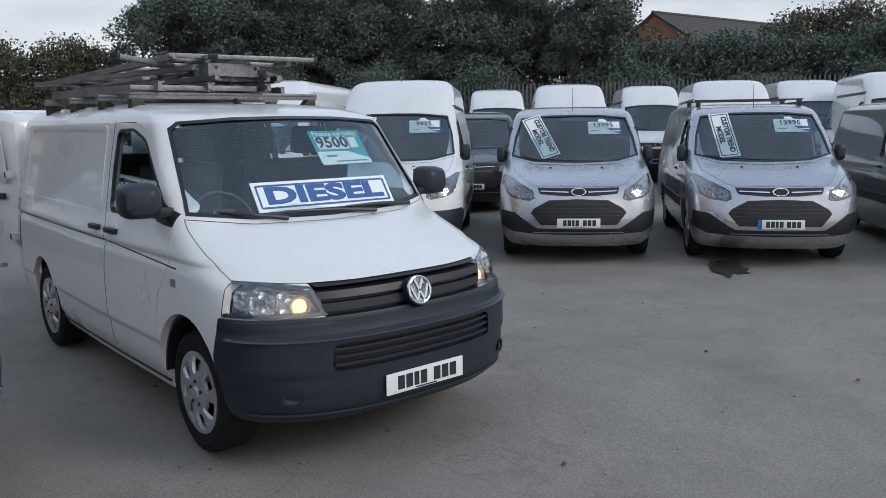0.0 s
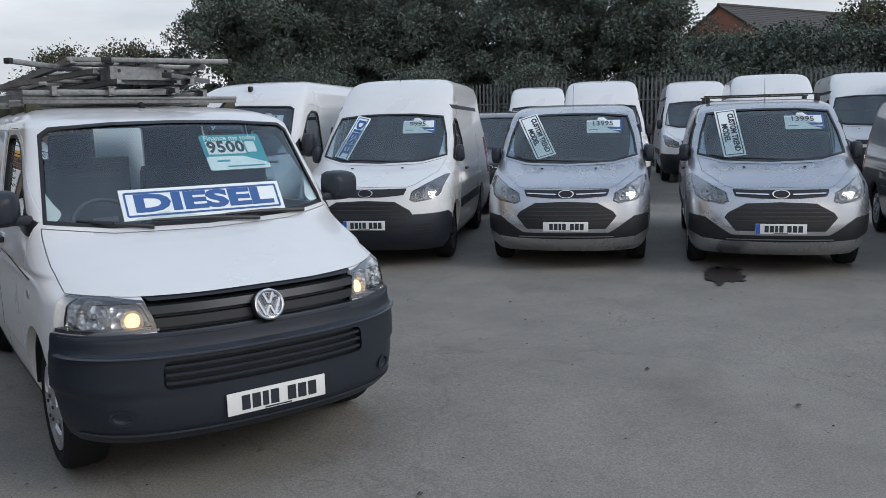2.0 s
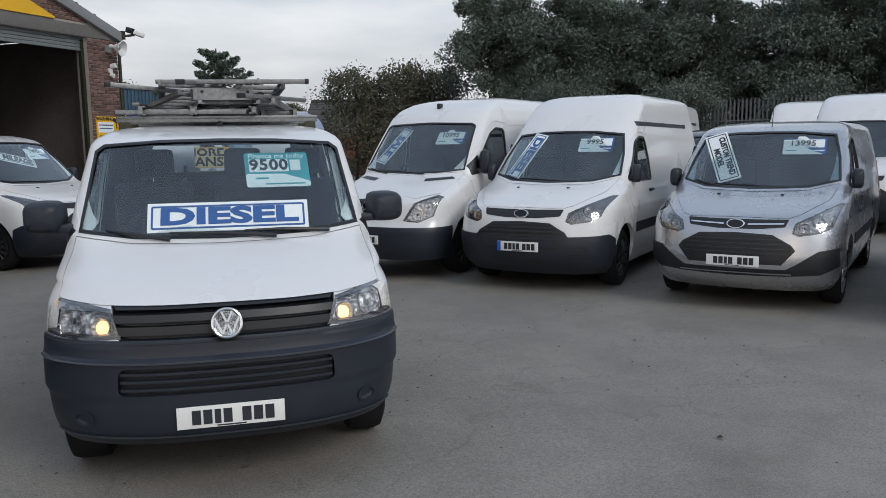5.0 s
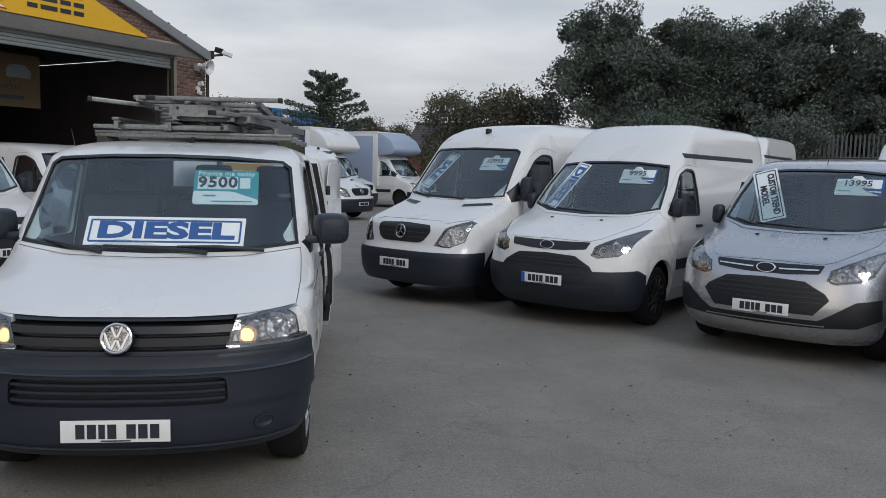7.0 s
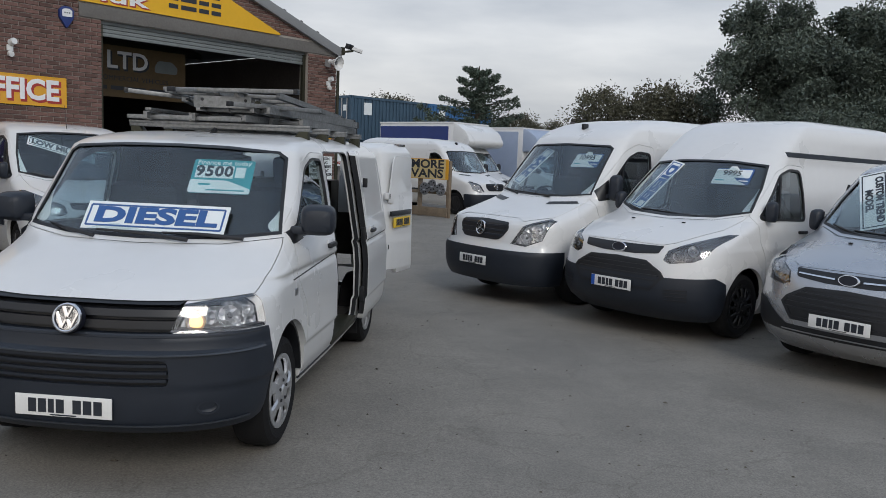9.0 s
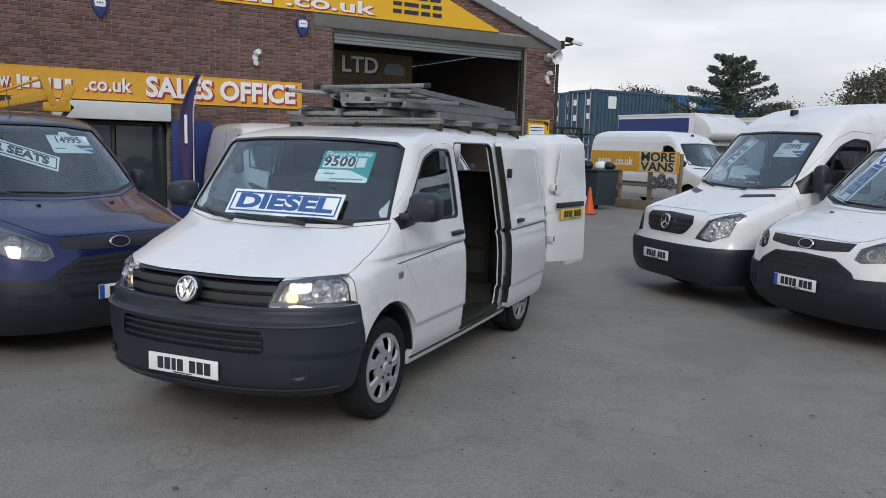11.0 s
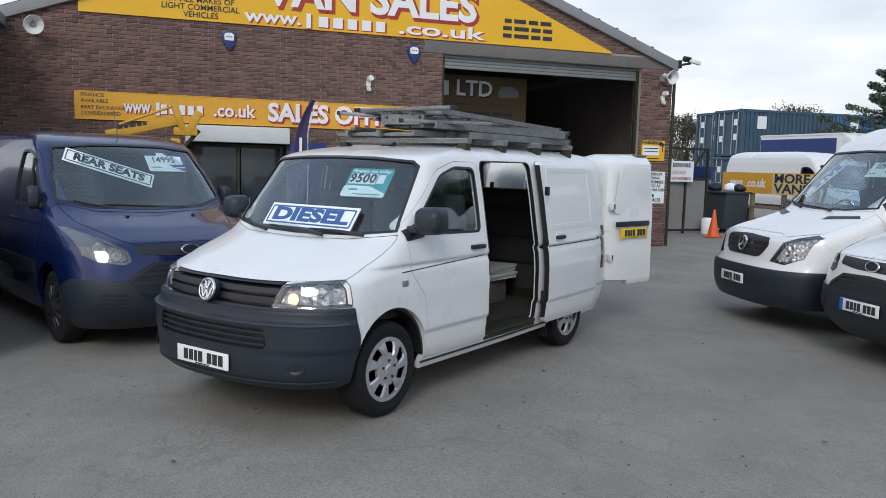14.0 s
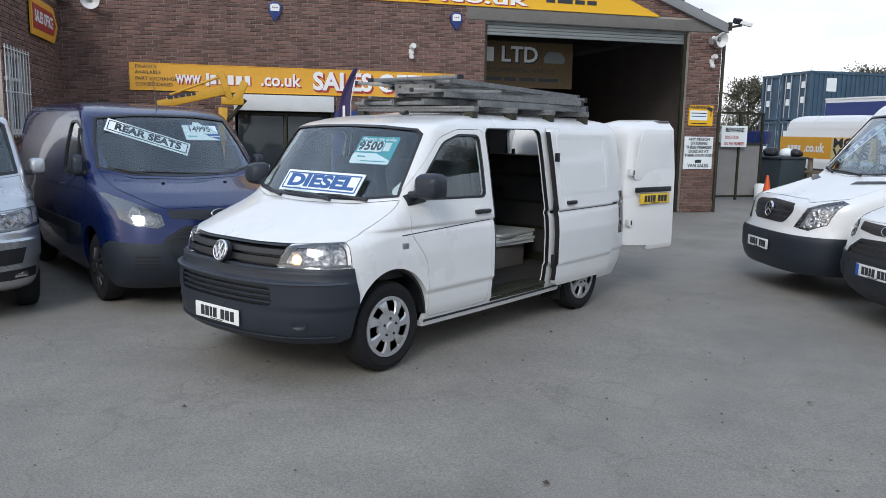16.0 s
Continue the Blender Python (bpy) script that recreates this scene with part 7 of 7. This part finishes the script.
for k, x in enumerate((1.0, 1.32, 1.66)):
    t = thing("wheel_cover", brd.matrix_basis @ pose(x, -0.08, 0.85 if k != 1 else 0.95), "silver wheel cover hung on the board", "wheel cover", "wheel covers")
    bm = lathe([(0.0, 0.001), (-0.03, 0.05), (-0.02, 0.19), (0.0, 0.20)], 28, "y")
    part("dish", bm, TRIM, t)
    for j in range(7):
        a = 2 * math.pi * j / 7
        part("slot", boxes([((0.125 * math.cos(a), -0.026, 0.125 * math.sin(a)), (0.05, 0.012, 0.03), (0, -math.degrees(a), 0))]), GRILLE, t)

gate = thing("steel_gate", B @ pose(12.85, 3.0, 0, 0, 0, 4), "dark steel framed gate with mesh and a loose panel", "gate")
for x in (0.0, 0.75, 1.5):
    part("upright", boxes([((x, 0, 1.2), (0.06, 0.06, 2.4))]), STEEL, gate, smooth=None)
for z in (0.10, 1.55, 2.38):
    part("rail", boxes([((0.75, 0, z), (1.56, 0.05, 0.06))]), STEEL, gate, smooth=None)
part("brace", boxes([((1.1, 0, 2.0), (0.05, 0.04, 0.95), (0, 40, 0))]), STEEL, gate, smooth=None)
part("infill", boxes([((0.75, 0.02, 0.82), (1.46, 0.02, 1.4))]), material("grey_infill", (0.22, 0.215, 0.21), 0.8, vary=0.2, scale=3), gate, smooth=None)
for k in range(10):
    part("mesh_wire", rods([((0.05 + 0.155 * k, 0, 1.58), (0.05 + 0.155 * k, 0, 2.36), 0.006)], 6), STEEL, gate)
bw = wall_sign("dog_notice", 12.95, 13.74, 1.46, 2.03, 2.90, SIGNW, "white beware notice in black and red letters")
lettering("BEWARE", 0.16, INK, bw, pose(0, -0.006, 0.17), width=0.58, bold=0.03)
lettering("DOG LOOSE", 0.13, LETTERR, bw, pose(-0.08, -0.006, -0.03), width=0.42)
lettering("ON THE PREMISES", 0.12, LETTERR, bw, pose(0, -0.006, -0.20), width=0.62, bold=0.01)

GRN = material("dark_bin_plastic", (0.035, 0.05, 0.06), 0.55, vary=0.2, scale=5)
bn = thing("wheeled_bin", pose(-2.55, 20.9, 0, 0, 0, -30), "dark wheeled bin overfull with rubbish", "bin")
part("tub", slab([(-0.55, 0.12), (0.55, 0.12), (0.64, 1.15), (-0.64, 1.15)], 0.9, 0.02), GRN, bn, m=pose(0, -0.45, 0))
part("rim", boxes([((0, 0, 1.17), (1.36, 1.0, 0.06))], 0.015), GRN, bn)
for s in (-1, 1):
    part("wheel", lathe([(-0.03, 0.10), (0.03, 0.10)], 16), RUBBER, bn, m=pose(s * 0.45, -0.3, 0.10))
sack = thing("rubbish_sack", pose(-2.45, 20.9, 1.2), "black and white rubbish bags on the bin", "rubbish")
for k, (x, s, mt) in enumerate(((-0.3, 0.22, GRILLE), (0.12, 0.20, SIGNW), (0.4, 0.17, GRILLE))):
    bm = bmesh.new()
    bmesh.ops.create_icosphere(bm, subdivisions=3, radius=s)
    for v in bm.verts:
        v.co *= 1 + 0.25 * noise.noise(v.co * 7 + Vector((k * 3, 0, 0)))
        v.co.z *= 0.7
    part("bag", bm, mt, sack, m=pose(x, 0, 0.10))
tub = thing("storage_tub", pose(-2.95, 20.2, 1.55), "blue plastic tub hung on the gate post", "tub")
part("tub_body", slab([(-0.28, 0), (0.28, 0), (0.36, 0.36), (-0.36, 0.36)], 0.4, 0.02), BLUED, tub, m=pose(0, -0.2, 0))
part("post", boxes([((0, 0.25, -0.7), (0.08, 0.08, 1.7))]), STEEL, tub)
CONE = material("orange_cone", (0.75, 0.12, 0.03), 0.5, vary=0.12, scale=8)
cone = thing("traffic_cone", pose(-2.04, 18.5, 0), "orange traffic cone by the gate", "cone")
part("base", boxes([((0, 0, 0.02), (0.40, 0.40, 0.04))], 0.012), CONE, cone)
part("cone_body", lathe([(0.03, 0.001), (0.03, 0.16), (0.40, 0.085), (0.74, 0.03), (0.75, 0.001)], 28, "z"), CONE, cone)
drum = thing("plastic_drum", pose(-2.5, 19.4, 0), "small white plastic drum beside the cone", "drum")
part("drum_body", lathe([(0.0, 0.001), (0.0, 0.15), (0.4, 0.16), (0.46, 0.12), (0.47, 0.001)], 20, "z"), SIGNW, drum)

# ---- stacked shipping containers ----
CONT = material("blue_container", (0.055, 0.105, 0.160), 0.6, 0.1, vary=0.35, scale=1.2, fine=20)
CONT2 = material("bright_blue_container", (0.05, 0.17, 0.38), 0.6, 0.1, vary=0.3, scale=1.0, fine=20)


def container(m, mat, group="shipping containers"):
    t = thing("shipping_container", m, "blue corrugated shipping container with door bars", "container", group)
    part("box", boxes([((1.22, 3.05, 1.3), (2.40, 6.0, 2.5))]), mat, t, smooth=None)
    for x in (0.0, 2.44):
        part("side_ribs", boxes([((x, 0.25 + 0.28 * k, 1.3), (0.05, 0.14, 2.3)) for k in range(21)]), mat, t, smooth=None)
    for x in (0.03, 2.41):
        for y in (0.03, 6.07):
            part("corner_post", boxes([((x, y, 1.3), (0.16, 0.16, 2.6))]), mat, t, smooth=None)
    part("top_rail", boxes([((1.22, 0.0, 2.53), (2.5, 0.10, 0.14)), ((0.0, 3.05, 2.53), (0.10, 6.1, 0.14)), ((2.44, 3.05, 2.53), (0.10, 6.1, 0.14))]), mat, t, smooth=None)
    for x in (0.38, 0.85, 1.6, 2.07):
        part("lock_bar", rods([((x, -0.06, 0.15), (x, -0.06, 2.45), 0.03)], 8), TRIM, t)
    for x, z in ((0.6, 1.9), (1.85, 1.9), (0.6, 1.0), (1.85, 1.1)):
        part("label_patch", boxes([((x, -0.035, z), (0.30, 0.01, 0.34))]), SIGNW, t, smooth=None)
    part("side_patch", boxes([((2.48, 1.2, 1.9), (0.01, 0.6, 0.7))]), SIGNW, t, smooth=None)


CM = pose(-7.6, 42.2, 0, 0, 0, -38)
for dx, mat in ((-2.5, CONT), (-5.0, CONT)):
    for z in (0, 2.62):
        container(CM @ pose(dx, 0.0 if dx > -3 else 0.5, z), mat)
container(CM @ pose(-2.5, 6.3, 0), CONT2)
container(CM @ pose(-2.5, 6.3, 2.62), CONT2)

# ---- fence, houses ----
PALE = material("galvanised_pale", (0.15, 0.155, 0.155), 0.6, 0.4, vary=0.3, scale=3)
fn = thing("palisade_fence", pose(0, 0, 0), "grey steel palisade fence behind the parked vans", "fence", "", "")
line = [(10.9, 30.4), (13.5, 28.7), (18.4, 20.2), (21.0, 16.4), (23.7, 11.5), (27.0, 4.0)]
pv, pf = [], []
for (x0, y0), (x1, y1) in zip(line, line[1:]):
    ln = math.hypot(x1 - x0, y1 - y0)
    ux, uy = (x1 - x0) / ln, (y1 - y0) / ln
    for k in range(int(ln / 0.15)):
        x, y = x0 + ux * 0.15 * k, y0 + uy * 0.15 * k
        b = len(pv)
        for s in (-0.033, 0.033):
            pv += [(x + ux * s, y + uy * s, 0.05), (x + ux * s, y + uy * s, 3.10), (x + ux * s - uy * 0.02, y + uy * s + ux * 0.02, 0.05), (x + ux * s - uy * 0.02, y + uy * s + ux * 0.02, 3.10)]
        pv += [(x, y, 3.2), (x - uy * 0.02, y + ux * 0.02, 3.2)]
        pf += [(b, b + 4, b + 5, b + 1), (b + 2, b + 3, b + 7, b + 6), (b, b + 1, b + 3, b + 2), (b + 4, b + 6, b + 7, b + 5), (b + 1, b + 5, b + 8), (b + 3, b + 9, b + 7), (b + 1, b + 8, b + 9, b + 3), (b + 5, b + 7, b + 9, b + 8)]
    for z in (0.6, 2.4):
        part("fence_rail", rods([((x0, y0, z), (x1, y1, z), 0.03)], 6), PALE, fn)
tagged(put("fence_pale", mesh_of("fence_pale", pv, pf, (PALE,)), fn), "", "", "", "stuff")

HBRICK = material("orange_brick", (0.24, 0.105, 0.068), 0.9, vary=0.35, scale=1.0, fine=14, bump=0.3)
TILE = material("dark_roof_tile", (0.075, 0.068, 0.066), 0.85, vary=0.35, scale=2.5, fine=20)


def house(m, w, d, eave, peak, label):
    """A house whose gable end faces -y in its own frame."""
    t = thing("house", m, label, "house", "houses beyond the fence")
    bm = slab([(-w / 2, 0), (w / 2, 0), (w / 2, eave), (0, peak), (-w / 2, eave)], d)
    part("wall", bm, HBRICK, t, smooth=None)
    ang = math.degrees(math.atan2(peak - eave, w / 2))
    ln = math.hypot(peak - eave, w / 2) + 0.35
    for s in (-1, 1):
        n = int(ln / 0.3)
        rf = part("roof", boxes([((s * ln / 2, d / 2, 0.0), (ln, d + 0.3, 0.05))]), TILE, t, smooth=None, m=pose(0, 0, peak + 0.05, 0, s * ang, 0))
        for k in range(n):
            part("tile_course", boxes([((s * (k + 0.5) * ln / n, d / 2, 0.035), (ln / n + 0.03, d + 0.28, 0.03), (0, -s * 3.0, 0))]), TILE, rf, smooth=None)
        part("verge", boxes([((s * ln / 2, -0.12, -0.02), (ln, 0.06, 0.14))]), STEEL, t, smooth=None, m=pose(0, 0, peak + 0.05, 0, s * ang, 0))
    part("ridge", rods([((0, -0.15, peak + 0.10), (0, d + 0.15, peak + 0.10), 0.12)], 8), TILE, t)
    return t


house(pose(42.7, 28.2, 0, 0, 0, 265), 7.4, 16.0, 6.3, 8.5, "brick house with a dark tiled roof beyond the trees")
house(pose(5.3, 46.1, 0, 0, 0, 250), 5.5, 8.0, 2.7, 4.3, "small red brick house far beyond the yard")


# ---- trees ----
BARK = material("bark", (0.07, 0.055, 0.042), 0.95, vary=0.4, scale=6, fine=40, bump=0.5)
LEAF = material("dark_leaves", (0.094, 0.122, 0.096), 0.55, vary=0.3, scale=0.5, fine=6, island=0.5)
LEAF2 = material("needle_leaves", (0.075, 0.105, 0.078), 0.7, vary=0.4, scale=0.6, fine=6, island=0.5)
LEAF3 = material("autumn_leaves", (0.10, 0.098, 0.062), 0.7, vary=0.4, scale=0.6, fine=6, island=0.55)


def leaf_mesh(name, centres, per, size, seed, mat):
    """Small folded leaves strewn through balls of (centre, radius)."""
    rnd = np.random.RandomState(seed)
    c = np.repeat(np.array([q[0] for q in centres]), per, axis=0)
    r = np.repeat(np.array([q[1] for q in centres]), per)[:, None]
    n = len(c)

    def unit():
        d = rnd.normal(size=(n, 3))
        return d / np.linalg.norm(d, axis=1, keepdims=True)

    p = c + unit() * r * (0.3 + 0.85 * rnd.rand(n, 1) ** 0.6) * np.array((1, 1, 0.8))
    a, b = unit(), unit()
    b -= a * (a * b).sum(axis=1, keepdims=True)
    b /= np.linalg.norm(b, axis=1, keepdims=True)
    s = size * (0.6 + 0.8 * rnd.rand(n, 1))
    up = np.cross(a, b) * s * 0.15
    v = np.stack([p - a * s, p + b * s * 0.45 + up, p + a * s, p - b * s * 0.45 + up], axis=1).reshape(-1, 3)
    me = bpy.data.meshes.new(name)
    me.from_pydata(v.tolist(), [], np.arange(4 * n).reshape(-1, 4).tolist())
    me.materials.append(mat)
    return me


def limbs(height, trunk, count, seed, spread):
    rnd = random.Random(seed)
    items = [((0, 0, 0), (0.05, 0.02, height * 0.45), trunk, trunk * 0.7), ((0.05, 0.02, height * 0.45), (0.0, 0.1, height * 0.9), trunk * 0.7, trunk * 0.15)]
    tips = []
    for k in range(count):
        z = height * (0.18 + 0.7 * k / count)
        a = rnd.uniform(0, 6.28)
        r = spread * (1.0 - 0.55 * (k / count)) * rnd.uniform(0.55, 1.0)
        tip = (r * math.cos(a), r * math.sin(a), z + rnd.uniform(0.3, 1.2))
        mid = (tip[0] * 0.5, tip[1] * 0.5, z + 0.25)
        items += [((0.02, 0.02, z), mid, trunk * 0.32, trunk * 0.2), (mid, tip, trunk * 0.2, trunk * 0.06)]
        tips += [tip, mid]
    return items, tips


def broad_tree(name, height, spread, seed, mat=LEAF, per=430, size=0.075, low=0.12):
    rnd = random.Random(seed)
    items, tips = limbs(height, 0.16 * height / 8, 16, seed, spread)
    cs = [(t, rnd.uniform(0.4, 0.8)) for t in tips]
    for _ in range(66):
        z = rnd.uniform(low, 0.97)
        w = spread * (math.sin(math.pi * min(0.97, 0.25 + 0.70 * z)) ** 0.42) * rnd.uniform(0.35, 1.0)
        a = rnd.uniform(0, 6.28)
        cs.append(((w * math.cos(a), w * math.sin(a), z * height), rnd.uniform(0.32, 0.8)))
    t = thing(name, pose(0, 0, 0), "dark leafy tree with an uneven crown", "tree", "trees behind the fence")
    part("trunk", rods(items, 7), BARK, t)
    put("crown", leaf_mesh("crown", cs, per, size, seed, mat), t)
    return t


first = [broad_tree("tree", 8.6, 2.7, 11), broad_tree("tree", 8.2, 2.6, 23), broad_tree("tree", 7.6, 2.9, 37)]
spots = [(12.4, 32.6, 1.07), (13.9, 31.6, 1.0), (14.9, 30.8, 1.02), (15.9, 30.2, 0.93), (16.6, 28.9, 0.93), (18.3, 28.6, 0.97), (19.6, 26.4, 0.90), (21.2, 25.6, 0.90), (22.4, 23.4, 0.98), (23.9, 22.2, 0.87), (24.8, 20.2, 0.85), (26.0, 19.0, 0.96), (17.5, 32.5, 0.95), (22.0, 29.0, 0.94), (25.5, 24.5, 0.98), (19.9, 30.6, 0.94), (24.0, 26.6, 0.92)]
for k, (x, y, s) in enumerate(spots):
    src, m = first[k % 3], pose(x, y, 0, 0, 0, 47 * k) @ Matrix.Scale(s, 4)
    if k < 3:
        src.matrix_basis = m
    else:
        copy_thing(src, m)
shrub = broad_tree("shrub", 4.4, 2.3, 51, LEAF, 300, 0.07, 0.05)
tagged(shrub, "dark overgrown shrub by the fence", "shrub", "shrubs by the fence")
low_spots = [(26.0, 17.4, 1.06), (27.3, 15.6, 1.04), (28.0, 13.6, 1.05), (29.0, 11.9, 1.0), (27.2, 16.6, 0.95), (28.3, 14.6, 0.9), (29.2, 12.4, 0.92), (29.8, 10.2, 1.0), (30.2, 8.0, 1.1), (30.0, 5.5, 1.1), (20.0, 20.5, 0.8), (23.5, 15.5, 0.75), (25.5, 11.5, 0.7), (17.0, 23.5, 0.8), (13.8, 27.0, 0.85), (26.8, 7.5, 0.75)]
for k, (x, y, s) in enumerate(low_spots):
    m = pose(x, y, 0, 0, 0, 61 * k) @ Matrix.Scale(s, 4)
    if k == 0:
        shrub.matrix_basis = m
    else:
        copy_thing(shrub, m)
thin = broad_tree("tree", 5.4, 2.2, 77, LEAF3, 130, 0.075, 0.1)
tagged(thin, "sparse tree with thinning autumn leaves")
for k, (x, y, s) in enumerate([(6.3, 36.2, 1.0), (8.4, 35.6, 1.05), (10.2, 36.5, 1.0), (-6.6, 50.8, 1.1), (-9.5, 52.0, 1.05), (-13.5, 50.0, 1.0), (33.3, 14.0, 1.2), (34.4, 11.4, 1.25), (35.0, 8.5, 1.2), (2.2, 50.0, 0.9), (4.0, 52.0, 0.85)]):
    m = pose(x, y, 0, 0, 0, 83 * k) @ Matrix.Scale(s, 4)
    if k == 0:
        thin.matrix_basis = m
    else:
        copy_thing(thin, m)


def conifer(m, height):
    t = thing("conifer", m, "dark spreading conifer with a ragged pointed top", "tree")
    rnd = random.Random(5)
    items = [((0, 0, 0), (0.1, 0, height * 0.99), 0.22, 0.03)]
    cs = []
    for k in range(44):
        z = height * (0.08 + 0.90 * k / 44) + rnd.uniform(-0.25, 0.1)
        r = 3.8 * (1 - (z / height) ** 1.7) * rnd.uniform(0.25, 1.2) + 0.30
        a = k * 2.4 + rnd.uniform(-0.6, 0.6)
        tip = (r * math.cos(a), r * math.sin(a), z + (0.12 + rnd.uniform(0, 0.25)) * r)
        items.append(((0.05, 0, z), tip, 0.05, 0.012))
        for j in range(7):
            q = (j + 1) / 7
            cs.append(((tip[0] * q, tip[1] * q, z + (tip[2] - z) * q ** 1.4), (0.44 - 0.27 * q) * (1.15 - 0.6 * z / height) + 0.06))
    part("trunk", rods(items, 6), BARK, t)
    put("crown", leaf_mesh("crown", cs, 60, 0.085, 5, LEAF2), t)


conifer(pose(-0.4, 41.0, 0), 7.0)

# bricks of the stretch of wall nearest to the yard, each a piece of its own
acc = ([], [])
brick_faces(0, 0.214, 0, acc, 0.001)
one = mesh_of("brick", *acc, (BRICK,))
for s, e, z in near:
    o = new("brick", one)
    o.parent = wall
    o.matrix_basis = Matrix.Translation((s, random.uniform(-0.002, 0.001), z)) @ Matrix.Diagonal(((e - s) / 0.214, 1, 1, 1))
